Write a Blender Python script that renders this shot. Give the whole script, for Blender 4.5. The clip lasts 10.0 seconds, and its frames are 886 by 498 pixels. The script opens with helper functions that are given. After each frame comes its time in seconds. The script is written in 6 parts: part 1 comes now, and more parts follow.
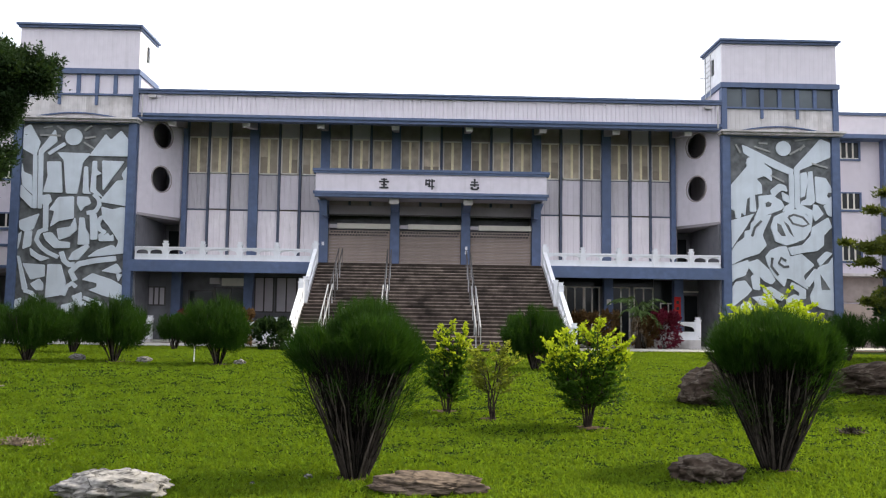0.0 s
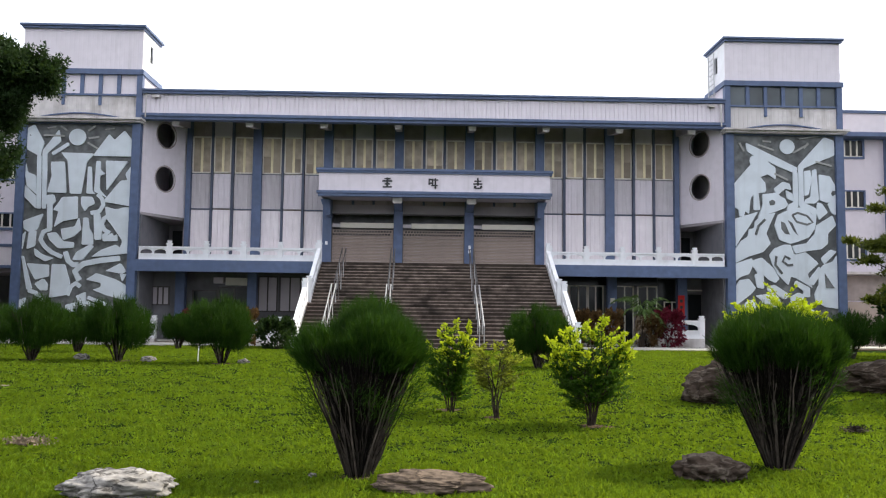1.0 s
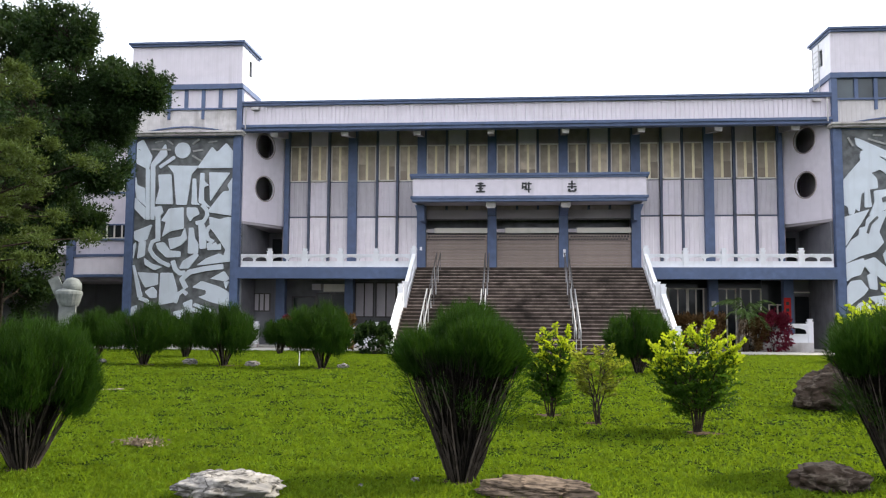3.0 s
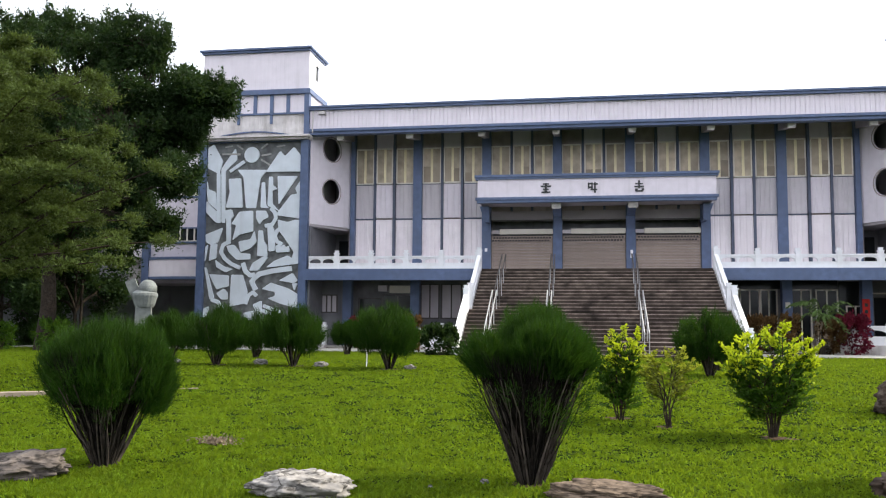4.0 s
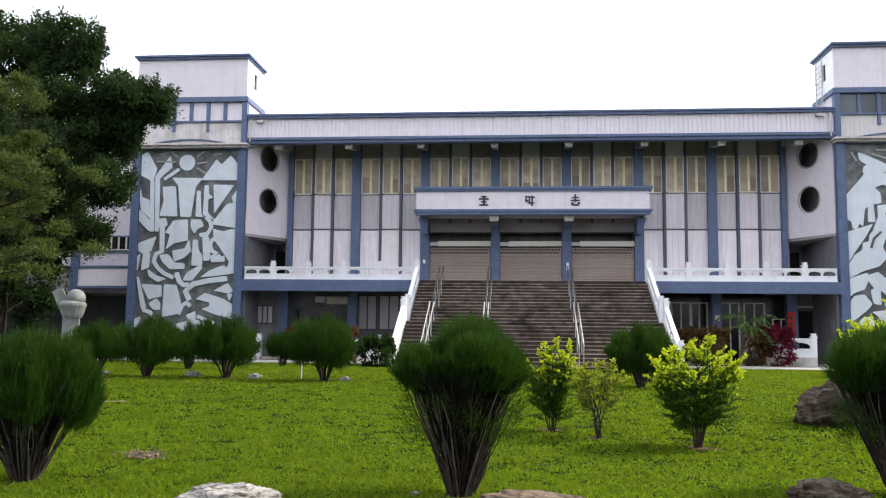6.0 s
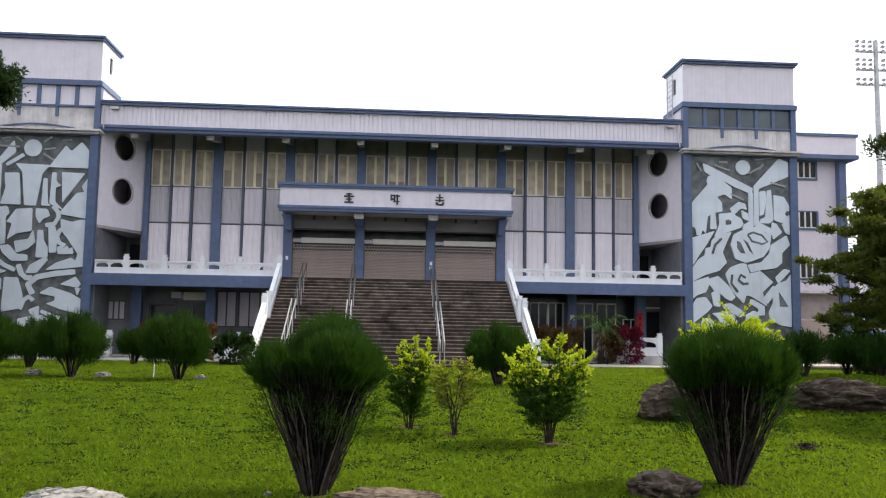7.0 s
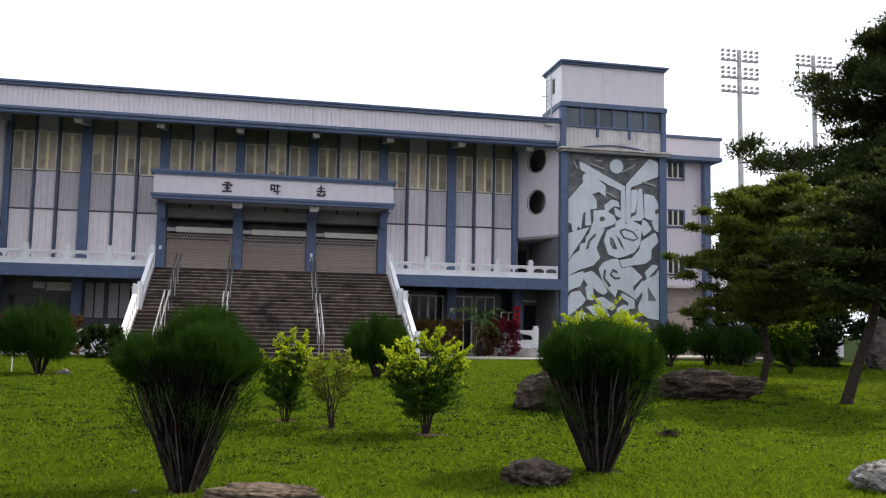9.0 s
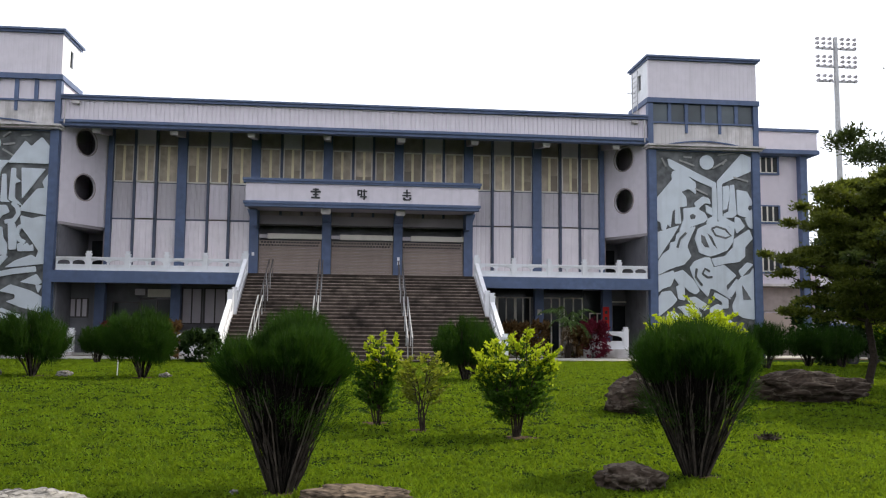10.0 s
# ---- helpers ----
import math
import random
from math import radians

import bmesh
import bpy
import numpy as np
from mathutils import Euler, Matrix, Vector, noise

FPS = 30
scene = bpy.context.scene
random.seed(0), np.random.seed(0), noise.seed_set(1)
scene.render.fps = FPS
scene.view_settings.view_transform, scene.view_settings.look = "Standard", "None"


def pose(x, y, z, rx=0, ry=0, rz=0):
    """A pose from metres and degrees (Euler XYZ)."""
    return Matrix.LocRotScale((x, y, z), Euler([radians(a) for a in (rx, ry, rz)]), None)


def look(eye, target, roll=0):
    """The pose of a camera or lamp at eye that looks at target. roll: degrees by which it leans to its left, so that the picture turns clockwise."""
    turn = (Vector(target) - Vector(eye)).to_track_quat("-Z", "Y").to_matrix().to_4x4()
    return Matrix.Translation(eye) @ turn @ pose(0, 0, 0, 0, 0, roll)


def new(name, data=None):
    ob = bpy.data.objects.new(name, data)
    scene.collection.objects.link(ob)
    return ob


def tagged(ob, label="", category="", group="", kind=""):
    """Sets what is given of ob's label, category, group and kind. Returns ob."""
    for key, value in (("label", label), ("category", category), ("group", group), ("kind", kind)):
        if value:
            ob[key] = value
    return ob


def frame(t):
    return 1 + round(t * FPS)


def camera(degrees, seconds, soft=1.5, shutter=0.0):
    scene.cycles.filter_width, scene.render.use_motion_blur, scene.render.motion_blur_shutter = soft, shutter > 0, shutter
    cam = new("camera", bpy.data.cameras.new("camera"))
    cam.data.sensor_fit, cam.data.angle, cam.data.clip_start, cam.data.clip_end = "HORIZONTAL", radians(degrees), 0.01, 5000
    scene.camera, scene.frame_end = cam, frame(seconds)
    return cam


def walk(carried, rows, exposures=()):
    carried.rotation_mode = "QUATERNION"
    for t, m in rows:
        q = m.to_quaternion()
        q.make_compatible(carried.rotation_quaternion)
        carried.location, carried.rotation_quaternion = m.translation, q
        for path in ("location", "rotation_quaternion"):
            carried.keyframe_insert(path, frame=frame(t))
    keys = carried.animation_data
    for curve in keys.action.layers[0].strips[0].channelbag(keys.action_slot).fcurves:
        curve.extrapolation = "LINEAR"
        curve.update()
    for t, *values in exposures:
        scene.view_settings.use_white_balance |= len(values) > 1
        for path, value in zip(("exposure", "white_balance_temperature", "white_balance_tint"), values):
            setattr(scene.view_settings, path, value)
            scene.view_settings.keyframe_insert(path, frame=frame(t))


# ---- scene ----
cam = camera(55.14, 10.0, soft=1.15)
EYE = 1.5
ROWS = [
    (0.0, 0.000, 0.000, 0.000, -1.58, 4.65, -0.79),
    (0.5, 0.001, 0.000, -0.004, -1.42, 4.56, -0.78),
    (1.0, 0.000, -0.006, -0.002, -1.35, 4.59, -0.67),
    (1.5, 0.002, -0.018, 0.001, -1.81, 5.03, -0.62),
    (2.0, -0.017, -0.003, 0.000, -1.04, 5.29, -0.57),
    (2.5, -0.034, 0.013, -0.002, 1.76, 5.03, -0.56),
    (3.0, -0.060, 0.041, -0.010, 4.95, 4.86, -0.36),
    (3.2, -0.063, 0.043, -0.008, 6.19, 4.78, -0.33),
    (4.5, -0.107, 0.028, -0.005, 10.25, 5.05, -0.52),
    (5.0, -0.110, 0.022, -0.002, 10.68, 5.25, -0.49),
    (5.2, -0.100, 0.016, 0.002, 10.29, 5.40, -0.53),
    (6.3, -0.010, -0.020, 0.010, 2.48, 5.72, -0.68),
    (6.5, -0.005, -0.024, 0.011, 0.56, 5.65, -0.75),
    (7.0, 0.025, -0.046, 0.015, -3.92, 5.69, -0.95),
    (7.5, 0.041, -0.050, 0.014, -7.48, 5.74, -1.08),
    (8.0, 0.067, -0.074, 0.013, -10.62, 5.71, -1.08),
    (8.5, 0.065, -0.066, 0.017, -12.52, 5.49, -1.14),
    (9.0, 0.056, -0.032, 0.010, -11.93, 5.33, -1.00),
    (9.5, 0.036, -0.032, 0.018, -8.52, 5.31, -0.67),
    (10.0, 0.035, -0.023, 0.014, -6.12, 5.40, -0.49),
]
walk(cam, [(t, pose(x, y, EYE + z, 90 + pitch, 0, yaw) @ pose(0, 0, 0, 0, 0, -roll)) for t, x, y, z, yaw, pitch, roll in ROWS],
     exposures=[(0.0, 0.3), (1.5, 0.34), (3.0, 0.5), (4.5, 0.55), (5.2, 0.55), (6.5, 0.36), (7.0, 0.2), (7.5, 0.06), (8.0, -0.12), (8.5, -0.18), (9.5, -0.1), (10.0, -0.06)])

# ---- light: bright hazy sky, sun to the side, a little behind the building ----
SUN_EL, SUN_AZ = 42.0, 68.0   # degrees; azimuth from +y towards +x
world = bpy.data.worlds.new("sky")
scene.world = world
world.use_nodes = True
wn, wl = world.node_tree.nodes, world.node_tree.links
sky = wn.new("ShaderNodeTexSky")
sky.sky_type, sky.sun_disc = "NISHITA", False
sky.sun_elevation, sky.sun_rotation = radians(SUN_EL), radians(SUN_AZ)
sky.dust_density, sky.air_density, sky.ozone_density = 6.0, 1.0, 1.0
haze = wn.new("ShaderNodeHueSaturation")
haze.inputs["Saturation"].default_value = 0.35
wl.new(sky.outputs[0], haze.inputs["Color"])
cloud = wn.new("ShaderNodeMix")          # an even white cloud veil over the whole sky
cloud.data_type = "RGBA"
cloud.inputs[0].default_value = 0.8
cloud.inputs[7].default_value = (10.2, 10.6, 11.6, 1)
wl.new(haze.outputs[0], cloud.inputs[6])
wl.new(cloud.outputs[2], wn["Background"].inputs[0])
wn["Background"].inputs[1].default_value = 0.15
sun_lamp = bpy.data.lights.new("sun", "SUN")
sun_lamp.energy, sun_lamp.angle, sun_lamp.color = 5.0, radians(2.0), (1.0, 0.92, 0.74)
sun = new("sun", sun_lamp)
_d = Vector((math.sin(radians(SUN_AZ)) * math.cos(radians(SUN_EL)), math.cos(radians(SUN_AZ)) * math.cos(radians(SUN_EL)), math.sin(radians(SUN_EL))))
sun.matrix_world = look(_d * 80, (0, 0, 0))


# ---- materials ----
def material(name, rgb, rough=0.8, metal=0.0, spread=0.12, grain=6.0, stain=0.0, stain_rgb=(0.1, 0.1, 0.1), bump=0.0, bump_scale=40.0, streak=0.0, per_object=0.0, per_island=0.0):
    """Base colour varied by noise at two scales, optional stains, vertical streaks, piece-to-piece change and bump."""
    m = bpy.data.materials.new(name)
    m.use_nodes = True
    n, l = m.node_tree.nodes, m.node_tree.links
    b = n["Principled BSDF"]
    b.inputs["Roughness"].default_value, b.inputs["Metallic"].default_value = rough, metal
    b.inputs["Specular IOR Level"].default_value = 0.12 if rough > 0.7 else 0.4
    co = n.new("ShaderNodeTexCoord").outputs["Object"]

    def mix(a, c, fac, kind="MIX"):
        x = n.new("ShaderNodeMix")
        x.data_type, x.blend_type = "RGBA", kind
        for sock, v in ((x.inputs[0], fac), (x.inputs[6], a), (x.inputs[7], c)):
            if isinstance(v, (int, float)):
                sock.default_value = v
            elif isinstance(v, tuple):
                sock.default_value = (*v, 1)
            else:
                l.new(v, sock)
        return x.outputs[2]

    def tex(scale, detail=4.0, stretch=None):
        t = n.new("ShaderNodeTexNoise")
        t.inputs["Scale"].default_value, t.inputs["Detail"].default_value = scale, detail
        if stretch:
            mp = n.new("ShaderNodeMapping")
            mp.inputs["Scale"].default_value = stretch
            l.new(co, mp.inputs[0])
            l.new(mp.outputs[0], t.inputs["Vector"])
        else:
            l.new(co, t.inputs["Vector"])
        return t.outputs[0]

    def ramp(v, a, c):
        r = n.new("ShaderNodeMapRange")
        r.inputs[1].default_value, r.inputs[2].default_value = a, c
        l.new(v, r.inputs[0])
        return r.outputs[0]

    lo, hi = tuple(v * (1 - spread) for v in rgb), tuple(min(1, v * (1 + spread)) for v in rgb)
    col = mix(lo, hi, ramp(tex(grain), 0.3, 0.7))
    col = mix(col, tuple(v * (1 - spread * 0.8) for v in rgb), ramp(tex(grain * 0.13, 3.0), 0.45, 0.75))
    if streak:
        col = mix(col, stain_rgb, mix((0, 0, 0), (streak,) * 3, ramp(tex(1.0, 5.0, (3.0, 3.0, 0.22)), 0.55, 0.8)))
    if stain:
        col = mix(col, stain_rgb, mix((0, 0, 0), (stain,) * 3, ramp(tex(grain * 0.35, 6.0), 0.52, 0.72)))
    for amount, node, out in ((per_object, "ShaderNodeObjectInfo", "Random"), (per_island, "ShaderNodeNewGeometry", "Random Per Island")):
        if amount:
            r = n.new("ShaderNodeMapRange")
            r.inputs[3].default_value, r.inputs[4].default_value = 1 - amount, 1 + amount
            l.new(n.new(node).outputs[out], r.inputs[0])
            h = n.new("ShaderNodeHueSaturation")
            l.new(r.outputs[0], h.inputs["Value"])
            l.new(col, h.inputs["Color"])
            col = h.outputs[0]
    l.new(col, b.inputs["Base Color"])
    if bump:
        bp = n.new("ShaderNodeBump")
        bp.inputs["Strength"].default_value, bp.inputs["Distance"].default_value = bump, 0.02
        l.new(tex(bump_scale, 6.0), bp.inputs["Height"])
        l.new(bp.outputs[0], b.inputs["Normal"])
    return m


def leaf_material(name, rgb, through_rgb, amount=0.35, vary=0.35, rough=0.55, **more):
    """Leaves: reflected colour with some light let through, each leaf a little different."""
    m = material(name, rgb, rough, per_island=vary, **{"spread": 0.28, "grain": 1.1, **more})
    n, l = m.node_tree.nodes, m.node_tree.links
    b, out = n["Principled BSDF"], n["Material Output"]
    b.inputs["Specular IOR Level"].default_value = 0.08
    t = n.new("ShaderNodeBsdfTranslucent")
    t.inputs[0].default_value = (*through_rgb, 1)
    x = n.new("ShaderNodeMixShader")
    x.inputs[0].default_value = amount
    l.new(b.outputs[0], x.inputs[1])
    l.new(t.outputs[0], x.inputs[2])
    l.new(x.outputs[0], out.inputs[0])
    return m


BLUE = material("blue_paint", (0.09, 0.125, 0.225), 0.6, spread=0.16, grain=3.0, stain=0.35, stain_rgb=(0.09, 0.11, 0.17), streak=0.35, bump=0.15)
CLAD = material("pale_cladding", (0.69, 0.635, 0.69), 0.55, spread=0.05, grain=2.0, streak=0.28, stain_rgb=(0.36, 0.34, 0.34), per_object=0.03)
PANEL = material("pale_panel", (0.77, 0.71, 0.75), 0.6, spread=0.05, grain=2.0, streak=0.22, stain_rgb=(0.42, 0.39, 0.38), per_object=0.05)
GREYPANEL = material("grey_panel", (0.53, 0.49, 0.53), 0.6, spread=0.06, grain=2.0, streak=0.2, stain_rgb=(0.3, 0.28, 0.28), per_object=0.05)
PLASTER = material("lavender_plaster", (0.66, 0.61, 0.67), 0.85, spread=0.06, grain=2.5, streak=0.3, stain_rgb=(0.33, 0.31, 0.32), bump=0.2)
DARKWALL = material("dark_vent_wall", (0.33, 0.28, 0.275), 0.8, spread=0.25, grain=2.0, streak=0.4, stain_rgb=(0.2, 0.17, 0.165))
# Wall grey with the shade under terrace, balcony and wing put into the colour
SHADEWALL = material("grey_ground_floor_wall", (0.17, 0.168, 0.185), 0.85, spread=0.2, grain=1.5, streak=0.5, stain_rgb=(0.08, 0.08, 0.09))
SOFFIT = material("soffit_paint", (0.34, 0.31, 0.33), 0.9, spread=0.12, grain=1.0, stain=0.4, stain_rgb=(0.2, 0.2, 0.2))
WEATHERED = material("weathered_concrete", (0.6, 0.565, 0.56), 0.9, spread=0.14, grain=2.0, stain=0.7, stain_rgb=(0.25, 0.22, 0.2), streak=0.7, bump=0.3)
WHITE = material("white_paint", (0.80, 0.80, 0.84), 0.55, spread=0.05, grain=3.0, streak=0.2, stain_rgb=(0.45, 0.43, 0.4), stain=0.25, bump=0.1)
STEP = material("dark_concrete_step", (0.062, 0.047, 0.039), 0.9, spread=0.5, grain=2.5, stain=0.9, stain_rgb=(0.018, 0.015, 0.013), bump=0.5, bump_scale=25, per_object=0.15)
NOSING = material("worn_nosing", (0.25, 0.2, 0.175), 0.85, spread=0.5, grain=2.5, stain=0.95, stain_rgb=(0.035, 0.028, 0.025), per_object=0.2)
SHUTTER = material("shutter_metal", (0.33, 0.265, 0.235), 0.5, 0.2, spread=0.12, grain=1.0, streak=0.4, stain_rgb=(0.24, 0.21, 0.2), per_object=0.1)
CREAM = material("cream_metal", (0.66, 0.62, 0.55), 0.5, spread=0.06, grain=3.0, streak=0.2, stain_rgb=(0.4, 0.36, 0.3))
CURTAIN = material("yellowed_pane", (0.42, 0.345, 0.26), 0.5, spread=0.35, grain=1.6, streak=0.45, stain_rgb=(0.22, 0.185, 0.15), per_object=0.25)
YELLOWBAR = material("yellow_cream_metal", (0.78, 0.69, 0.46), 0.5, spread=0.08, grain=3.0, streak=0.25, stain_rgb=(0.45, 0.38, 0.25))
DARKFIN = material("slate_blue_fin", (0.075, 0.09, 0.14), 0.6, spread=0.2, grain=3.0, streak=0.4, stain_rgb=(0.1, 0.1, 0.13))
OLDPANE = material("browned_pane", (0.25, 0.20, 0.15), 0.5, spread=0.25, grain=1.5, per_object=0.2)
DARKGLASS = material("dark_glass", (0.015, 0.017, 0.019), 0.15, spread=0.4, grain=0.7, per_object=0.4)
DARKGLASS.node_tree.nodes["Principled BSDF"].inputs["Specular IOR Level"].default_value = 0.22
GREYGLASS = material("grey_glass", (0.075, 0.092, 0.105), 0.15, spread=0.3, grain=0.7, per_object=0.25)
MURAL_DARK = material("mural_dark_ground", (0.135, 0.14, 0.145), 0.9, spread=0.4, grain=2.6, stain=0.75, stain_rgb=(0.27, 0.275, 0.28), bump=0.7, bump_scale=14)
MURAL_PALE = material("mural_pale_relief", (0.64, 0.69, 0.75), 0.75, spread=0.06, grain=2.0, streak=0.35, stain_rgb=(0.42, 0.44, 0.46), stain=0.25, bump=0.2, per_object=0.025)
MURAL_ROUGH = material("mural_rough_mark", (0.34, 0.34, 0.33), 0.9, spread=0.2, grain=4.0, bump=0.4)
METAL = material("galvanised_steel", (0.42, 0.42, 0.43), 0.45, 0.6, spread=0.2, grain=5.0, stain=0.3, stain_rgb=(0.18, 0.15, 0.13))
DARKMETAL = material("dark_metal", (0.10, 0.09, 0.09), 0.5, 0.4, spread=0.25, grain=5.0)
LETTER = material("dark_letter", (0.025, 0.025, 0.03), 0.5, spread=0.2)
REDPAPER = material("red_banner_cloth", (0.5, 0.035, 0.03), 0.8, spread=0.12)
ROOF = material("roof_deck", (0.3, 0.3, 0.3), 0.9, spread=0.2)
CONCRETE = material("path_concrete", (0.44, 0.42, 0.38), 0.9, spread=0.16, grain=3.0, stain=0.5, stain_rgb=(0.26, 0.25, 0.2), bump=0.3)
BARK = material("bark", (0.032, 0.024, 0.019), 0.95, spread=0.5, grain=14.0, stain=0.5, stain_rgb=(0.06, 0.055, 0.048), bump=1.0, bump_scale=22)
STEMWOOD = material("stem_wood", (0.038, 0.031, 0.026), 0.9, spread=0.6, grain=12.0, per_object=0.95)
# Near-black twig colour that carries the shade inside the near bushes
SHADETWIG = material("dead_twig", (0.008, 0.0065, 0.005), 0.95, spread=0.4, grain=12.0, per_island=0.6)
TWIG = material("pale_twig", (0.20, 0.155, 0.115), 0.9, spread=0.35, grain=9.0, per_island=0.3)


def rock_material(name, rgb, vein_rgb, amount, scale, stretch=(1, 1, 3)):
    """Layered, veined stone: stretched noise for strata, sharp veins, deep bump."""
    m = material(name, rgb, 0.85, spread=0.4, grain=16.0, stain=0.4, stain_rgb=tuple(v * 0.35 for v in rgb))
    n, l = m.node_tree.nodes, m.node_tree.links
    b = n["Principled BSDF"]
    co, mp = n.new("ShaderNodeTexCoord"), n.new("ShaderNodeMapping")
    mp.inputs["Scale"].default_value, mp.inputs["Rotation"].default_value = stretch, (0.35, 0.2, 0.5)
    l.new(co.outputs["Object"], mp.inputs[0])
    t = n.new("ShaderNodeTexNoise")
    t.inputs["Scale"].default_value, t.inputs["Detail"].default_value, t.inputs["Distortion"].default_value = scale, 9.0, 0.45
    l.new(mp.outputs[0], t.inputs["Vector"])
    centre = n.new("ShaderNodeMath")
    centre.operation = "SUBTRACT"
    centre.inputs[1].default_value = 0.5
    l.new(t.outputs[0], centre.inputs[0])
    line = n.new("ShaderNodeMath")
    line.operation = "ABSOLUTE"
    l.new(centre.outputs[0], line.inputs[0])
    r = n.new("ShaderNodeMapRange")
    r.inputs[1].default_value, r.inputs[2].default_value, r.inputs[3].default_value, r.inputs[4].default_value = 0.0, 0.05, amount, 0.0
    l.new(line.outputs[0], r.inputs[0])
    x = n.new("ShaderNodeMix")
    x.data_type = "RGBA"
    l.new(b.inputs["Base Color"].links[0].from_socket, x.inputs[6])
    x.inputs[7].default_value = (*vein_rgb, 1)
    l.new(r.outputs[0], x.inputs[0])
    l.new(x.outputs[2], b.inputs["Base Color"])
    bp = n.new("ShaderNodeBump")
    bp.inputs["Strength"].default_value, bp.inputs["Distance"].default_value = 1.0, 0.06
    l.new(t.outputs[0], bp.inputs["Height"])
    l.new(bp.outputs[0], b.inputs["Normal"])
    return m


ROCK_PALE = rock_material("marbled_rock", (0.25, 0.235, 0.22), (0.035, 0.032, 0.03), 0.95, 3.4, (1, 1.6, 3))
ROCK_BROWN = rock_material("brown_rock", (0.14, 0.105, 0.078), (0.026, 0.019, 0.014), 0.9, 3.0, (1, 1, 8))
ROCK_DARK = rock_material("dark_rock", (0.038, 0.027, 0.02), (0.15, 0.125, 0.1), 0.5, 2.6, (1, 1, 3.0))
ROCK_GREY = rock_material("grey_brown_rock", (0.13, 0.11, 0.098), (0.03, 0.026, 0.023), 0.9, 3.2, (1, 1, 4))
STATUE = material("pale_stone", (0.17, 0.183, 0.18), 0.85, spread=0.3, grain=4.0, stain=0.6, stain_rgb=(0.13, 0.135, 0.13), bump=0.5)
EDGING = material("old_edging", (0.27, 0.22, 0.17), 0.9, spread=0.25, grain=5.0, stain=0.6, stain_rgb=(0.14, 0.12, 0.09), bump=0.4)
EARTH = material("bare_earth", (0.06, 0.04, 0.022), 0.95, spread=0.4, grain=10.0, bump=0.8)
NEEDLE = leaf_material("broom_needles", (0.014, 0.037, 0.004), (0.05, 0.12, 0.007), 0.2, 0.6)
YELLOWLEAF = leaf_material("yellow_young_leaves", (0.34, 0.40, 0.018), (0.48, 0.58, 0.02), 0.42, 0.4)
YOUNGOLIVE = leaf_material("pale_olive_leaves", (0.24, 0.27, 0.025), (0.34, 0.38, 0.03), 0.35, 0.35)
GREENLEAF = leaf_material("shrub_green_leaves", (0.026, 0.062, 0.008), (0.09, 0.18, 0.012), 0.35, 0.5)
OLIVELEAF = leaf_material("olive_leaves", (0.10, 0.12, 0.016), (0.18, 0.21, 0.02), 0.35, 0.4)
DARKLEAF = leaf_material("dark_tree_leaves", (0.016, 0.032, 0.011), (0.05, 0.09, 0.018), 0.25, 0.5)
PINELEAF = leaf_material("conifer_needles", (0.048, 0.07, 0.018), (0.1, 0.14, 0.026), 0.28, 0.55)
RIGHTLEAF = leaf_material("layered_conifer_leaves", (0.027, 0.04, 0.012), (0.07, 0.1, 0.018), 0.25, 0.55)
OLIVECONIFER = leaf_material("olive_conifer_leaves", (0.056, 0.07, 0.013), (0.15, 0.18, 0.022), 0.32, 0.55)
REDLEAF = leaf_material("crimson_leaves", (0.11, 0.013, 0.026), (0.22, 0.018, 0.045), 0.35, 0.5)
BRONZELEAF = leaf_material("bronze_leaves", (0.10, 0.06, 0.025), (0.16, 0.08, 0.03), 0.3, 0.45)
PALMLEAF = leaf_material("palm_leaves", (0.07, 0.115, 0.035), (0.14, 0.2, 0.05), 0.3, 0.35)
GRASSBLADE = leaf_material("grass_blades", (0.072, 0.12, 0.008), (0.18, 0.262, 0.0105), 0.45, 0.85, spread=0.75, grain=16.0, stain=0.6, stain_rgb=(0.125, 0.145, 0.014))


def lawn_material():
    m = material("lawn", (0.011, 0.024, 0.002), 0.95, spread=0.45, grain=7.0, stain=0.5, stain_rgb=(0.035, 0.042, 0.006), bump=1.0, bump_scale=60)
    m.node_tree.nodes["Principled BSDF"].inputs["Specular IOR Level"].default_value = 0.02
    return m


GRASSBLADE.node_tree.nodes["Principled BSDF"].inputs["Specular IOR Level"].default_value = 0.04
LAWN = lawn_material()


# ---- mesh helpers ----
def box(bm, x0, x1, y0, y1, z0, z1):
    v = [bm.verts.new((x, y, z)) for x in (x0, x1) for y in (y0, y1) for z in (z0, z1)]
    for f in ((0, 1, 3, 2), (4, 6, 7, 5), (0, 4, 5, 1), (2, 3, 7, 6), (0, 2, 6, 4), (1, 5, 7, 3)):
        bm.faces.new([v[i] for i in f])


def prism(bm, pts, a, b, axis="y"):
    """A polygon of pairs, pushed from a to b along the axis."""
    put = {"y": lambda p, d: (p[0], d, p[1]), "x": lambda p, d: (d, p[0], p[1]), "z": lambda p, d: (p[0], p[1], d)}[axis]
    lo, hi = [bm.verts.new(put(p, a)) for p in pts], [bm.verts.new(put(p, b)) for p in pts]
    bm.faces.new(lo)
    bm.faces.new(hi[::-1])
    for i in range(len(pts)):
        j = (i + 1) % len(pts)
        bm.faces.new((lo[i], hi[i], hi[j], lo[j]))


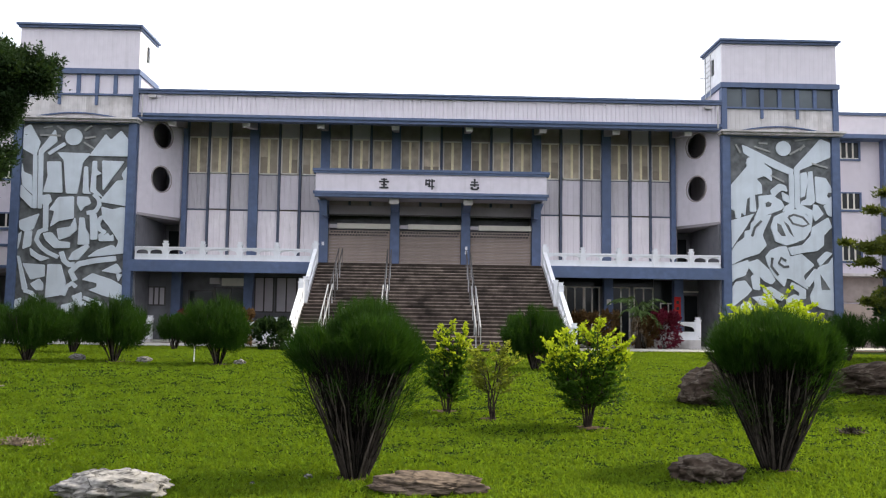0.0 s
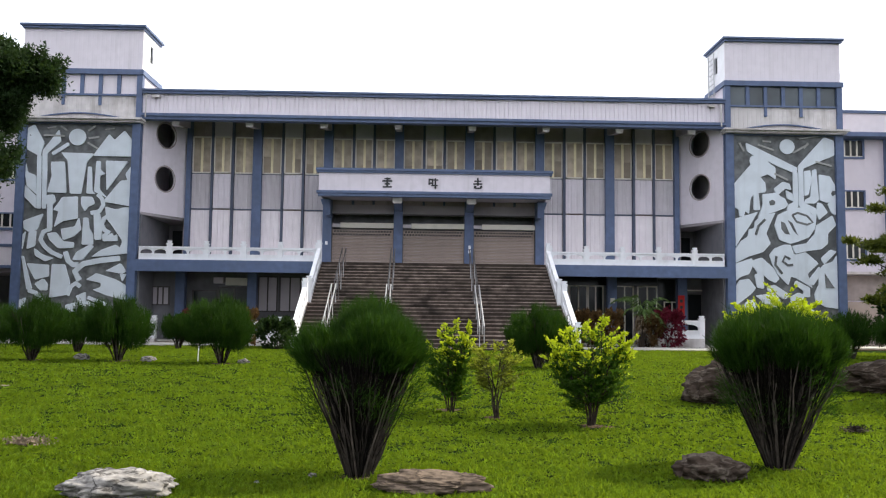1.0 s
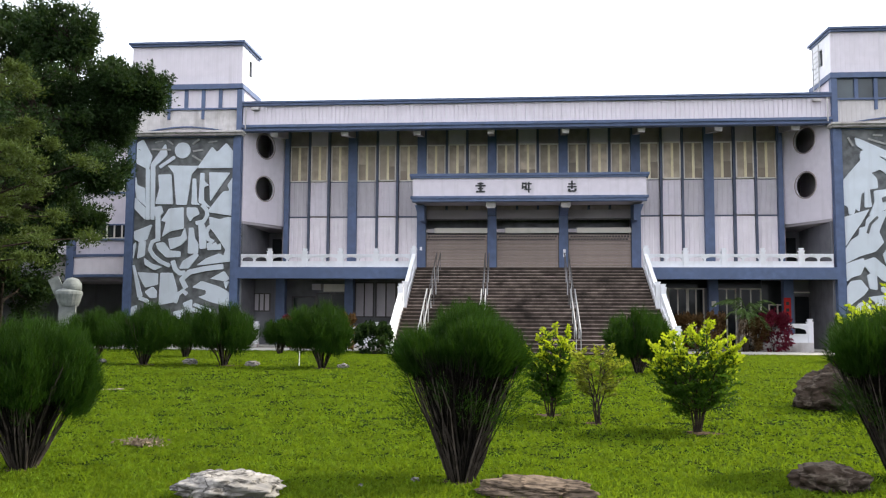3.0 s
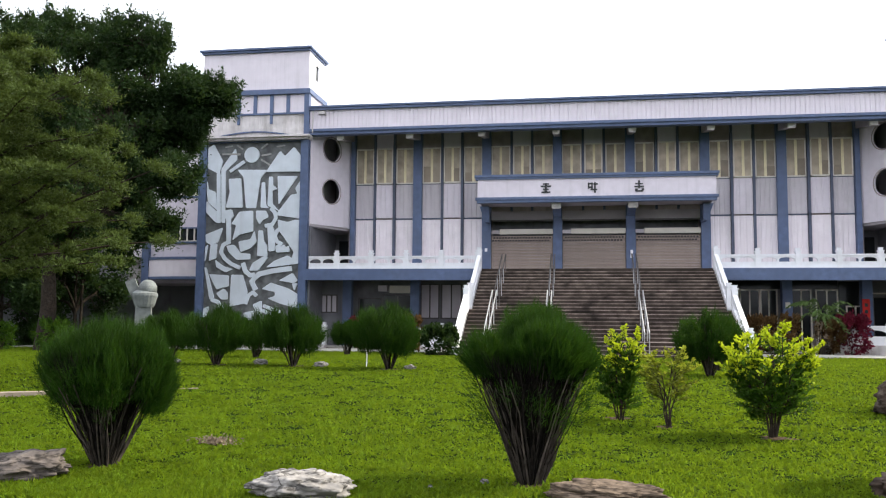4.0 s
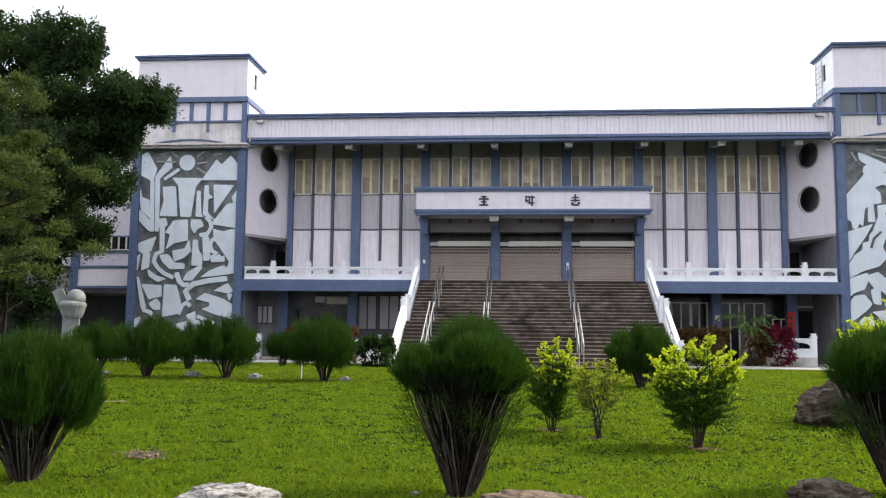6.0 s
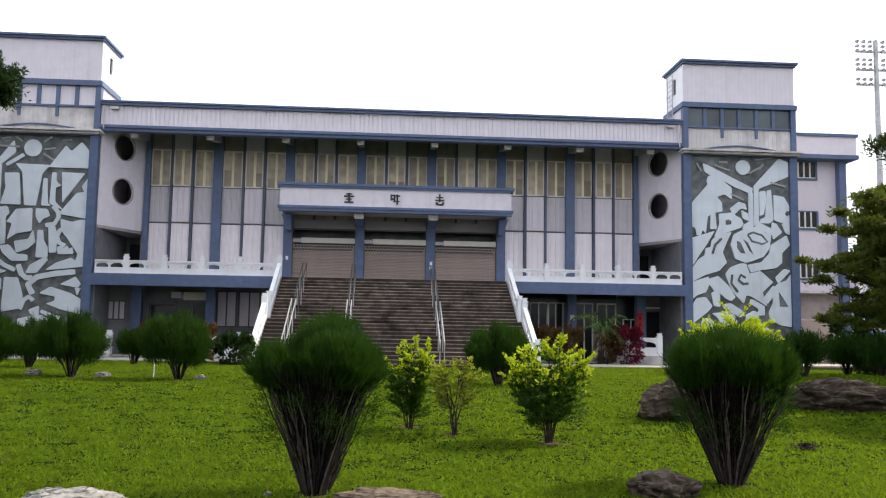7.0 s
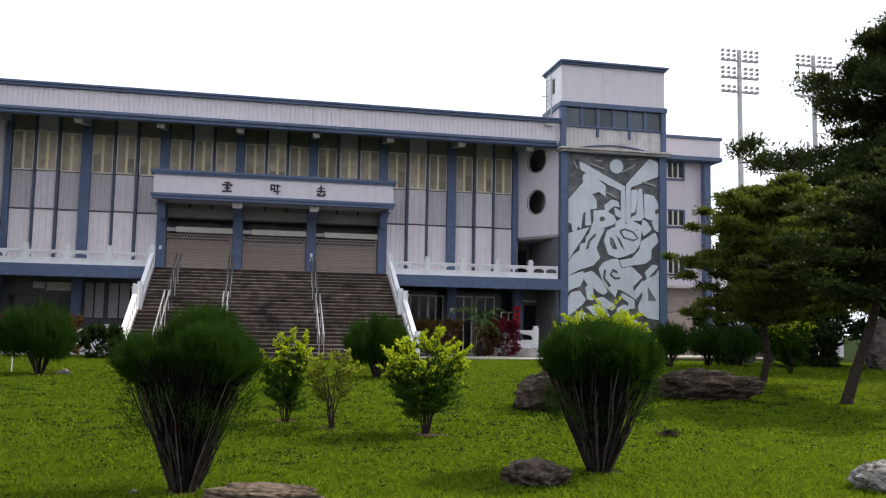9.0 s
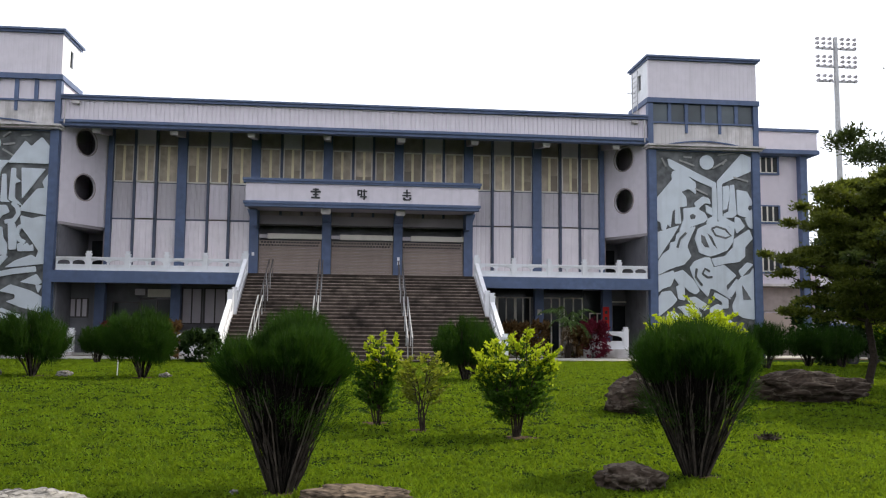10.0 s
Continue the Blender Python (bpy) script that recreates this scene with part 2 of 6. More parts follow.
def tube(bm, path, radii, sides=6):
    """A round bar along a path of points, with a radius at each."""
    rings = []
    for i, p in enumerate(path):
        d = (Vector(path[min(i + 1, len(path) - 1)]) - Vector(path[max(i - 1, 0)])).normalized()
        u = d.orthogonal().normalized()
        w = d.cross(u)
        rings.append([bm.verts.new(Vector(p) + (u * math.cos(2 * math.pi * k / sides) + w * math.sin(2 * math.pi * k / sides)) * radii[i]) for k in range(sides)])
    for a, b in zip(rings, rings[1:]):
        for k in range(sides):
            bm.faces.new((a[k], a[(k + 1) % sides], b[(k + 1) % sides], b[k]))
    bm.faces.new(rings[0][::-1])
    bm.faces.new(rings[-1])


def ribbed(bm, x0, x1, y, z0, z1, pitch=0.24, depth=0.03):
    """A sheet with upright ribs, closed at the back."""
    n = max(2, round((x1 - x0) / pitch))
    xs, step = [], (x1 - x0) / n
    for i in range(n):
        xs += [(x0 + step * i, y), (x0 + step * (i + 0.62), y), (x0 + step * (i + 0.70), y + depth), (x0 + step * (i + 0.92), y + depth)]
    xs += [(x1, y), (x1, y + 0.12), (x0, y + 0.12)]
    prism(bm, xs, z0, z1, "z")


def mesh_object(name, bm, mat_, smooth=False):
    bmesh.ops.recalc_face_normals(bm, faces=bm.faces)
    me = bpy.data.meshes.new(name)
    bm.to_mesh(me)
    bm.free()
    if smooth:
        me.polygons.foreach_set("use_smooth", [True] * len(me.polygons))
    me.materials.append(mat_)
    return new(name, me)


def part(name, bm, mat_, parent=None, label="", smooth=False):
    ob = mesh_object(name, bm, mat_, smooth)
    if parent:
        ob.parent = parent
    if label:
        ob["label"] = label
    return ob


def share(ob, x, y, z, parent, turn=0.0):
    """Another piece on the same mesh."""
    c = new(ob.name.split(".")[0], ob.data)
    c.matrix_basis = pose(x, y, z, 0, 0, turn)
    c.parent = parent
    return c


def boxpart(name, mat_, parent, x0, x1, y0, y1, z0, z1, label=""):
    bm = bmesh.new()
    box(bm, x0, x1, y0, y1, z0, z1)
    return part(name, bm, mat_, parent, label)


def arrays_object(name, verts, faces, mat_, parent=None, smooth=False):
    """One mesh from arrays: verts n x 3, faces m x k."""
    me = bpy.data.meshes.new(name)
    k = faces.shape[1]
    me.vertices.add(len(verts))
    me.vertices.foreach_set("co", np.asarray(verts, np.float32).ravel())
    me.loops.add(faces.size)
    me.loops.foreach_set("vertex_index", np.asarray(faces, np.int32).ravel())
    me.polygons.add(len(faces))
    me.polygons.foreach_set("loop_start", np.arange(0, faces.size, k, dtype=np.int32))
    me.polygons.foreach_set("loop_total", np.full(len(faces), k, np.int32))
    if smooth:
        me.polygons.foreach_set("use_smooth", np.ones(len(faces), bool))
    me.update(calc_edges=True)
    me.materials.append(mat_)
    ob = new(name, me)
    if parent:
        ob.parent = parent
    return ob


def unit(a):
    return a / np.maximum(np.linalg.norm(a, axis=1, keepdims=True), 1e-9)


def blades(rng, root, way, length, width):
    """Leaf diamonds: from root along way; returns verts and quads."""
    n = len(root)
    side = unit(np.cross(way, unit(rng.normal(size=(n, 3)))))
    length, width = np.reshape(length, (-1, 1)) * np.ones((n, 1)), np.reshape(width, (-1, 1)) * np.ones((n, 1))
    mid = root + way * length * 0.45
    v = np.stack([root, mid + side * width / 2, root + way * length, mid - side * width / 2], 1).reshape(-1, 3)
    return v, np.arange(4 * n).reshape(n, 4)


def slivers(rng, root, way, length, width):
    """Pointed slivers, wide at the root: grass blades and small leaves."""
    n = len(root)
    side = unit(np.cross(way, unit(rng.normal(size=(n, 3)))))
    length, width = np.reshape(length, (-1, 1)) * np.ones((n, 1)), np.reshape(width, (-1, 1)) * np.ones((n, 1))
    v = np.stack([root - side * width / 2, root + side * width / 2, root + way * length], 1).reshape(-1, 3)
    return v, np.arange(3 * n).reshape(n, 3)


def thing(name, label, category, x=0, y=0, z=0, group="", kind=""):
    ob = new(name)
    ob.empty_display_size = 0.2
    ob.location = (x, y, z)
    return tagged(ob, label, category, group, kind)


# ---- ground ----
def rise(x, y):
    """The lawn swells gently between the camera and the building."""
    s = lambda a, b, v: np.clip((v - a) / (b - a), 0, 1) ** 2 * (3 - 2 * np.clip((v - a) / (b - a), 0, 1))
    return 0.3 * s(9, 20, y) * (1 - s(26, 40, y)) + 0.025 * np.sin(x * 0.55 + 1.3) * np.sin(y * 0.42) * s(3, 8, y) * (1 - s(30, 40, y))


def ground_at(x, y):
    return float(rise(np.float64(x), np.float64(y)))


def ground_sheet():
    xs = np.concatenate([[-2500, -900, -300, -120, -60], np.arange(-34, 34.1, 0.8), [60, 120, 300, 900, 2500]])
    ys = np.concatenate([[-600, -150, -40, -10], np.arange(-2, 44.1, 0.5), [60, 90, 140, 300, 900, 3000]])
    X, Y = np.meshgrid(xs, ys)
    V = np.stack([X, Y, rise(X, Y)], -1).reshape(-1, 3)
    nx, ny = len(xs), len(ys)
    i = (np.arange(ny - 1)[:, None] * nx + np.arange(nx - 1)).ravel()
    F = np.stack([i, i + 1, i + nx + 1, i + nx], 1)
    return tagged(arrays_object("ground", V, F, LAWN, smooth=True), "sunlit green lawn with thin worn patches", "lawn", kind="structure")


ground_sheet()

# ---- the building; its middle stands at CX ----
CX, FRONT, BACK = 0.6, 46.0, 49.5
COLS = [-14.4, -10.325, -6.195, -2.065, 2.065, 6.195, 10.325, 14.4]
hall = thing("auditorium_building", "pale lavender public hall with blue columns and tall window bays", "building", CX, 0, 0)


def hall_shell():
    boxpart("back_wall", PLASTER, hall, -22.5, 22.5, 64.0, 64.3, 0, 13.2)
    boxpart("roof", ROOF, hall, -16.1, 16.1, FRONT + 0.45, 64, 13.25, 13.5)
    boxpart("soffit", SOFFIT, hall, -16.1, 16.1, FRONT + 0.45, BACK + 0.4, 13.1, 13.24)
    bm = bmesh.new()
    box(bm, -14.6, 14.6, BACK, BACK + 0.25, 8.0, 13.1)
    for x0, x1 in ((-14.6, -6.2), (6.2, 14.6)):
        box(bm, x0, x1, BACK, BACK + 0.25, 4.4, 8.0)
    part("front_wall", bm, DARKWALL, hall)
    bm = bmesh.new()
    ribbed(bm, -16.1, 16.1, FRONT + 0.22, 12.45, 13.56, 0.245, 0.035)
    part("fascia", bm, CLAD, hall, "pale ribbed metal fascia")
    bm = bmesh.new()
    box(bm, -16.15, 16.15, FRONT + 0.05, FRONT + 0.5, 13.56, 13.70)
    box(bm, -16.15, 16.15, FRONT - 0.02, FRONT + 0.5, 13.70, 13.80)
    part("roof_edge", bm, BLUE, hall, "blue roof edge")
    bm = bmesh.new()
    box(bm, -16.15, 16.15, FRONT + 0.0, FRONT + 0.5, 12.30, 12.45)
    box(bm, -16.15, 16.15, FRONT + 0.1, FRONT + 0.6, 12.13, 12.30)
    part("eaves_beam", bm, BLUE, hall, "blue eaves beam")
    for x in COLS:
        bm = bmesh.new()
        end = abs(x) > 14
        lo, hi = (x - 0.26, x + 0.26) if not end else (x - 0.24, x + 0.02) if x > 0 else (x - 0.02, x + 0.24)
        box(bm, lo, hi, BACK - 0.4, BACK, 4.4, 13.1)
        part("column", bm, BLUE, hall, "blue column")
        bm = bmesh.new()
        prism(bm, [(FRONT + 0.62, 12.5), (FRONT + 0.62, 12.14), (FRONT + 1.1, 11.98), (BACK - 0.4, 12.3), (BACK - 0.4, 12.95), (FRONT + 0.62, 12.95)], x - 0.17, x + 0.17, "x")
        part("roof_beam", bm, SOFFIT, hall, "grey roof beam")
        bm = bmesh.new()
        prism(bm, [(x - 0.22, 12.14), (x + 0.22, 12.14), (x + 0.18, 11.9), (x - 0.18, 11.9)], FRONT + 0.61, FRONT + 0.8)
        part("beam_end", bm, WEATHERED, hall, "pale chamfered beam end")


hall_shell()


def facade_bays():
    """Seven bays of three strips: windows above, grey and pale panels below."""
    rng = random.Random(11)
    for a, b in zip(COLS, COLS[1:]):
        x0, x1 = a + 0.26, b - 0.26
        w = (x1 - x0) / 3
        door_bay = abs(a + b) / 2 < 6.3
        for k in range(3):
            u0, u1 = x0 + k * w + (0.09 if k else 0.0), x0 + (k + 1) * w - (0.09 if k < 2 else 0.0)
            proud = 0.22 if k == 1 else 0.08
            y = BACK - proud
            win = thing("window", "", "")
            win.parent = hall
            bm = bmesh.new()
            for q in ((u0, u0 + 0.07, 9.72, 11.9), (u1 - 0.07, u1, 9.72, 11.9), (u0, u1, 9.72, 9.80), (u0, u1, 11.82, 11.9)):
                box(bm, q[0], q[1], y - 0.05, BACK, q[2], q[3])
            part("frame", bm, CREAM, win, "cream window frame")
            mid = (u0 + u1) / 2 + (0.03 if k == 1 else 0)
            boxpart("mullion", YELLOWBAR, win, mid - 0.07, mid + 0.07, y - 0.045, BACK, 9.8, 11.82)
            boxpart("pane", CURTAIN, win, u0 + 0.05, mid - 0.05, y - 0.012, y + 0.02, 9.78, 11.84)
            boxpart("pane", CURTAIN, win, mid + 0.05, u1 - 0.05, y - 0.008, y + 0.02, 9.78, 11.84)
            for p0, p1 in ((u0 + 0.07, mid - 0.07), (mid + 0.07, u1 - 0.07)):
                if rng.random() < 0.45:
                    top = rng.choice((10.35, 10.6, 10.75))
                    boxpart("lower_pane", OLDPANE, win, p0, p1, y - 0.03, y - 0.013, 9.8, top)
            if k == 1:
                boxpart("panel", GREYPANEL, hall, u0, u1, y, BACK, 11.92, 13.08)
            if door_bay:
                continue
            bm = bmesh.new()
            ribbed(bm, u0, u1, y, 7.66, 9.68, 0.3, 0.02)
            part("panel", bm, GREYPANEL if k != 1 else PLASTER, hall)
            bm = bmesh.new()
            ribbed(bm, u0, u1, y, 4.42, 7.56, 0.3, 0.02)
            part("panel", bm, PANEL, hall)
            if k != 1:
                for z in (7.58, 9.68):
                    boxpart("joint_strip", DARKFIN, hall, u0, u1, y - 0.03, BACK, z, z + 0.07)
        for k in (1, 2):
            u = x0 + k * w
            boxpart("fin", DARKFIN, hall, u - 0.065, u + 0.065, BACK - 0.3, BACK, 8.0 if door_bay else 4.42, 13.08)


facade_bays()


def wall_with_holes(bm, width, z0, z1, holes, radius, thick):
    """An upright wall in its own plane (x along it) with round openings, stacked one over the other."""
    edges = [z0] + [(a + b) / 2 for a, b in zip(holes, holes[1:])] + [z1]
    n = 40
    for zc, lo, hi in zip(holes, edges, edges[1:]):
        xc = width * 0.5
        inner, outer = [], []
        for k in range(n):
            t = 2 * math.pi * (k + 0.5) / n
            c, s = math.cos(t), math.sin(t)
            r = min((xc if c > 0 else xc) / max(abs(c), 1e-6), ((hi - zc) if s > 0 else (zc - lo)) / max(abs(s), 1e-6))
            inner.append((xc + radius * c, zc + radius * s))
            outer.append((xc + r * c, zc + r * s))
        corners = [(width, hi), (0, hi), (0, lo), (width, lo)]
        for y in (0, thick):
            vi = [bm.verts.new((p[0], y, p[1])) for p in inner]
            vo = [bm.verts.new((p[0], y, p[1])) for p in outer]
            for k in range(n):
                j = (k + 1) % n
                extra = []
                for cx_, cz_ in corners:
                    t = math.atan2(cz_ - zc, cx_ - xc) % (2 * math.pi)
                    t0, t1 = 2 * math.pi * (k + 0.5) / n, 2 * math.pi * (k + 1.5) / n
                    if t0 < t < t1 or t0 < t + 2 * math.pi < t1:
                        extra.append(bm.verts.new((cx_, y, cz_)))
                bm.faces.new([vi[k], vo[k]] + extra + [vo[j], vi[j]])
        a = [bm.verts.new((p[0], 0, p[1])) for p in inner]
        b = [bm.verts.new((p[0], thick, p[1])) for p in inner]
        for k in range(n):
            j = (k + 1) % n
            bm.faces.new((a[k], a[j], b[j], b[k]))
    for u in (0, width):
        v = [bm.verts.new(p) for p in ((u, 0, z0), (u, thick, z0), (u, thick, z1), (u, 0, z1))]
        bm.faces.new(v)
    for z in (z0, z1):
        v = [bm.verts.new(p) for p in ((0, 0, z), (width, 0, z), (width, thick, z), (0, thick, z))]
        bm.faces.new(v)


def splayed_walls():
    """Slanting walls with two round openings between the hall and each stair tower, over a recessed balcony."""
    for s in (-1, 1):
        ax, ay, bx, by = s * 16.08, FRONT + 0.45, s * 14.42, BACK - 0.12
        if s > 0:
            ax, ay, bx, by = bx, by, ax, ay
        w = math.hypot(bx - ax, by - ay)
        bm = bmesh.new()
        wall_with_holes(bm, w, 7.05, 13.08, [9.1, 11.6], 0.7, 0.09)
        ob = part("round_window_wall", bm, PLASTER, hall, "pale slanting wall with two round openings")
        ob.matrix_basis = pose(ax, ay, 0, 0, 0, math.degrees(math.atan2(by - ay, bx - ax)))
        for zc in (9.1, 11.6):
            bm = bmesh.new()
            ring = [(0.7 * math.cos(t * math.pi / 20), 0.7 * math.sin(t * math.pi / 20)) for t in range(40)]
            outer = [(0.77 * math.cos(t * math.pi / 20), 0.77 * math.sin(t * math.pi / 20)) for t in range(40)]
            for k in range(40):
                j = (k + 1) % 40
                for y0 in (-0.03,):
                    q = [bm.verts.new((p[0], y0, p[1])) for p in (ring[k], outer[k], outer[j], ring[j])]
                    bm.faces.new(q)
                q = [bm.verts.new(p) for p in ((outer[k][0], -0.03, outer[k][1]), (outer[k][0], 0.0, outer[k][1]), (outer[j][0], 0.0, outer[j][1]), (outer[j][0], -0.03, outer[j][1]))]
                bm.faces.new(q)
            rim = part("rim", bm, DARKWALL, ob)
            rim.location = (w / 2, 0, zc)
        bm = bmesh.new()
        prism(bm, [(s * 16.05, FRONT + 0.4), (s * 14.5, BACK), (s * 14.5, BACK + 4), (s * 16.05, BACK + 4)], 6.9, 7.05, "z")
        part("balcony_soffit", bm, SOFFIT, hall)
        # Balcony shade as colour: dark wall and an added panel over the tower side
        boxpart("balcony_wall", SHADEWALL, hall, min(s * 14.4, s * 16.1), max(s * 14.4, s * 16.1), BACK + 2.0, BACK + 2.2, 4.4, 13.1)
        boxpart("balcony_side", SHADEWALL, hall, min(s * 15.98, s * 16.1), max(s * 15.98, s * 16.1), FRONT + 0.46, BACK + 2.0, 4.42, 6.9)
        d = thing("door", "", "")
        d.parent = hall
        boxpart("leaf", DARKGLASS, d, min(s * 14.75, s * 15.75), max(s * 14.75, s * 15.75), BACK + 1.94, BACK + 2.0, 4.42, 6.5)
        boxpart("frame", CREAM, d, s * 15.1 - 0.03, s * 15.1 + 0.03, BACK + 1.9, BACK + 1.94, 4.42, 6.4)


splayed_walls()


def terrace():
    ter = thing("terrace", "raised terrace slab with a blue edge beam along the hall", "terrace", CX, 0, 0, kind="structure")
    for x0, x1 in ((-16.1, -6.35), (6.35, 16.1)):
        boxpart("edge_beam", BLUE, ter, x0, x1, FRONT - 0.02, FRONT + 0.35, 3.79, 4.42, "blue edge beam")
    boxpart("slab", WEATHERED, ter, -16.1, 16.1, FRONT + 0.35, BACK + 2.0, 4.1, 4.41)
    boxpart("landing", STEP, ter, -6.35, 6.35, FRONT - 0.0, FRONT + 0.35, 0, 4.41)
    for x in COLS:
        boxpart("pier", BLUE, ter, x - 0.26, x + 0.26, BACK - 0.9, BACK - 0.4, 0, 4.1, "blue pier")


terrace()


def ground_floor():
    gf = thing("ground_floor_front", "shaded ground floor wall with glazed doors under the terrace", "wall", CX, 0, 0, kind="structure")
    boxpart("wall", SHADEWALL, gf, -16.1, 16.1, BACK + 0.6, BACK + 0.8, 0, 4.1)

    # Thin dark panels added over the tower sides, for the shade down there
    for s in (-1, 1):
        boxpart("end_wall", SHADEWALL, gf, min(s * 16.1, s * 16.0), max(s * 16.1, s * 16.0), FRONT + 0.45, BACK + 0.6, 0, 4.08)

    def opening(name, x0, x1, z0, z1, leaves, pane, frame_mat, y=BACK + 0.6):
        o = thing(name, "", "")
        o.parent = gf
        bm = bmesh.new()
        t = 0.07
        for q in ((x0 - t, x0, z0, z1), (x1, x1 + t, z0, z1), (x0 - t, x1 + t, z1, z1 + t)):
            box(bm, q[0], q[1], y - 0.08, y, q[2], q[3])
        w = (x1 - x0) / leaves
        for k in range(1, leaves):
            box(bm, x0 + k * w - 0.04, x0 + k * w + 0.04, y - 0.07, y, z0, z1)
        if name == "window":
            box(bm, x0 - t, x1 + t, y - 0.12, y, z0 - t, z0)
        part("frame", bm, frame_mat, o)
        for k in range(leaves):
            boxpart("pane", pane, o, x0 + k * w + 0.03, x0 + (k + 1) * w - 0.03, y - 0.03, y - 0.002, z0, z1)

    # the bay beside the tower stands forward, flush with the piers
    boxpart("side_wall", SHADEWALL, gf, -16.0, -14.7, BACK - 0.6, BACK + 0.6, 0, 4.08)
    opening("window", -16.0, -15.1, 2.05, 3.0, 3, GREYPANEL, DARKMETAL, BACK - 0.6)
    opening("doorway", -14.0, -12.65, 0.1, 2.85, 1, DARKGLASS, DARKMETAL)
    opening("doorway", -12.5, -10.75, 0.1, 3.05, 2, DARKGLASS, DARKMETAL)
    opening("window", -10.2, -9.15, 1.75, 3.7, 2, GREYPANEL, DARKMETAL)
    opening("window", -8.95, -7.8, 1.75, 3.7, 2, GREYPANEL, DARKMETAL)
    for x0, x1 in ((7.3, 8.0), (8.15, 9.1), (9.25, 10.05), (10.9, 11.85), (12.2, 13.25)):
        opening("glass_door", x0, x1, 0.1, 3.4, 2, DARKGLASS, CREAM)
    # Dark glass sheets added over the wall, standing in for shade under the terrace
    boxpart("dark_glazing", DARKGLASS, gf, 13.35, 15.0, BACK + 0.55, BACK + 0.6, 0.1, 3.9)
    boxpart("dark_glazing", DARKGLASS, gf, 7.0, 13.32, BACK + 0.585, BACK + 0.6, 3.5, 4.05)
    opening("window", 13.75, 14.6, 1.3, 2.5, 2, DARKGLASS, CREAM, BACK + 0.5)
    opening("doorway", 15.15, 15.98, 0.1, 3.0, 1, DARKGLASS, DARKMETAL)
    boxpart("strip_lamp", CREAM, gf, 15.0, 15.9, BACK + 0.2, BACK + 0.3, 3.2, 3.28, "pale strip lamp")
    boxpart("signboard", CREAM, gf, -12.1, -10.75, BACK + 0.3, BACK + 0.45, 3.2, 3.65, "pale box over the doorway")
    boxpart("air_conditioner", GREYPANEL, gf, -12.75, -12.2, BACK + 0.1, BACK + 0.55, 3.3, 3.65, "grey wall unit")
    boxpart("notice", CREAM, gf, 10.2, 10.45, BACK - 0.95, BACK - 0.91, 2.4, 2.7, "small pale notice on the pier")
    ban = thing("red_banner", "narrow red hanging banner with dark writing bars on the pier", "banner", CX + 14.3, BACK - 0.945, 1.55)
    boxpart("cloth", REDPAPER, ban, -0.19, 0.19, 0, 0.03, 0, 1.35)
    for k in range(3):
        boxpart("writing_bar", LETTER, ban, -0.08, 0.08, -0.006, 0.0, 0.22 + k * 0.36, 0.4 + k * 0.36)


ground_floor()


def balustrade_panel(bm, x0, x1, arches=2):
    """A precast panel: base rail, top rail and low arched openings."""
    y0, y1 = -0.06, 0.06
    box(bm, x0, x1, y0 - 0.03, y1 + 0.03, 0.0, 0.10)
    box(bm, x0, x1, y0, y1, 0.10, 0.27)
    box(bm, x0, x1, y0 - 0.02, y1 + 0.02, 0.27, 0.33)
    box(bm, x0, x1, y0 - 0.05, y1 + 0.05, 0.63, 0.72)
    w = (x1 - x0) / arches
    for k in range(arches):
        a, b = x0 + k * w + 0.045, x0 + (k + 1) * w - 0.045
        n = 12
        arc = [(a + (b - a) * (0.5 - 0.5 * math.cos(math.pi * i / n)), 0.34 + 0.22 * math.sin(math.pi * i / n) ** 0.55) for i in range(n + 1)]
        for (ua, za), (ub, zb) in zip(arc, arc[1:]):
            prism(bm, [(ua, za), (ub, zb), (ub, 0.63), (ua, 0.63)], y0, y1)
        box(bm, x0 + k * w, a, y0, y1, 0.33, 0.63)
        box(bm, b, x0 + (k + 1) * w, y0, y1, 0.33, 0.63)


def baluster_post(bm, x, y=0, h=1.0, w=0.12):
    box(bm, x - w, x + w, y - w, y + w, 0, h - 0.18)
    box(bm, x - w - 0.03, x + w + 0.03, y - w - 0.03, y + w + 0.03, h - 0.18, h - 0.12)
    box(bm, x - w * 0.75, x + w * 0.75, y - w * 0.75, y + w * 0.75, h - 0.12, h - 0.03)
    box(bm, x - w * 0.95, x + w * 0.95, y - w * 0.95, y + w * 0.95, h - 0.03, h + 0.02)


def balustrades():
    for s in (-1, 1):
        b = thing("balustrade", "white precast balustrade with arched openings along the terrace", "balustrade", CX, FRONT + 0.18, 4.42, "terrace balustrades")
        xs = [s * (6.3 + 0.04 + k * 2.0) for k in range(5)] + [s * 16.08]
        for i, x in enumerate(xs[:-1]):
            bm = bmesh.new()
            baluster_post(bm, x, 0, 1.02)
            part("post", bm, WHITE, b)
        for a, c in zip(xs, xs[1:]):
            lo, hi = min(a, c) + 0.12, max(a, c) - 0.12
            if hi - lo > 0.3:
                bm = bmesh.new()
                balustrade_panel(bm, lo, hi)
                part("panel", bm, WHITE, b)


balustrades()

RISE_, TREAD, LAND = 4.41 / 25, 0.32, 1.1


def stair_line():
    """Front edge (y) and top (z) of each step, from the top down."""
    out, y = [], FRONT - 0.02
    for k in range(25):
        z = 4.41 - k * RISE_
        out.append((y, z))
        y -= TREAD + (LAND if k == 12 else 0)
    return out


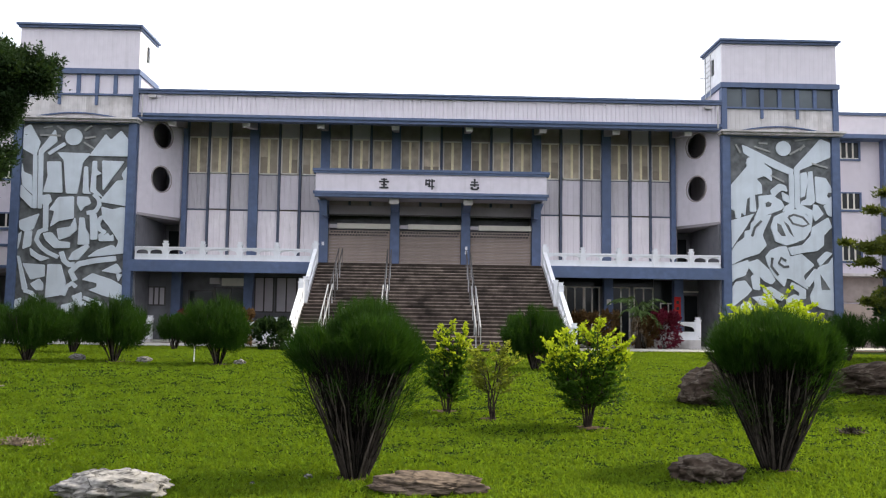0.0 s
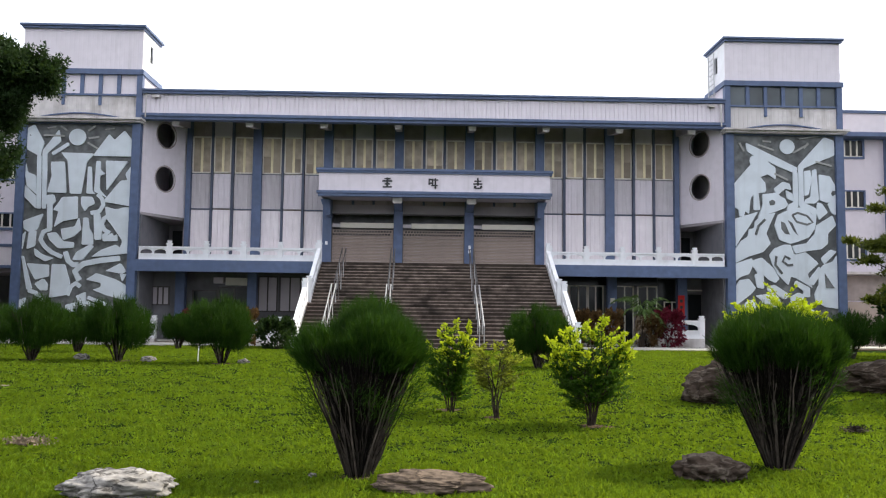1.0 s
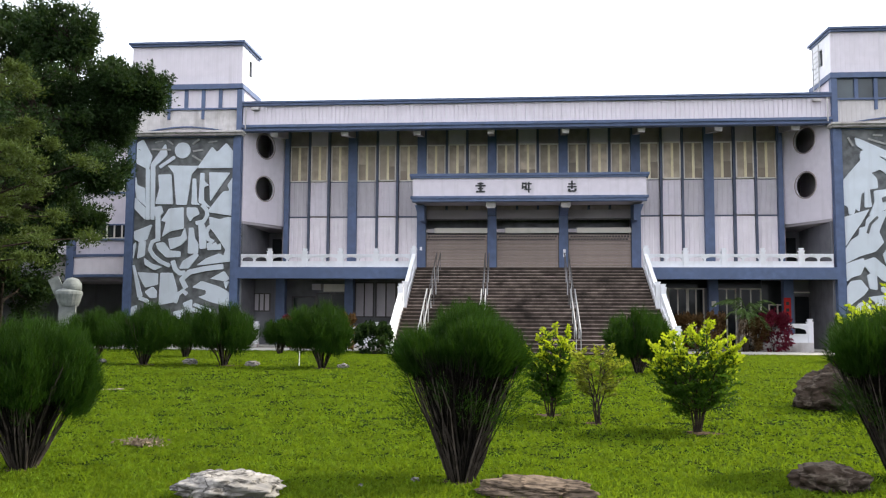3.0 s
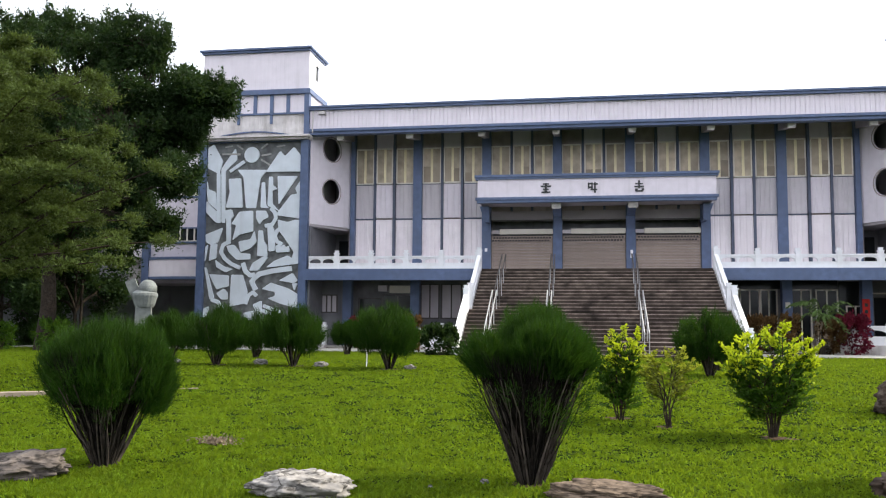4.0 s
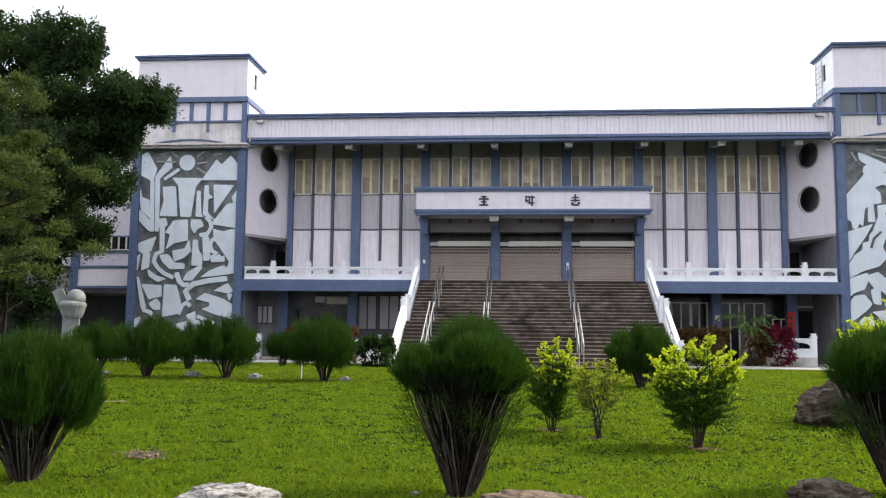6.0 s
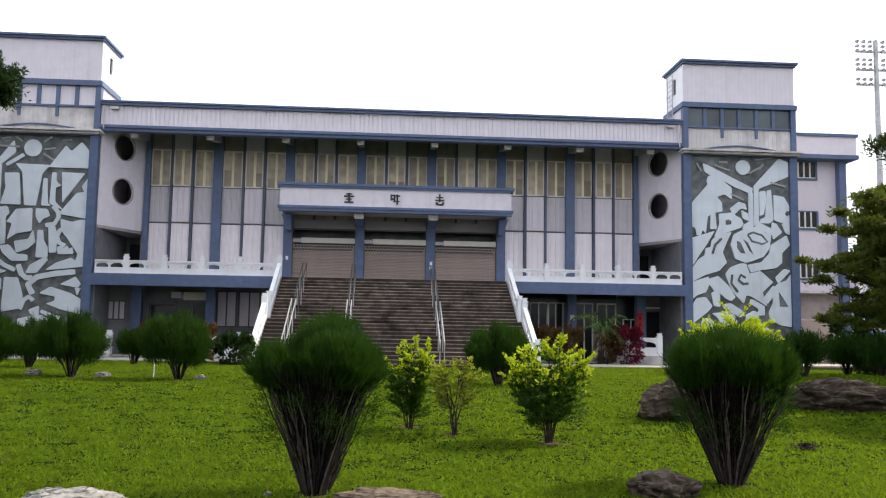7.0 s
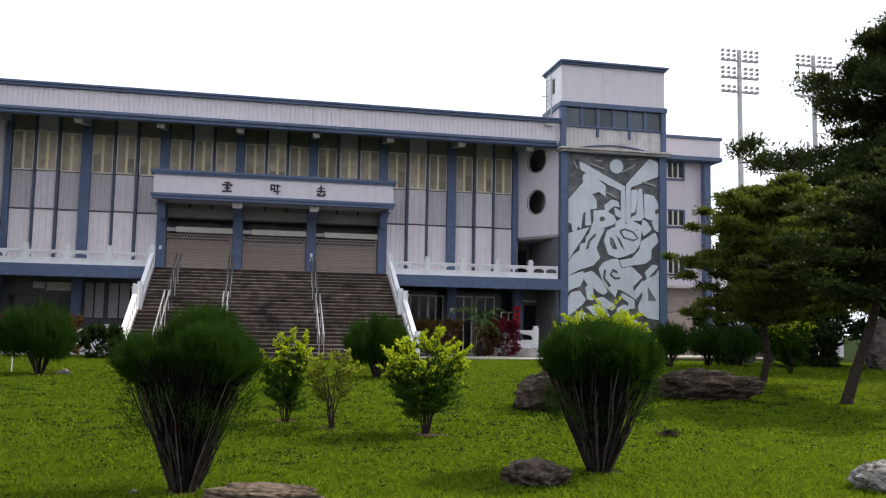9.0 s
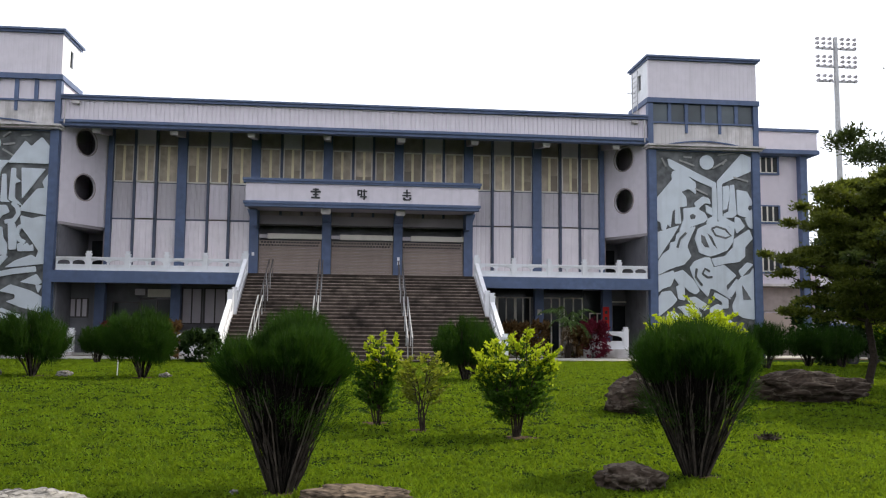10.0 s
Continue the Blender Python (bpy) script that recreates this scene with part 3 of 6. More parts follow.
def staircase():
    st = thing("staircase", "broad dark weathered concrete staircase rising to the hall doors", "stairs", CX, 0, 0)
    steps = stair_line()
    for k, (y, z) in enumerate(steps[1:]):
        run = TREAD + (LAND if k == 12 else 0)
        boxpart("step", STEP, st, -6.1, 6.1, y, y + run + 0.02, max(0.0, z - 0.5), z)
        # Paler strip along the front edge of each step
        boxpart("nosing", NOSING, st, -6.1, 6.1, y - 0.025, y + 0.03, z - 0.045, z + 0.004)
    for s in (-1, 1):
        # stepped white parapet with posts, one length per flight
        for i0, i1 in ((0, 12), (13, 24)):
            (ya, za), (yb, zb) = steps[i0], steps[i1]
            xa, xb = s * 6.22, s * 6.22
            pa = thing("stair_parapet", "white sloping stair parapet with newel posts", "balustrade", CX + xa, 0, 0, "stair parapets")
            bm = bmesh.new()
            prism(bm, [(ya, za - 0.3), (yb, max(0, zb - 0.3)), (yb, zb + 0.22), (ya, za + 0.22)], -0.1, 0.1, "x")
            part("base", bm, WHITE, pa)
            bm = bmesh.new()
            prism(bm, [(ya, za + 0.66), (yb, zb + 0.66), (yb, zb + 0.78), (ya, za + 0.78)], -0.1, 0.1, "x")
            part("top_rail", bm, WHITE, pa)
            n = 7
            for k in range(n):
                f = (k + 0.5) / n
                y, z = ya + (yb - ya) * f, za + (zb - za) * f
                bm = bmesh.new()
                box(bm, -0.06, 0.06, y - 0.09, y + 0.09, z + 0.15, z + 0.72)
                part("baluster", bm, WHITE, pa)
            for y, z in ((ya, za), (yb, zb)):
                bm = bmesh.new()
                baluster_post(bm, 0, 0, 1.25, 0.13)
                post = part("newel_post", bm, WHITE, pa)
                post.location = (0, y, max(0, z - 0.1))
    for x in (-4.86, -2.22, 2.02):
        hr = thing("handrail", "thin grey steel double handrail running down the stairs", "handrail", CX + x, 0, 0, "stair handrails")
        for dx in (-0.1, 0.1):
            for i0, i1 in ((1, 12), (13, 24)):
                (ya, za), (yb, zb) = steps[i0], steps[i1]
                bm = bmesh.new()
                tube(bm, [(dx, ya + 0.1, za + 0.02), (dx, ya + 0.1, za + 0.92), (dx, yb, zb + 0.92), (dx, yb, zb + 0.02)], [0.032] * 4, 8)
                part("rail", bm, METAL if i0 > 5 else DARKMETAL, hr)
                for f in (0.33, 0.66):
                    y, z = ya + (yb - ya) * f, za + (zb - za) * f
                    bm = bmesh.new()
                    tube(bm, [(dx, y, z - 0.1), (dx, y, z + 0.9)], [0.024] * 2, 6)
                    part("post", bm, METAL, hr)


staircase()


def entrance():
    """Canopy with dark lettering over three roller shutters."""
    can = thing("entrance_canopy", "projecting canopy with pale fascia, blue edges and dark characters", "canopy", CX, 0, 0)
    Y = FRONT + 0.4
    boxpart("fascia", PLASTER, can, -6.38, 6.38, Y + 0.05, Y + 0.3, 8.38, 9.38, "pale plaster fascia")
    bm = bmesh.new()
    box(bm, -6.5, 6.5, Y - 0.04, Y + 0.4, 9.38, 9.5)
    box(bm, -6.55, 6.55, Y - 0.1, Y + 0.4, 9.5, 9.63)
    part("top_edge", bm, BLUE, can, "blue top edge")
    bm = bmesh.new()
    box(bm, -6.5, 6.5, Y - 0.08, Y + 0.35, 8.24, 8.38)
    box(bm, -6.42, 6.42, Y - 0.02, Y + 0.35, 8.08, 8.24)
    part("bottom_edge", bm, BLUE, can, "blue bottom edge")
    boxpart("roof", ROOF, can, -6.38, 6.38, Y + 0.3, BACK - 0.42, 9.2, 9.34)
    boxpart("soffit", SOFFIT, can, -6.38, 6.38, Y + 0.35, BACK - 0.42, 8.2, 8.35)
    for s in (-1, 1):
        boxpart("cheek", BLUE, can, min(s * 6.2, s * 6.38), max(s * 6.2, s * 6.38), Y + 0.3, BACK - 0.42, 8.3, 9.2)
        bm = bmesh.new()
        prism(bm, [(s * 6.45, 8.1), (s * 5.9, 8.1), (s * 5.9, 7.2), (s * 6.12, 7.2)], BACK - 1.6, BACK - 0.45)
        part("bracket", bm, BLUE, can, "blue splayed bracket")
    for x in (-2.065, 2.065):
        bm = bmesh.new()
        prism(bm, [(Y + 0.62, 8.2), (Y + 0.62, 7.9), (BACK - 0.42, 7.6), (BACK - 0.42, 8.2)], x - 0.22, x + 0.22, "x")
        part("beam", bm, BLUE, can, "blue canopy beam")
        bm = bmesh.new()
        prism(bm, [(x - 0.27, 8.1), (x + 0.27, 8.1), (x + 0.27, 7.86), (x + 0.2, 7.78), (x - 0.2, 7.78), (x - 0.27, 7.86)], Y + 0.38, Y + 0.62)
        part("beam_end", bm, WEATHERED, can, "pale beam end")
    # inner wall and shutters
    wall_y = BACK + 0.02
    ent = thing("entrance_wall", "recessed entrance wall over the roller shutters", "wall", CX, 0, 0, kind="structure")
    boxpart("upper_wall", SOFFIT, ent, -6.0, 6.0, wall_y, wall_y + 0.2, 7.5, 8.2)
    # Recess shade put in as colour: dark back wall and an added dark strip
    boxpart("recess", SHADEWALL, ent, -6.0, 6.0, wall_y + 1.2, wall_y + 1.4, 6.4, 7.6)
    boxpart("lintel", DARKMETAL, ent, -6.0, 6.0, wall_y + 0.05, wall_y + 0.2, 7.42, 7.5)
    for a, b in zip(COLS[2:5], COLS[3:6]):
        x0, x1 = a + 0.27, b - 0.27
        sh = thing("roller_shutter", "closed brown-grey roller shutter with a perforated top band", "shutter", CX, 0, 0, "entrance shutters")
        boxpart("housing", CREAM, sh, x0 + 0.5, x1, BACK - 0.28, BACK - 0.02, 6.62, 6.92, "cream shutter housing")
        boxpart("motor_box", GREYPANEL, sh, x0, x0 + 0.48, BACK - 0.22, BACK - 0.02, 6.66, 6.86, "grey motor box")
        z, h = 4.42, 0.088
        slat_bm = bmesh.new()
        prism(slat_bm, [(0.0, 0), (-0.022, 0.02), (-0.022, h - 0.02), (0, h - 0.008), (0.03, h - 0.008), (0.03, 0)], x0 + 0.03, x1 - 0.03, "x")
        first = part("slat", slat_bm, SHUTTER, sh)
        first.location = (0, BACK - 0.15, z)
        for k in range(1, 24):
            share(first, 0, BACK - 0.15, z + k * h, sh)
        n = 20
        w = (x1 - x0 - 0.2) / n
        bm = bmesh.new()
        box(bm, 0, 0.11, 0, 0.024, 0, 0.095)
        slot = part("vent_slot", bm, LETTER, sh)
        slot.location = (x0 + 0.05, BACK - 0.2, 6.2)
        for k in range(1, 2 * n):
            share(slot, x0 + 0.05 + (k // 2 + 0.5 * (k % 2)) * w, BACK - 0.2, 6.2 + 0.17 * (k % 2), sh)
        for xr in (x0, x1):
            boxpart("guide", DARKMETAL, sh, xr - 0.03, xr + 0.03, BACK - 0.2, BACK - 0.05, 4.42, 6.62)
    for x, z in ((-6.2, 5.6), (2.1, 5.45), (2.1, 5.2)):
        boxpart("switch_box", WHITE, ent, x - 0.07, x + 0.07, BACK - 0.47, BACK - 0.4, z, z + 0.2)


entrance()


def canopy_characters():
    """Three dark metal marks on the canopy, kept as plain bars."""
    marks = ((-2.62, ((0.0, 0.25, 0.0, 0.09), (0.0, 0.15, 0.17, 0.25), (0.0, 0.06, 0.09, 0.56), (0.0, 0.28, 0.33, 0.42), (0.0, 0.17, 0.47, 0.54))),
             (-0.1, ((-0.12, 0.12, 0.44, 0.53), (-0.12, 0.13, 0.24, 0.33), (-0.21, 0.04, 0.2, 0.54), (-0.02, 0.04, 0.14, 0.54), (0.13, 0.045, -0.02, 0.56), (0.08, 0.18, 0.12, 0.19), (0.16, 0.13, 0.42, 0.5))),
             (2.38, ((0.0, 0.2, 0.4, 0.47), (0.0, 0.05, 0.18, 0.62), (0.0, 0.25, 0.24, 0.32), (-0.15, 0.07, 0.02, 0.17), (0.02, 0.17, 0.0, 0.08), (0.19, 0.06, 0.06, 0.18))))
    for x, bars in marks:
        s = thing("sign_character", "dark metal character shown as plain bars on the canopy", "sign", CX + x, FRONT + 0.43, 8.58, "canopy characters")
        for i, (u, w, z0, z1) in enumerate(bars):
            boxpart("bar", LETTER, s, u - w, u + w, -0.01 - 0.003 * i, 0.03, z0, z1)


canopy_characters()


def tower(s):
    """A stair tower: mural between blue columns, ledge, band of lights, ribbed penthouse."""
    side = "left" if s < 0 else "right"
    tw = thing("stair_tower", "stair tower with grey and white relief mural and ribbed penthouse" if s < 0 else
               "stair tower with white relief mural and dark glazed band", "building", CX, 0, 0, "stair towers")
    a, b = (-22.7, -16.1) if s < 0 else (16.1, 22.7)
    boxpart("body", PLASTER, tw, a + 0.05, b - 0.05, FRONT + 0.4, 64, 0, 14.6)
    for x0 in (a, b - 0.44):
        boxpart("column", BLUE, tw, x0, x0 + 0.44, FRONT, FRONT + 0.4, 0, 11.86, "blue column")
    bm = bmesh.new()
    box(bm, a - 0.18, b + 0.18, FRONT - 0.42, FRONT + 0.5, 11.98, 12.08)
    box(bm, a - 0.08, b + 0.08, FRONT - 0.25, FRONT + 0.4, 11.86, 11.98)
    part("ledge", bm, WEATHERED, tw, "stained concrete ledge")
    boxpart("mural_head", BLUE, tw, a + 0.44, b - 0.44, FRONT + 0.1, FRONT + 0.4, 11.78, 11.86)
    # wall over the ledge with a shallow arch on it
    bm = bmesh.new()
    ribbed(bm, a + 0.32, b - 0.1, FRONT + 0.16, 12.08, 13.4, 0.25, 0.012)
    part("band_wall", bm, WEATHERED, tw, "rain-streaked pale wall over the ledge")
    bm = bmesh.new()
    c, n = (a + b) / 2, 16
    lo = [(c - 2.3 + 4.6 * i / n, 12.1 + 0.26 * math.sin(math.pi * i / n)) for i in range(n + 1)]
    hi = [(x, z + 0.06) for x, z in lo]
    for i in range(n):
        prism(bm, [lo[i], lo[i + 1], hi[i + 1], hi[i]], FRONT + 0.02, FRONT + 0.16)
    part("arch_strip", bm, BLUE, tw, "low blue arch strip")
    for k, x in enumerate((a, b - 0.3)):
        boxpart("corner_post", BLUE, tw, x, x + 0.3, FRONT + 0.02, FRONT + 0.4, 12.08, 14.58, "blue corner post")
    boxpart("sill_band", BLUE, tw, a + 0.3, b - 0.3, FRONT + 0.06, FRONT + 0.3, 13.38, 13.48)
    bm = bmesh.new()
    box(bm, a - 0.06, b + 0.06, FRONT - 0.04, FRONT + 3.3, 14.56, 14.84)
    part("head_band", bm, BLUE, tw, "blue band under the penthouse")
    w = (b - a - 0.6) / 6
    for k in range(6):
        x0 = a + 0.3 + k * w
        win = thing("band_window", "", "")
        win.parent = tw
        boxpart("pane", GREYGLASS if s > 0 else CLAD, win, x0 + 0.02, x0 + w - 0.02, FRONT + 0.18, FRONT + 0.22, 13.48, 14.56)
        if k:
            boxpart("mullion", BLUE, tw, x0 - 0.1, x0 + 0.1, FRONT + 0.08, FRONT + 0.3, 13.48, 14.56)
        if k in (2, 4):
            boxpart("stub", BLUE, tw, x0 - 0.075, x0 + 0.075, FRONT + 0.08, FRONT + 0.3, 12.85, 13.38)
    # penthouse
    d = FRONT + 3.05
    bm = bmesh.new()
    ribbed(bm, a + 0.06, b - 0.06, FRONT + 0.1, 14.84, 17.08, 0.25, 0.006)
    part("penthouse_front", bm, CLAD, tw, "pale ribbed cladding")
    bm = bmesh.new()
    inner = b if s < 0 else a
    outer = a if s < 0 else b
    box(bm, outer + (0.06 if s < 0 else -0.26), outer + (0.26 if s < 0 else -0.06), FRONT + 0.22, d, 14.84, 17.08)
    box(bm, a + 0.3, b - 0.3, d - 0.2, d, 14.84, 17.08)
    x0, x1 = sorted((inner - s * -0.06, inner - s * -0.26))
    for q in ((FRONT + 0.22, FRONT + 1.35, 14.84, 17.08), (FRONT + 1.85, d, 14.84, 17.08), (FRONT + 1.35, FRONT + 1.85, 14.84, 15.65), (FRONT + 1.35, FRONT + 1.85, 16.6, 17.08)):
        box(bm, x0, x1, *q)
    part("penthouse_side", bm, WHITE, tw, "white side wall")
    boxpart("slit_window", DARKGLASS, tw, x0 + 0.08, x1 - 0.08, FRONT + 1.35, FRONT + 1.85, 15.65, 16.6)
    bm = bmesh.new()
    box(bm, a - 0.12, b + 0.12, FRONT - 0.16, d + 0.2, 17.20, 17.31)
    box(bm, a - 0.02, b + 0.02, FRONT - 0.06, d + 0.1, 17.08, 17.20)
    part("penthouse_roof", bm, BLUE, tw, "blue flat roof edge")
    if s > 0:
        lad = thing("roof_ladder", "thin steel roof ladder fixed to the tower side", "ladder", CX + a - 0.06, FRONT + 1.6, 13.6)
        for dy in (0, 0.9):
            bm = bmesh.new()
            tube(bm, [(0, dy, 0), (0, dy, 3.3)], [0.03, 0.03], 6)
            part("stile", bm, METAL, lad)
        for k in range(10):
            bm = bmesh.new()
            tube(bm, [(0, 0, 0.3 + k * 0.3), (0, 0.9, 0.3 + k * 0.3)], [0.02, 0.02], 5)
            part("rung", bm, METAL, lad)
        bm = bmesh.new()
        tube(bm, [(-0.02, 0.4, 2.0), (-0.5, 0.4, 2.0)], [0.025, 0.025], 5)
        part("bracket", bm, METAL, lad)
    # rain pipes by the roof edge
    bm = bmesh.new()
    xp = inner - s * 0.25
    tube(bm, [(xp, FRONT - 0.0, 13.5), (xp, FRONT - 0.06, 12.2)], [0.04, 0.04], 6)
    box(bm, xp - s * 0.5 - 0.2, xp - s * 0.5 + 0.2, FRONT + 0.0, FRONT + 0.2, 13.32, 13.46)
    part("rain_pipe", bm, WEATHERED, tw)
    panel = boxpart("mural", MURAL_DARK, tw, a + 0.44, b - 0.44, FRONT + 0.2, FRONT + 0.4, 0.9, 11.78, "dark textured mural ground")
    return tw, panel, a + 0.44


LEFT_TOWER, LEFT_MURAL, LEFT_X = tower(-1)
RIGHT_TOWER, RIGHT_MURAL, RIGHT_X = tower(1)


def fuller(pts, grow):
    """The outline pushed outwards by a margin, its corners cut once so that they read as worn plaster."""
    turn = sum(a[0] * b[1] - b[0] * a[1] for a, b in zip(pts, pts[1:] + pts[:1]))
    s = 1 if turn > 0 else -1
    out = []
    for i, p in enumerate(pts):
        a, b = Vector(p) - Vector(pts[i - 1]), Vector(pts[(i + 1) % len(pts)]) - Vector(p)
        na, nb = Vector((a.y, -a.x)).normalized() * s, Vector((b.y, -b.x)).normalized() * s
        m = na + nb
        m = m / max(0.45, m.length_squared / 2) if m.length > 0.05 else na
        q = Vector(p) + m * grow
        out.append(Vector((min(5.69, max(0.03, q.x)), min(10.86, q.y))))
    cut = []
    for i, p in enumerate(out):
        for other in (out[i - 1], out[(i + 1) % len(out)]):
            d = other - p
            cut.append(tuple(p + d * min(0.12, 0.05 / max(d.length, 0.01))))
    return cut


def mural_piece(mural, x0, pts, mat_=None, proud=0.07):
    """A flat raised shape on the mural; points in metres from its lower left corner."""
    proud += 0.0017 * (len(mural.children) % 17)
    if mat_ is None and len(pts) < 32:
        pts = fuller(pts, 0.03 if mural is LEFT_MURAL else 0.05)
    bm = bmesh.new()
    prism(bm, [(x0 + u, 0.9 + v) for u, v in pts], FRONT + 0.2 - proud, FRONT + 0.205)
    return part("relief_piece", bm, mat_ or MURAL_PALE, mural)


def mural_disc(mural, x0, u, v, r):
    return mural_piece(mural, x0, [(u + r * math.cos(k * math.pi / 16), v + r * math.sin(k * math.pi / 16)) for k in range(32)])


def mural_band(mural, x0, pts, w, mat_=None, proud=0.06):
    """A raised band of width w along a bent line."""
    lft, rgt = [], []
    for i, p in enumerate(pts):
        a, b = Vector(pts[max(i - 1, 0)]), Vector(pts[min(i + 1, len(pts) - 1)])
        d = (b - a).normalized()
        lft.append((p[0] - d.y * w / 2, p[1] + d.x * w / 2))
        rgt.append((p[0] + d.y * w / 2, p[1] - d.x * w / 2))
    return mural_piece(mural, x0, lft + rgt[::-1], mat_, proud)


mural_piece(LEFT_MURAL, LEFT_X, [(0.02, 10.6), (0.37, 10.79), (0.93, 9.83), (0.74, 9.1), (0.02, 9.46)])
mural_piece(LEFT_MURAL, LEFT_X, [(1.71, 10.52), (1.83, 9.91), (1.12, 9.26), (1.18, 6.23), (1.01, 6.24), (0.91, 9.37)])
mural_piece(LEFT_MURAL, LEFT_X, [(0.63, 9.1), (0.81, 9.1), (0.9, 6.24), (0.73, 6.24)])
mural_disc(LEFT_MURAL, LEFT_X, 2.73, 10.16, 0.46)
mural_piece(LEFT_MURAL, LEFT_X, [(4.45, 10.31), (4.74, 10.0), (5.27, 10.52), (5.66, 10.05), (5.68, 9.16), (3.66, 9.17)])
mural_piece(LEFT_MURAL, LEFT_X, [(1.92, 9.28), (3.62, 9.24), (3.26, 8.78), (3.03, 7.07), (2.48, 7.08), (2.28, 8.87)])
mural_piece(LEFT_MURAL, LEFT_X, [(1.38, 8.75), (2.08, 8.77), (2.23, 7.11), (1.26, 7.13), (1.47, 7.99)])
mural_piece(LEFT_MURAL, LEFT_X, [(3.4, 8.51), (3.54, 8.51), (3.64, 7.19), (3.79, 7.06), (3.37, 7.09)])
mural_piece(LEFT_MURAL, LEFT_X, [(3.84, 8.83), (4.01, 8.83), (4.02, 8.37), (4.27, 8.17), (4.0, 8.07), (4.02, 7.28), (4.47, 6.85), (3.78, 7.19)])
mural_piece(LEFT_MURAL, LEFT_X, [(4.35, 8.86), (5.48, 8.83), (4.43, 7.28)])
mural_piece(LEFT_MURAL, LEFT_X, [(5.69, 8.56), (5.7, 6.44), (4.31, 6.65), (4.54, 6.95), (5.17, 7.76), (5.57, 7.81), (5.43, 8.14)])
mural_piece(LEFT_MURAL, LEFT_X, [(4.42, 6.33), (5.0, 6.19), (5.44, 6.31), (5.7, 6.31), (5.7, 3.85), (5.29, 4.11), (5.42, 4.5), (4.85, 5.31), (4.5, 5.74)])
mural_band(LEFT_MURAL, LEFT_X, [(4.64, 5.87), (4.37, 5.74), (4.24, 5.41), (4.38, 5.09), (4.66, 4.95)], 0.16)
mural_piece(LEFT_MURAL, LEFT_X, [(4.32, 4.83), (4.52, 4.92), (4.6, 4.76), (4.8, 4.89), (4.9, 4.73), (5.07, 4.82), (5.11, 4.53), (4.37, 4.5)])
mural_piece(LEFT_MURAL, LEFT_X, [(0.02, 8.68), (0.1, 8.18), (0.56, 8.0), (0.67, 7.0), (0.16, 7.44), (0.02, 8.01)])
mural_piece(LEFT_MURAL, LEFT_X, [(0.02, 7.45), (0.46, 7.04), (0.67, 6.84), (0.66, 6.24), (0.26, 6.64), (0.02, 6.85)])
mural_piece(LEFT_MURAL, LEFT_X, [(1.2, 6.9), (1.58, 6.96), (1.69, 6.62), (1.52, 6.43), (1.56, 5.17), (1.36, 5.11), (1.31, 6.43), (1.17, 6.5)])
mural_piece(LEFT_MURAL, LEFT_X, [(2.07, 6.82), (2.86, 6.87), (2.9, 5.72), (2.11, 5.56), (1.7, 5.24), (1.92, 6.09), (1.64, 6.16)])
mural_piece(LEFT_MURAL, LEFT_X, [(3.1, 6.87), (3.65, 6.86), (3.8, 6.53), (3.46, 6.37), (3.3, 6.14), (3.11, 6.47)])
mural_band(LEFT_MURAL, LEFT_X, [(3.96, 7.02), (4.2, 6.79), (4.28, 6.46), (4.08, 6.1), (3.64, 6.01)], 0.16)
mural_piece(LEFT_MURAL, LEFT_X, [(0.02, 5.52), (1.05, 5.9), (0.8, 5.11), (0.38, 4.95), (0.1, 5.12)])
mural_piece(LEFT_MURAL, LEFT_X, [(0.39, 4.92), (0.73, 4.98), (0.69, 4.19), (0.31, 4.03)])
mural_piece(LEFT_MURAL, LEFT_X, [(0.02, 4.79), (0.18, 4.92), (0.06, 4.2), (0.02, 4.0)])
mural_band(LEFT_MURAL, LEFT_X, [(1.53, 5.11), (1.12, 4.95), (0.99, 4.52), (1.25, 4.13), (1.64, 3.83), (2.17, 3.6)], 0.16)
mural_piece(LEFT_MURAL, LEFT_X, [(1.37, 4.85), (1.78, 4.91), (2.21, 4.42), (2.76, 4.38), (2.77, 4.12), (1.98, 4.09), (1.51, 4.52)])
mural_piece(LEFT_MURAL, LEFT_X, [(2.09, 5.1), (2.81, 5.23), (3.0, 5.72), (3.12, 5.1), (2.75, 4.74), (2.21, 4.55)])
mural_piece(LEFT_MURAL, LEFT_X, [(3.27, 5.72), (3.48, 5.72), (3.56, 5.16), (3.78, 4.83), (3.79, 4.31), (3.24, 4.31)])
mural_piece(LEFT_MURAL, LEFT_X, [(3.81, 5.97), (4.09, 5.97), (4.24, 5.48), (4.23, 4.6), (3.92, 4.57)])
mural_band(LEFT_MURAL, LEFT_X, [(2.36, 3.86), (2.52, 3.4), (2.8, 3.17), (3.07, 3.21)], 0.2)
mural_piece(LEFT_MURAL, LEFT_X, [(2.98, 3.86), (3.69, 4.28), (3.83, 4.18), (3.27, 3.47), (2.79, 3.47)])
mural_piece(LEFT_MURAL, LEFT_X, [(3.78, 3.63), (4.28, 3.98), (5.05, 4.27), (5.63, 3.85), (4.56, 3.72)])
mural_band(LEFT_MURAL, LEFT_X, [(3.16, 2.36), (2.91, 2.82), (3.34, 3.24), (4.22, 3.43), (5.27, 3.56)], 0.23)
mural_piece(LEFT_MURAL, LEFT_X, [(0.7, 4.03), (1.12, 3.7), (1.72, 3.53), (1.31, 3.37), (0.78, 3.67)])
mural_piece(LEFT_MURAL, LEFT_X, [(0.02, 3.6), (0.12, 3.6), (0.63, 1.9), (0.42, 1.83)])
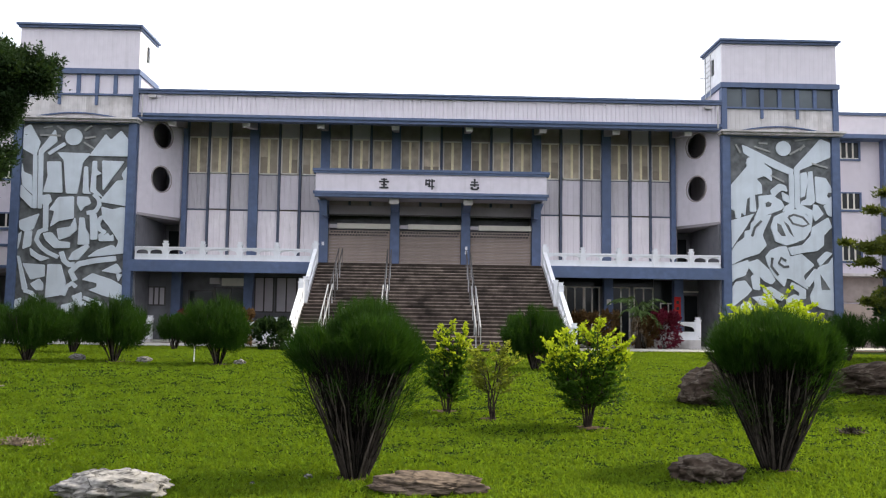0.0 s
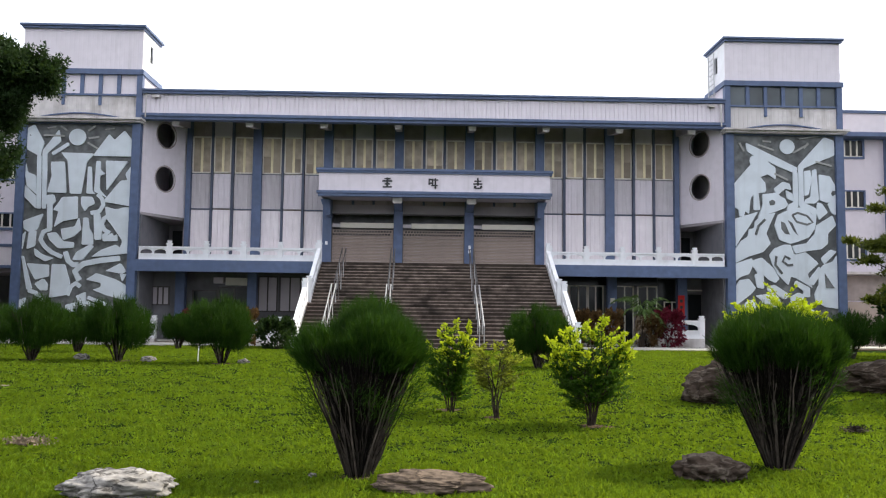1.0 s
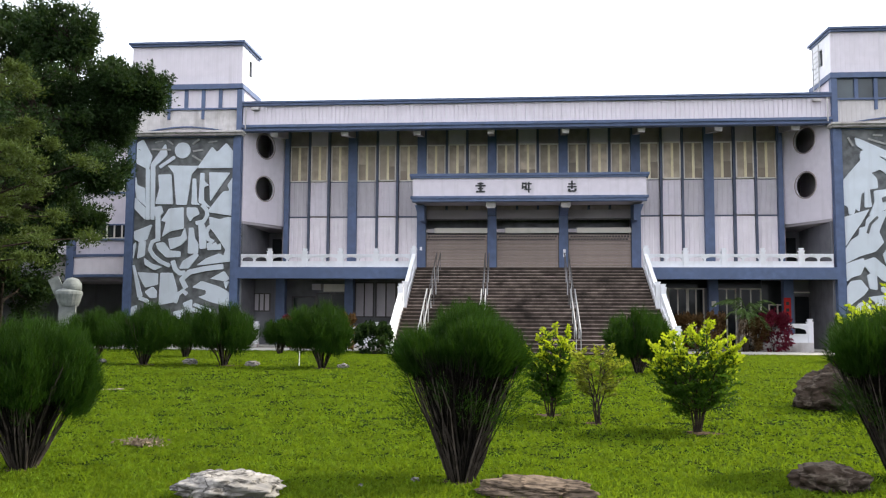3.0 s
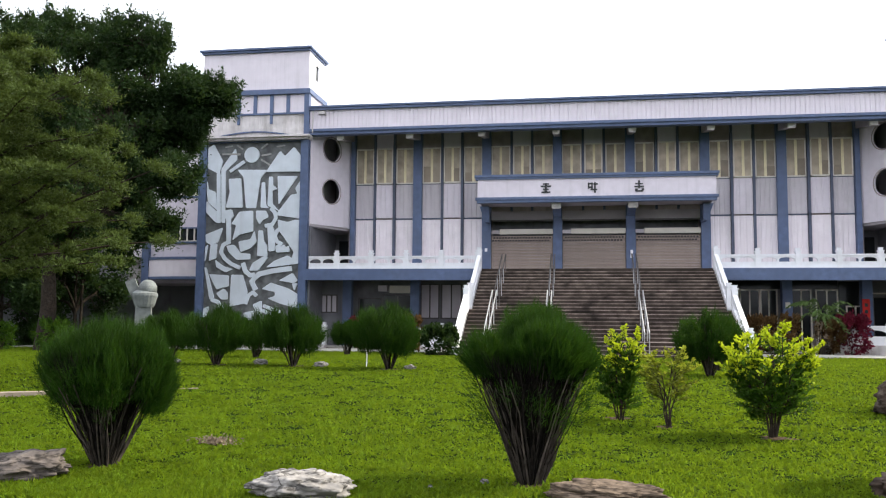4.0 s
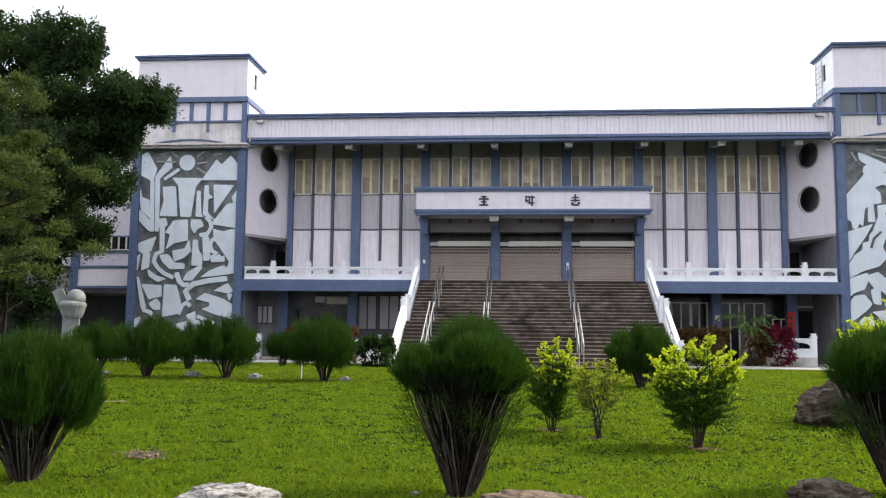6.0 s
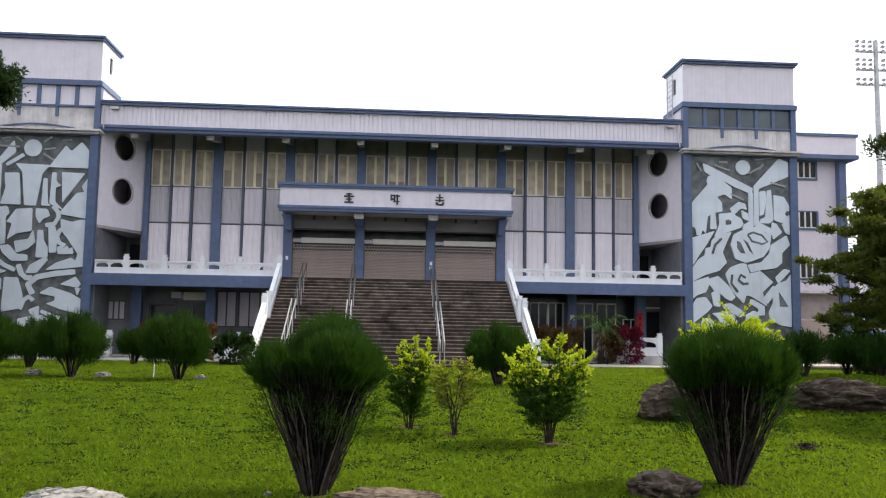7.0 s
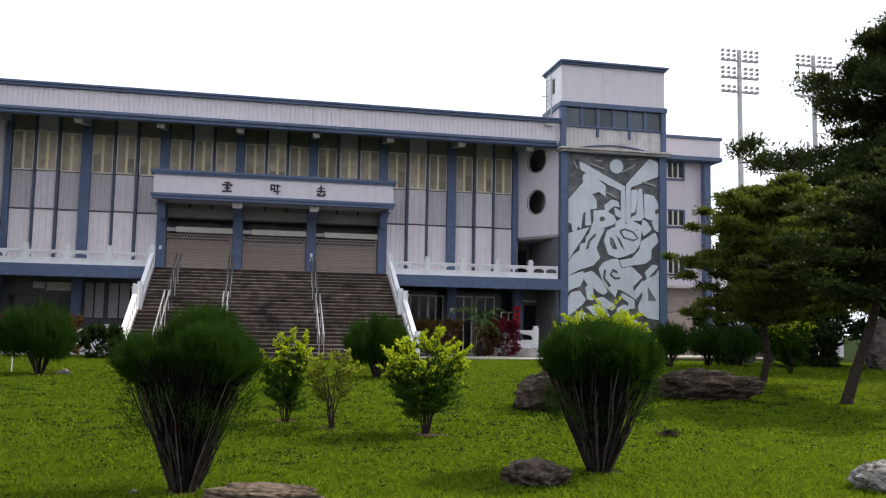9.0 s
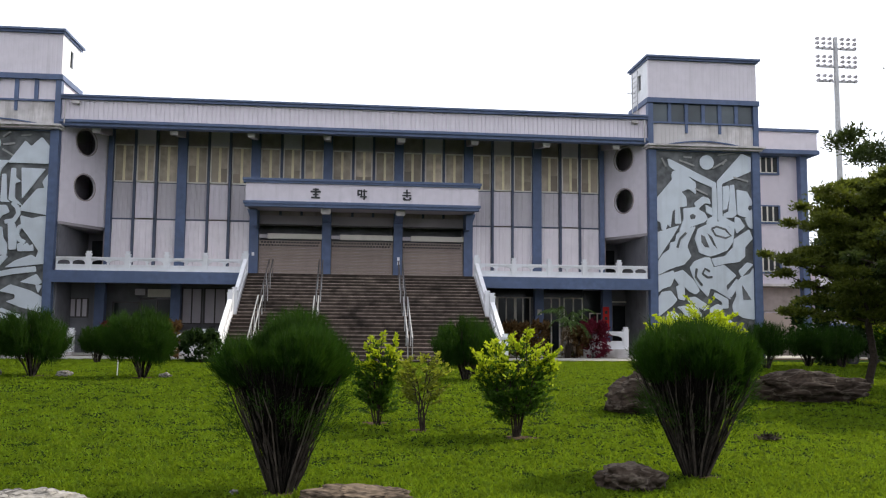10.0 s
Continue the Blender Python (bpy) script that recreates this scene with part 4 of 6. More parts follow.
mural_band(LEFT_MURAL, LEFT_X, [(0.49, 1.77), (0.91, 1.64), (1.17, 1.25)], 0.16)
mural_piece(LEFT_MURAL, LEFT_X, [(0.37, 3.21), (1.49, 3.14), (1.51, 2.56), (1.09, 2.46), (0.82, 2.39), (0.63, 2.72)])
mural_piece(LEFT_MURAL, LEFT_X, [(0.83, 2.13), (1.24, 2.39), (1.45, 2.16), (1.46, 1.81), (1.12, 1.81)])
mural_piece(LEFT_MURAL, LEFT_X, [(1.7, 3.18), (2.35, 3.17), (2.65, 2.23), (2.5, 1.58), (1.65, 1.42)])
mural_band(LEFT_MURAL, LEFT_X, [(2.57, 1.55), (2.73, 2.01), (3.0, 2.2), (3.21, 2.01)], 0.16)
mural_piece(LEFT_MURAL, LEFT_X, [(3.57, 2.4), (4.07, 2.72), (5.1, 2.4), (5.67, 2.08), (5.63, 1.34), (4.61, 1.6), (3.93, 1.85), (4.36, 1.98), (4.36, 2.24)])
mural_piece(LEFT_MURAL, LEFT_X, [(4.58, 2.88), (5.34, 3.27), (5.62, 2.88), (5.42, 2.75)])
mural_piece(LEFT_MURAL, LEFT_X, [(5.36, 2.69), (5.63, 2.69), (5.47, 2.34)])
mural_piece(LEFT_MURAL, LEFT_X, [(3.05, 1.49), (3.52, 1.69), (3.54, 0.95), (3.34, 0.94)])
mural_band(LEFT_MURAL, LEFT_X, [(3.67, 1.43), (4.62, 1.08)], 0.13)
mural_band(LEFT_MURAL, LEFT_X, [(3.61, 1.17), (4.46, 0.76)], 0.13)
mural_piece(LEFT_MURAL, LEFT_X, [(0.02, 1.24), (0.33, 1.35), (0.24, 0.86), (0.02, 0.79)])
mural_piece(LEFT_MURAL, LEFT_X, [(2.52, 1.0), (3.1, 1.14), (3.01, 0.56), (2.6, 0.55)])
mural_band(LEFT_MURAL, LEFT_X, [(2.26, 9.77), (1.44, 9.22)], 0.13)
mural_band(LEFT_MURAL, LEFT_X, [(0.91, 10.24), (2.03, 10.21)], 0.1, MURAL_ROUGH)
mural_band(LEFT_MURAL, LEFT_X, [(1.81, 10.75), (2.17, 10.5)], 0.1, MURAL_ROUGH)
mural_band(LEFT_MURAL, LEFT_X, [(3.31, 10.51), (3.68, 10.8)], 0.1, MURAL_ROUGH)
mural_band(LEFT_MURAL, LEFT_X, [(3.32, 10.11), (3.91, 10.19)], 0.1, MURAL_ROUGH)
mural_band(LEFT_MURAL, LEFT_X, [(3.29, 9.87), (3.86, 9.53)], 0.1, MURAL_ROUGH)
mural_band(LEFT_MURAL, LEFT_X, [(1.08, 10.64), (1.53, 10.72)], 0.07, MURAL_ROUGH)
mural_band(LEFT_MURAL, LEFT_X, [(4.21, 10.61), (4.72, 10.67)], 0.07, MURAL_ROUGH)
mural_disc(RIGHT_MURAL, RIGHT_X, 3.04, 10.28, 0.42)
mural_piece(RIGHT_MURAL, RIGHT_X, [(0.77, 10.38), (1.03, 10.28), (3.54, 9.07), (3.49, 8.81), (2.54, 9.19), (1.96, 9.5), (1.9, 9.4), (1.44, 9.82), (1.18, 9.79), (0.83, 10.02)])
mural_piece(RIGHT_MURAL, RIGHT_X, [(1.03, 9.67), (1.41, 9.77), (1.93, 9.35), (2.31, 9.07), (2.32, 8.49), (1.96, 8.77), (1.55, 8.61), (1.41, 8.58), (1.73, 8.21), (1.76, 7.76), (1.32, 7.69), (0.92, 7.45), (0.86, 7.12), (0.8, 6.57), (0.61, 6.72), (0.51, 6.39), (0.34, 6.38), (0.29, 6.77), (0.08, 6.87), (0.08, 8.13), (1.03, 9.23), (0.97, 9.44)])
mural_piece(RIGHT_MURAL, RIGHT_X, [(1.17, 7.63), (1.34, 7.67), (1.41, 6.76), (1.15, 6.75)])
mural_piece(RIGHT_MURAL, RIGHT_X, [(3.68, 9.19), (5.15, 10.81), (5.7, 10.6), (5.7, 9.86), (3.87, 9.09), (3.86, 7.14), (4.59, 6.78), (4.56, 6.27), (4.35, 6.6), (3.67, 6.99)])
mural_piece(RIGHT_MURAL, RIGHT_X, [(3.37, 8.78), (3.54, 8.79), (3.55, 6.92), (3.0, 6.79), (3.08, 6.99), (3.37, 7.14)])
mural_piece(RIGHT_MURAL, RIGHT_X, [(4.01, 8.87), (4.27, 8.92), (4.34, 8.5), (4.15, 7.65), (4.0, 7.59)])
mural_piece(RIGHT_MURAL, RIGHT_X, [(4.46, 8.95), (4.6, 8.98), (4.71, 7.34), (4.53, 7.16), (4.0, 7.16), (4.06, 7.31), (4.33, 7.43)])
mural_piece(RIGHT_MURAL, RIGHT_X, [(4.82, 8.69), (5.37, 8.6), (5.7, 8.11), (5.7, 7.89), (5.49, 7.9), (5.37, 7.65), (5.54, 7.45), (5.7, 7.55), (5.7, 7.27), (5.18, 7.21), (4.85, 7.34)])
mural_piece(RIGHT_MURAL, RIGHT_X, [(2.31, 7.9), (2.77, 8.25), (3.09, 8.16), (3.16, 7.91), (2.89, 7.98), (2.66, 7.8), (2.42, 7.57)])
mural_piece(RIGHT_MURAL, RIGHT_X, [(2.95, 7.76), (3.24, 7.61), (3.27, 7.28), (3.0, 7.41)])
mural_piece(RIGHT_MURAL, RIGHT_X, [(1.64, 7.54), (2.36, 7.63), (2.54, 7.47), (2.83, 7.31), (2.97, 7.04), (2.83, 6.87), (1.38, 6.32), (1.67, 6.99)])
mural_piece(RIGHT_MURAL, RIGHT_X, [(1.96, 7.19), (2.13, 7.28), (2.3, 7.18), (2.25, 7.01), (2.01, 6.97)], MURAL_DARK, 0.1)
mural_piece(RIGHT_MURAL, RIGHT_X, [(0.08, 6.16), (1.27, 6.56), (0.86, 5.91), (0.31, 5.13), (0.08, 4.69)])
mural_piece(RIGHT_MURAL, RIGHT_X, [(0.84, 5.58), (1.15, 5.65), (1.2, 6.03), (1.49, 6.32), (2.24, 6.52), (1.9, 5.84), (1.72, 5.4), (1.95, 4.86), (1.55, 4.41), (0.75, 4.16), (0.08, 3.82), (0.08, 4.49), (0.4, 4.94), (0.8, 5.2)])
mural_band(RIGHT_MURAL, RIGHT_X, [(1.18, 5.32), (1.34, 5.82), (1.72, 6.19)], 0.13, MURAL_DARK, 0.1)
mural_piece(RIGHT_MURAL, RIGHT_X, [(2.48, 6.41), (3.18, 6.75), (3.82, 6.86), (4.53, 6.27), (4.44, 5.72), (4.11, 5.26), (3.52, 5.02), (3.11, 4.9), (2.53, 5.1), (2.3, 5.86)])
mural_band(RIGHT_MURAL, RIGHT_X, [(3.23, 6.44), (3.53, 6.57), (4.05, 6.42), (4.37, 6.05), (4.05, 5.92), (3.47, 6.07), (3.23, 6.44)], 0.12, MURAL_DARK, 0.1)
mural_piece(RIGHT_MURAL, RIGHT_X, [(2.59, 6.09), (2.82, 5.99), (3.08, 5.36), (2.82, 5.38), (2.61, 5.65)], MURAL_DARK, 0.1)
mural_piece(RIGHT_MURAL, RIGHT_X, [(2.96, 6.19), (3.23, 6.0), (3.54, 5.3), (3.29, 5.56)], MURAL_DARK, 0.1)
mural_piece(RIGHT_MURAL, RIGHT_X, [(4.71, 7.12), (4.89, 7.07), (5.18, 6.63), (4.76, 6.28), (4.65, 6.61)])
mural_piece(RIGHT_MURAL, RIGHT_X, [(5.3, 7.08), (5.7, 7.27), (5.7, 6.54), (5.48, 6.64)])
mural_piece(RIGHT_MURAL, RIGHT_X, [(4.6, 5.85), (5.47, 6.39), (5.7, 5.93), (5.17, 5.46), (5.16, 4.91), (4.81, 4.62), (4.04, 4.51), (3.4, 4.36), (3.26, 4.7), (4.05, 4.86), (4.52, 5.39)])
mural_piece(RIGHT_MURAL, RIGHT_X, [(2.24, 4.54), (2.76, 4.75), (3.08, 4.76), (3.28, 4.19), (3.93, 4.35), (4.59, 3.79), (3.98, 3.22), (4.09, 2.84), (4.26, 2.47), (3.39, 3.02), (3.07, 3.09), (2.93, 2.65), (2.41, 3.18), (2.12, 3.77), (1.98, 4.2)])
mural_band(RIGHT_MURAL, RIGHT_X, [(3.22, 3.69), (2.93, 3.66), (2.65, 3.87), (2.79, 4.16), (3.07, 4.0)], 0.13, MURAL_DARK, 0.1)
mural_band(RIGHT_MURAL, RIGHT_X, [(2.3, 4.16), (2.24, 3.67), (2.61, 3.19)], 0.13, MURAL_DARK, 0.1)
mural_piece(RIGHT_MURAL, RIGHT_X, [(0.97, 3.85), (1.49, 4.02), (2.12, 3.44), (2.41, 2.91), (2.23, 2.74), (1.89, 2.89), (1.55, 3.21), (1.55, 2.4), (1.26, 2.45), (1.15, 3.09), (1.34, 3.2), (1.03, 3.63)])
mural_piece(RIGHT_MURAL, RIGHT_X, [(0.09, 3.69), (0.92, 3.97), (0.95, 3.63), (0.75, 3.19), (0.23, 3.01), (0.09, 2.85)])
mural_piece(RIGHT_MURAL, RIGHT_X, [(0.09, 2.47), (0.29, 2.77), (0.75, 2.84), (1.09, 2.39), (0.86, 2.11), (0.09, 1.5)])
mural_disc(RIGHT_MURAL, RIGHT_X, 0.86, 1.36, 0.36)
mural_piece(RIGHT_MURAL, RIGHT_X, [(1.2, 1.96), (2.23, 2.09), (2.52, 1.5), (1.77, 1.32), (1.43, 1.8)])
mural_piece(RIGHT_MURAL, RIGHT_X, [(1.83, 2.46), (2.18, 2.52), (2.92, 2.05), (2.75, 1.83), (1.83, 2.3)])
mural_piece(RIGHT_MURAL, RIGHT_X, [(3.39, 2.77), (4.09, 2.41), (4.09, 1.97), (3.79, 1.96), (3.85, 2.29), (3.33, 2.61)])
mural_piece(RIGHT_MURAL, RIGHT_X, [(3.1, 1.89), (3.5, 2.12), (3.74, 2.02), (3.71, 1.69), (3.13, 1.62)])
mural_piece(RIGHT_MURAL, RIGHT_X, [(5.7, 4.21), (5.7, 1.35), (5.02, 1.44), (4.49, 1.76), (4.44, 2.09), (4.7, 2.64), (4.66, 3.3), (4.98, 3.69), (5.51, 3.87)])
mural_piece(RIGHT_MURAL, RIGHT_X, [(4.97, 3.25), (5.5, 2.44), (5.03, 2.43)], MURAL_DARK, 0.1)
mural_piece(RIGHT_MURAL, RIGHT_X, [(4.86, 4.05), (5.34, 4.51), (5.63, 4.43), (4.98, 3.8)])
mural_piece(RIGHT_MURAL, RIGHT_X, [(4.11, 2.82), (4.68, 3.54), (4.82, 3.32), (4.32, 2.63)])
mural_piece(RIGHT_MURAL, RIGHT_X, [(2.69, 1.29), (3.85, 1.48), (4.31, 1.16), (3.5, 0.87), (2.69, 0.91)])
mural_band(RIGHT_MURAL, RIGHT_X, [(1.41, 10.36), (2.29, 10.07)], 0.1, MURAL_ROUGH)
mural_band(RIGHT_MURAL, RIGHT_X, [(1.66, 10.57), (2.15, 10.54)], 0.1, MURAL_ROUGH)
mural_band(RIGHT_MURAL, RIGHT_X, [(3.36, 9.93), (4.26, 10.45)], 0.1, MURAL_ROUGH)
mural_band(RIGHT_MURAL, RIGHT_X, [(0.36, 10.46), (0.61, 9.98)], 0.1, MURAL_ROUGH)
mural_band(RIGHT_MURAL, RIGHT_X, [(2.3, 8.75), (3.05, 8.4)], 0.1, MURAL_ROUGH)
mural_band(RIGHT_MURAL, RIGHT_X, [(4.61, 9.46), (5.51, 9.23)], 0.1, MURAL_ROUGH)
mural_band(RIGHT_MURAL, RIGHT_X, [(3.72, 10.73), (4.8, 10.89)], 0.07, MURAL_ROUGH)
mural_band(RIGHT_MURAL, RIGHT_X, [(4.0, 10.17), (4.22, 10.52)], 0.07, MURAL_ROUGH)


def wings():
    lw = thing("left_wing", "lower grey side wing with strip windows and a rounded balcony", "building", CX, 0, 0)
    a, b = -46.0, -22.7
    boxpart("wall", PLASTER, lw, -29.0, b, BACK - 0.2, 62, 5.4, 13.2)
    # Far and ground walls take the shade-darkened grey for the dark below the trees
    boxpart("far_wall", SHADEWALL, lw, a, -29.0, BACK - 0.2, 62, 3.8, 13.2)
    boxpart("ground_wall", SHADEWALL, lw, a, b, BACK + 5.0, BACK + 5.2, 0, 3.8)
    boxpart("floor_slab", SOFFIT, lw, -29.0, b, BACK + 0.2, 62, 3.8, 5.4)
    boxpart("roof_edge", BLUE, lw, a - 0.3, b, BACK - 0.8, 62, 13.2, 13.6)
    boxpart("column", BLUE, lw, -27.75, -27.3, BACK - 0.5, BACK - 0.2, 0, 13.2, "blue column")
    bm = bmesh.new()
    n = 10
    arc = [(-27.3 + 4.6 * i / n, BACK - 0.4 - 0.5 * math.sin(math.pi * i / n)) for i in range(n + 1)]
    prism(bm, arc + [(b, BACK), (-27.3, BACK)], 4.15, 5.2, "z")
    part("balcony", bm, PANEL, lw, "pale rounded balcony band")
    bm = bmesh.new()
    prism(bm, [(x, y - 0.05) for x, y in arc] + [(b, BACK), (-27.3, BACK)], 5.2, 5.36, "z")
    prism(bm, [(x, y - 0.05) for x, y in arc] + [(b, BACK), (-27.3, BACK)], 4.0, 4.15, "z")
    part("balcony_edge", bm, BLUE, lw, "dark blue balcony edge")
    rw = thing("right_wing", "lower side wing with blue-edged flat roof and aluminium windows", "building", CX, 0, 0)
    c, d = 22.7, 28.25
    boxpart("wall", PLASTER, rw, c, d, BACK + 1.4, 62, 0, 13.0)
    boxpart("roof_fascia", CLAD, rw, c, d + 0.3, BACK + 0.5, 62, 12.95, 14.1, "pale roof fascia")
    boxpart("roof_edge", BLUE, rw, c, d + 0.4, BACK + 0.4, 62, 14.1, 14.28)
    boxpart("eaves_band", BLUE, rw, c, d + 0.4, BACK + 0.4, 62, 12.7, 12.95)
    boxpart("column", BLUE, rw, d - 0.62, d - 0.18, BACK + 0.9, BACK + 1.4, 0, 12.7, "blue column")
    boxpart("garage_shutter", SHUTTER, rw, c + 0.3, d - 0.8, BACK + 1.3, BACK + 1.4, 0, 2.7)
    # Flat dark panel: the recess is only its shade, put in as colour
    boxpart("ground_recess", DARKWALL, rw, c + 0.1, d - 0.7, BACK + 1.32, BACK + 1.4, 2.8, 4.3)

    def wing_window(parent, x0, x1, y, z0, z1, panes):
        w = thing("window", "", "")
        w.parent = parent
        bm = bmesh.new()
        for q in ((x0 - 0.12, x1 + 0.12, z0 - 0.12, z0), (x0 - 0.12, x1 + 0.12, z1, z1 + 0.08), (x0 - 0.12, x0, z0, z1), (x1, x1 + 0.12, z0, z1)):
            box(bm, q[0], q[1], y - 0.1, y, q[2], q[3])
        part("surround", bm, BLUE, w)
        k = (x1 - x0) / panes
        for i in range(panes):
            boxpart("pane", DARKGLASS, w, x0 + i * k, x0 + (i + 1) * k, y - 0.03, y - 0.003, z0, z1)
            boxpart("frame", CREAM, w, x0 + i * k, x0 + i * k + 0.1, y - 0.06, y - 0.003, z0, z1)
        boxpart("rail", CREAM, w, x0, x1, y - 0.05, y - 0.003, z0, z0 + 0.06)

    for z in (11.6, 8.45, 5.3):
        wing_window(rw, c + 0.5, c + 3.6, BACK + 1.4, z, z + 1.0, 8)
    for z in (6.35, 9.2):
        wing_window(lw, -25.9, -24.0, BACK - 0.2, z, z + 0.8, 4)
    boxpart("awning", WEATHERED, rw, c + 0.2, d - 0.6, BACK + 0.6, BACK + 1.4, 4.35, 4.5)


wings()


def back_house():
    """A farther low block behind the right wing."""
    h = thing("annex_house", "small blue-trimmed annex with white louvred panels beyond the wing", "building", 31.5, 52, 0)
    boxpart("wall", PLASTER, h, -1.6, 8, 0, 8, 0, 6.2)
    boxpart("trim", BLUE, h, -1.65, 8, -0.05, 0, 3.4, 3.7)
    boxpart("trim", BLUE, h, -1.65, 8, -0.05, 0, 1.9, 2.1)
    boxpart("roof", BLUE, h, -1.8, 8.2, -0.3, 8, 6.2, 6.4)
    for k in range(4):
        boxpart("louvre", PANEL, h, -1.3 + k * 0.75, -0.7 + k * 0.75, -0.04, 0, 4.1, 5.6)
    boxpart("door", DARKGLASS, h, -1.0, 1.4, -0.04, 0, 0, 1.9)


back_house()


def paving():
    p = thing("pavement", "pale concrete pavement along the foot of the building", "pavement", 0, 0, 0, kind="structure")
    boxpart("slab", CONCRETE, p, -30, 30, 45.9, 50.2, -0.2, 0.08)
    for i in range(19):
        boxpart("path_slab", CONCRETE, p, -30 + i * 2.5, -27.52 + i * 2.5, 40.9, 44.3, -0.2, 0.045 + 0.004 * (i % 3))
    boxpart("bed_soil", EARTH, p, -30, 30, 44.3, 45.9, -0.2, 0.03)
    k = thing("path_edging", "weathered concrete path edging strip lying in the lawn", "kerb", -7.4, 15.55, 0.15, kind="structure")
    for i in range(6):
        bm = bmesh.new()
        box(bm, -0.98, 0.98, -0.12, 0.12, -0.15, 0.045 + 0.008 * (i % 2))
        e = part("edging_block", bm, EDGING, k)
        e.matrix_basis = pose(-0.83 - i * 1.69, -0.51 - i * 1.03, -0.012 * i, 0, 0, 31.4 + (i % 3 - 1) * 1.2)


paving()


def low_balustrades():
    """White balustrade lengths at ground level before the hall."""
    for x0, x1, base in ((-17.0, -14.2, 0.2), (-10.0, -7.6, 0.2), (11.7, 15.05, 0.5)):
        b = thing("low_balustrade", "white precast garden balustrade at the foot of the hall", "balustrade", 0, 45.5, base, "garden balustrades")
        boxpart("plinth", WEATHERED, b, x0 - 0.1, x1 + 0.1, -0.2, 0.2, -base, 0.0, "grey concrete plinth")
        n = max(1, round((x1 - x0) / 1.7))
        w = (x1 - x0) / n
        for k in range(n + 1):
            bm = bmesh.new()
            baluster_post(bm, x0 + k * w, 0, 1.2, 0.13)
            part("post", bm, WHITE, b)
        for k in range(n):
            bm = bmesh.new()
            balustrade_panel(bm, x0 + k * w + 0.13, x0 + (k + 1) * w - 0.13, 1)
            bmesh.ops.scale(bm, vec=(1, 1, 1.35), verts=bm.verts)
            part("panel", bm, WHITE, b)


low_balustrades()


# ---- floodlights ----
def floodlight(x, y, h):
    f = thing("floodlight_mast", "tall steel stadium floodlight mast with rows of lamps", "floodlight", x, y, 0, "floodlight masts")
    bm = bmesh.new()
    tube(bm, [(0, 0, 0), (0, 0, h * 0.6), (0, 0, h)], [0.55, 0.38, 0.3], 10)
    part("mast", bm, METAL, f)
    bm = bmesh.new()
    tube(bm, [(0.9, 0, h - 17), (0.9, 0, h - 13.5)], [0.12, 0.12], 6)
    tube(bm, [(-1.2, 0, h - 14), (-1.2, 0, h - 13.3)], [0.2, 0.2], 6)
    tube(bm, [(0, 0, h - 16), (1.0, 0, h - 13.6)], [0.1, 0.1], 6)
    part("bracket", bm, METAL, f)
    lamp_mesh = None
    for row, (dz, rows) in enumerate(((-1.5, 3), (-4.1, 3), (-6.2, 2))):
        bm = bmesh.new()
        box(bm, -2.9, 2.9, -0.12, 0.12, h + dz - 0.25, h + dz)
        part("crossbar", bm, METAL, f)
        for r in range(rows):
            for k in (-3, -2, -1, 1, 2, 3):
                if lamp_mesh is None:
                    bm = bmesh.new()
                    tube(bm, [(0, 0.25, 0), (0, 0, 0), (0, -0.3, -0.12)], [0.12, 0.2, 0.25], 8)
                    lamp_mesh = part("lamp", bm, GREYPANEL, f)
                    lamp_mesh.location = (k * 0.92, 0, h + dz + r * 0.66)
                else:
                    share(lamp_mesh, k * 0.92, 0, h + dz + r * 0.66, f)
    return f


floodlight(67.3, 110, 43)
floodlight(79.6, 110, 43.2)


# ---- plants ----
def stems_mesh(name, rng, n, height, spread, base, r0, r1, mat_, parent, bend=0.5):
    for _ in range(n):
        bm = bmesh.new()
        a, q = rng.uniform(0, 2 * math.pi), math.sqrt(rng.uniform(0, 1))
        bx, by = base * q * math.cos(a), base * q * math.sin(a)
        a2 = a + rng.normal(0, 0.25)
        tx, ty = spread * q * math.cos(a2), spread * q * math.sin(a2)
        h = height * rng.uniform(0.8, 1.05)
        pts, rad = [], []
        for k in range(5):
            f = k / 4
            g = f ** (1 + bend) * 0.5 + f * 0.5
            pts.append((bx + (tx - bx) * g + rng.normal(0, 0.024) * f ** 0.5, by + (ty - by) * g + rng.normal(0, 0.024) * f ** 0.5, -0.03 + h * f))
            rad.append(r0 + (r1 - r0) * f)
        s = rng.uniform(0.6, 1.2)
        tube(bm, pts, [r * s for r in rad], 4)
        part(name, bm, mat_, parent)


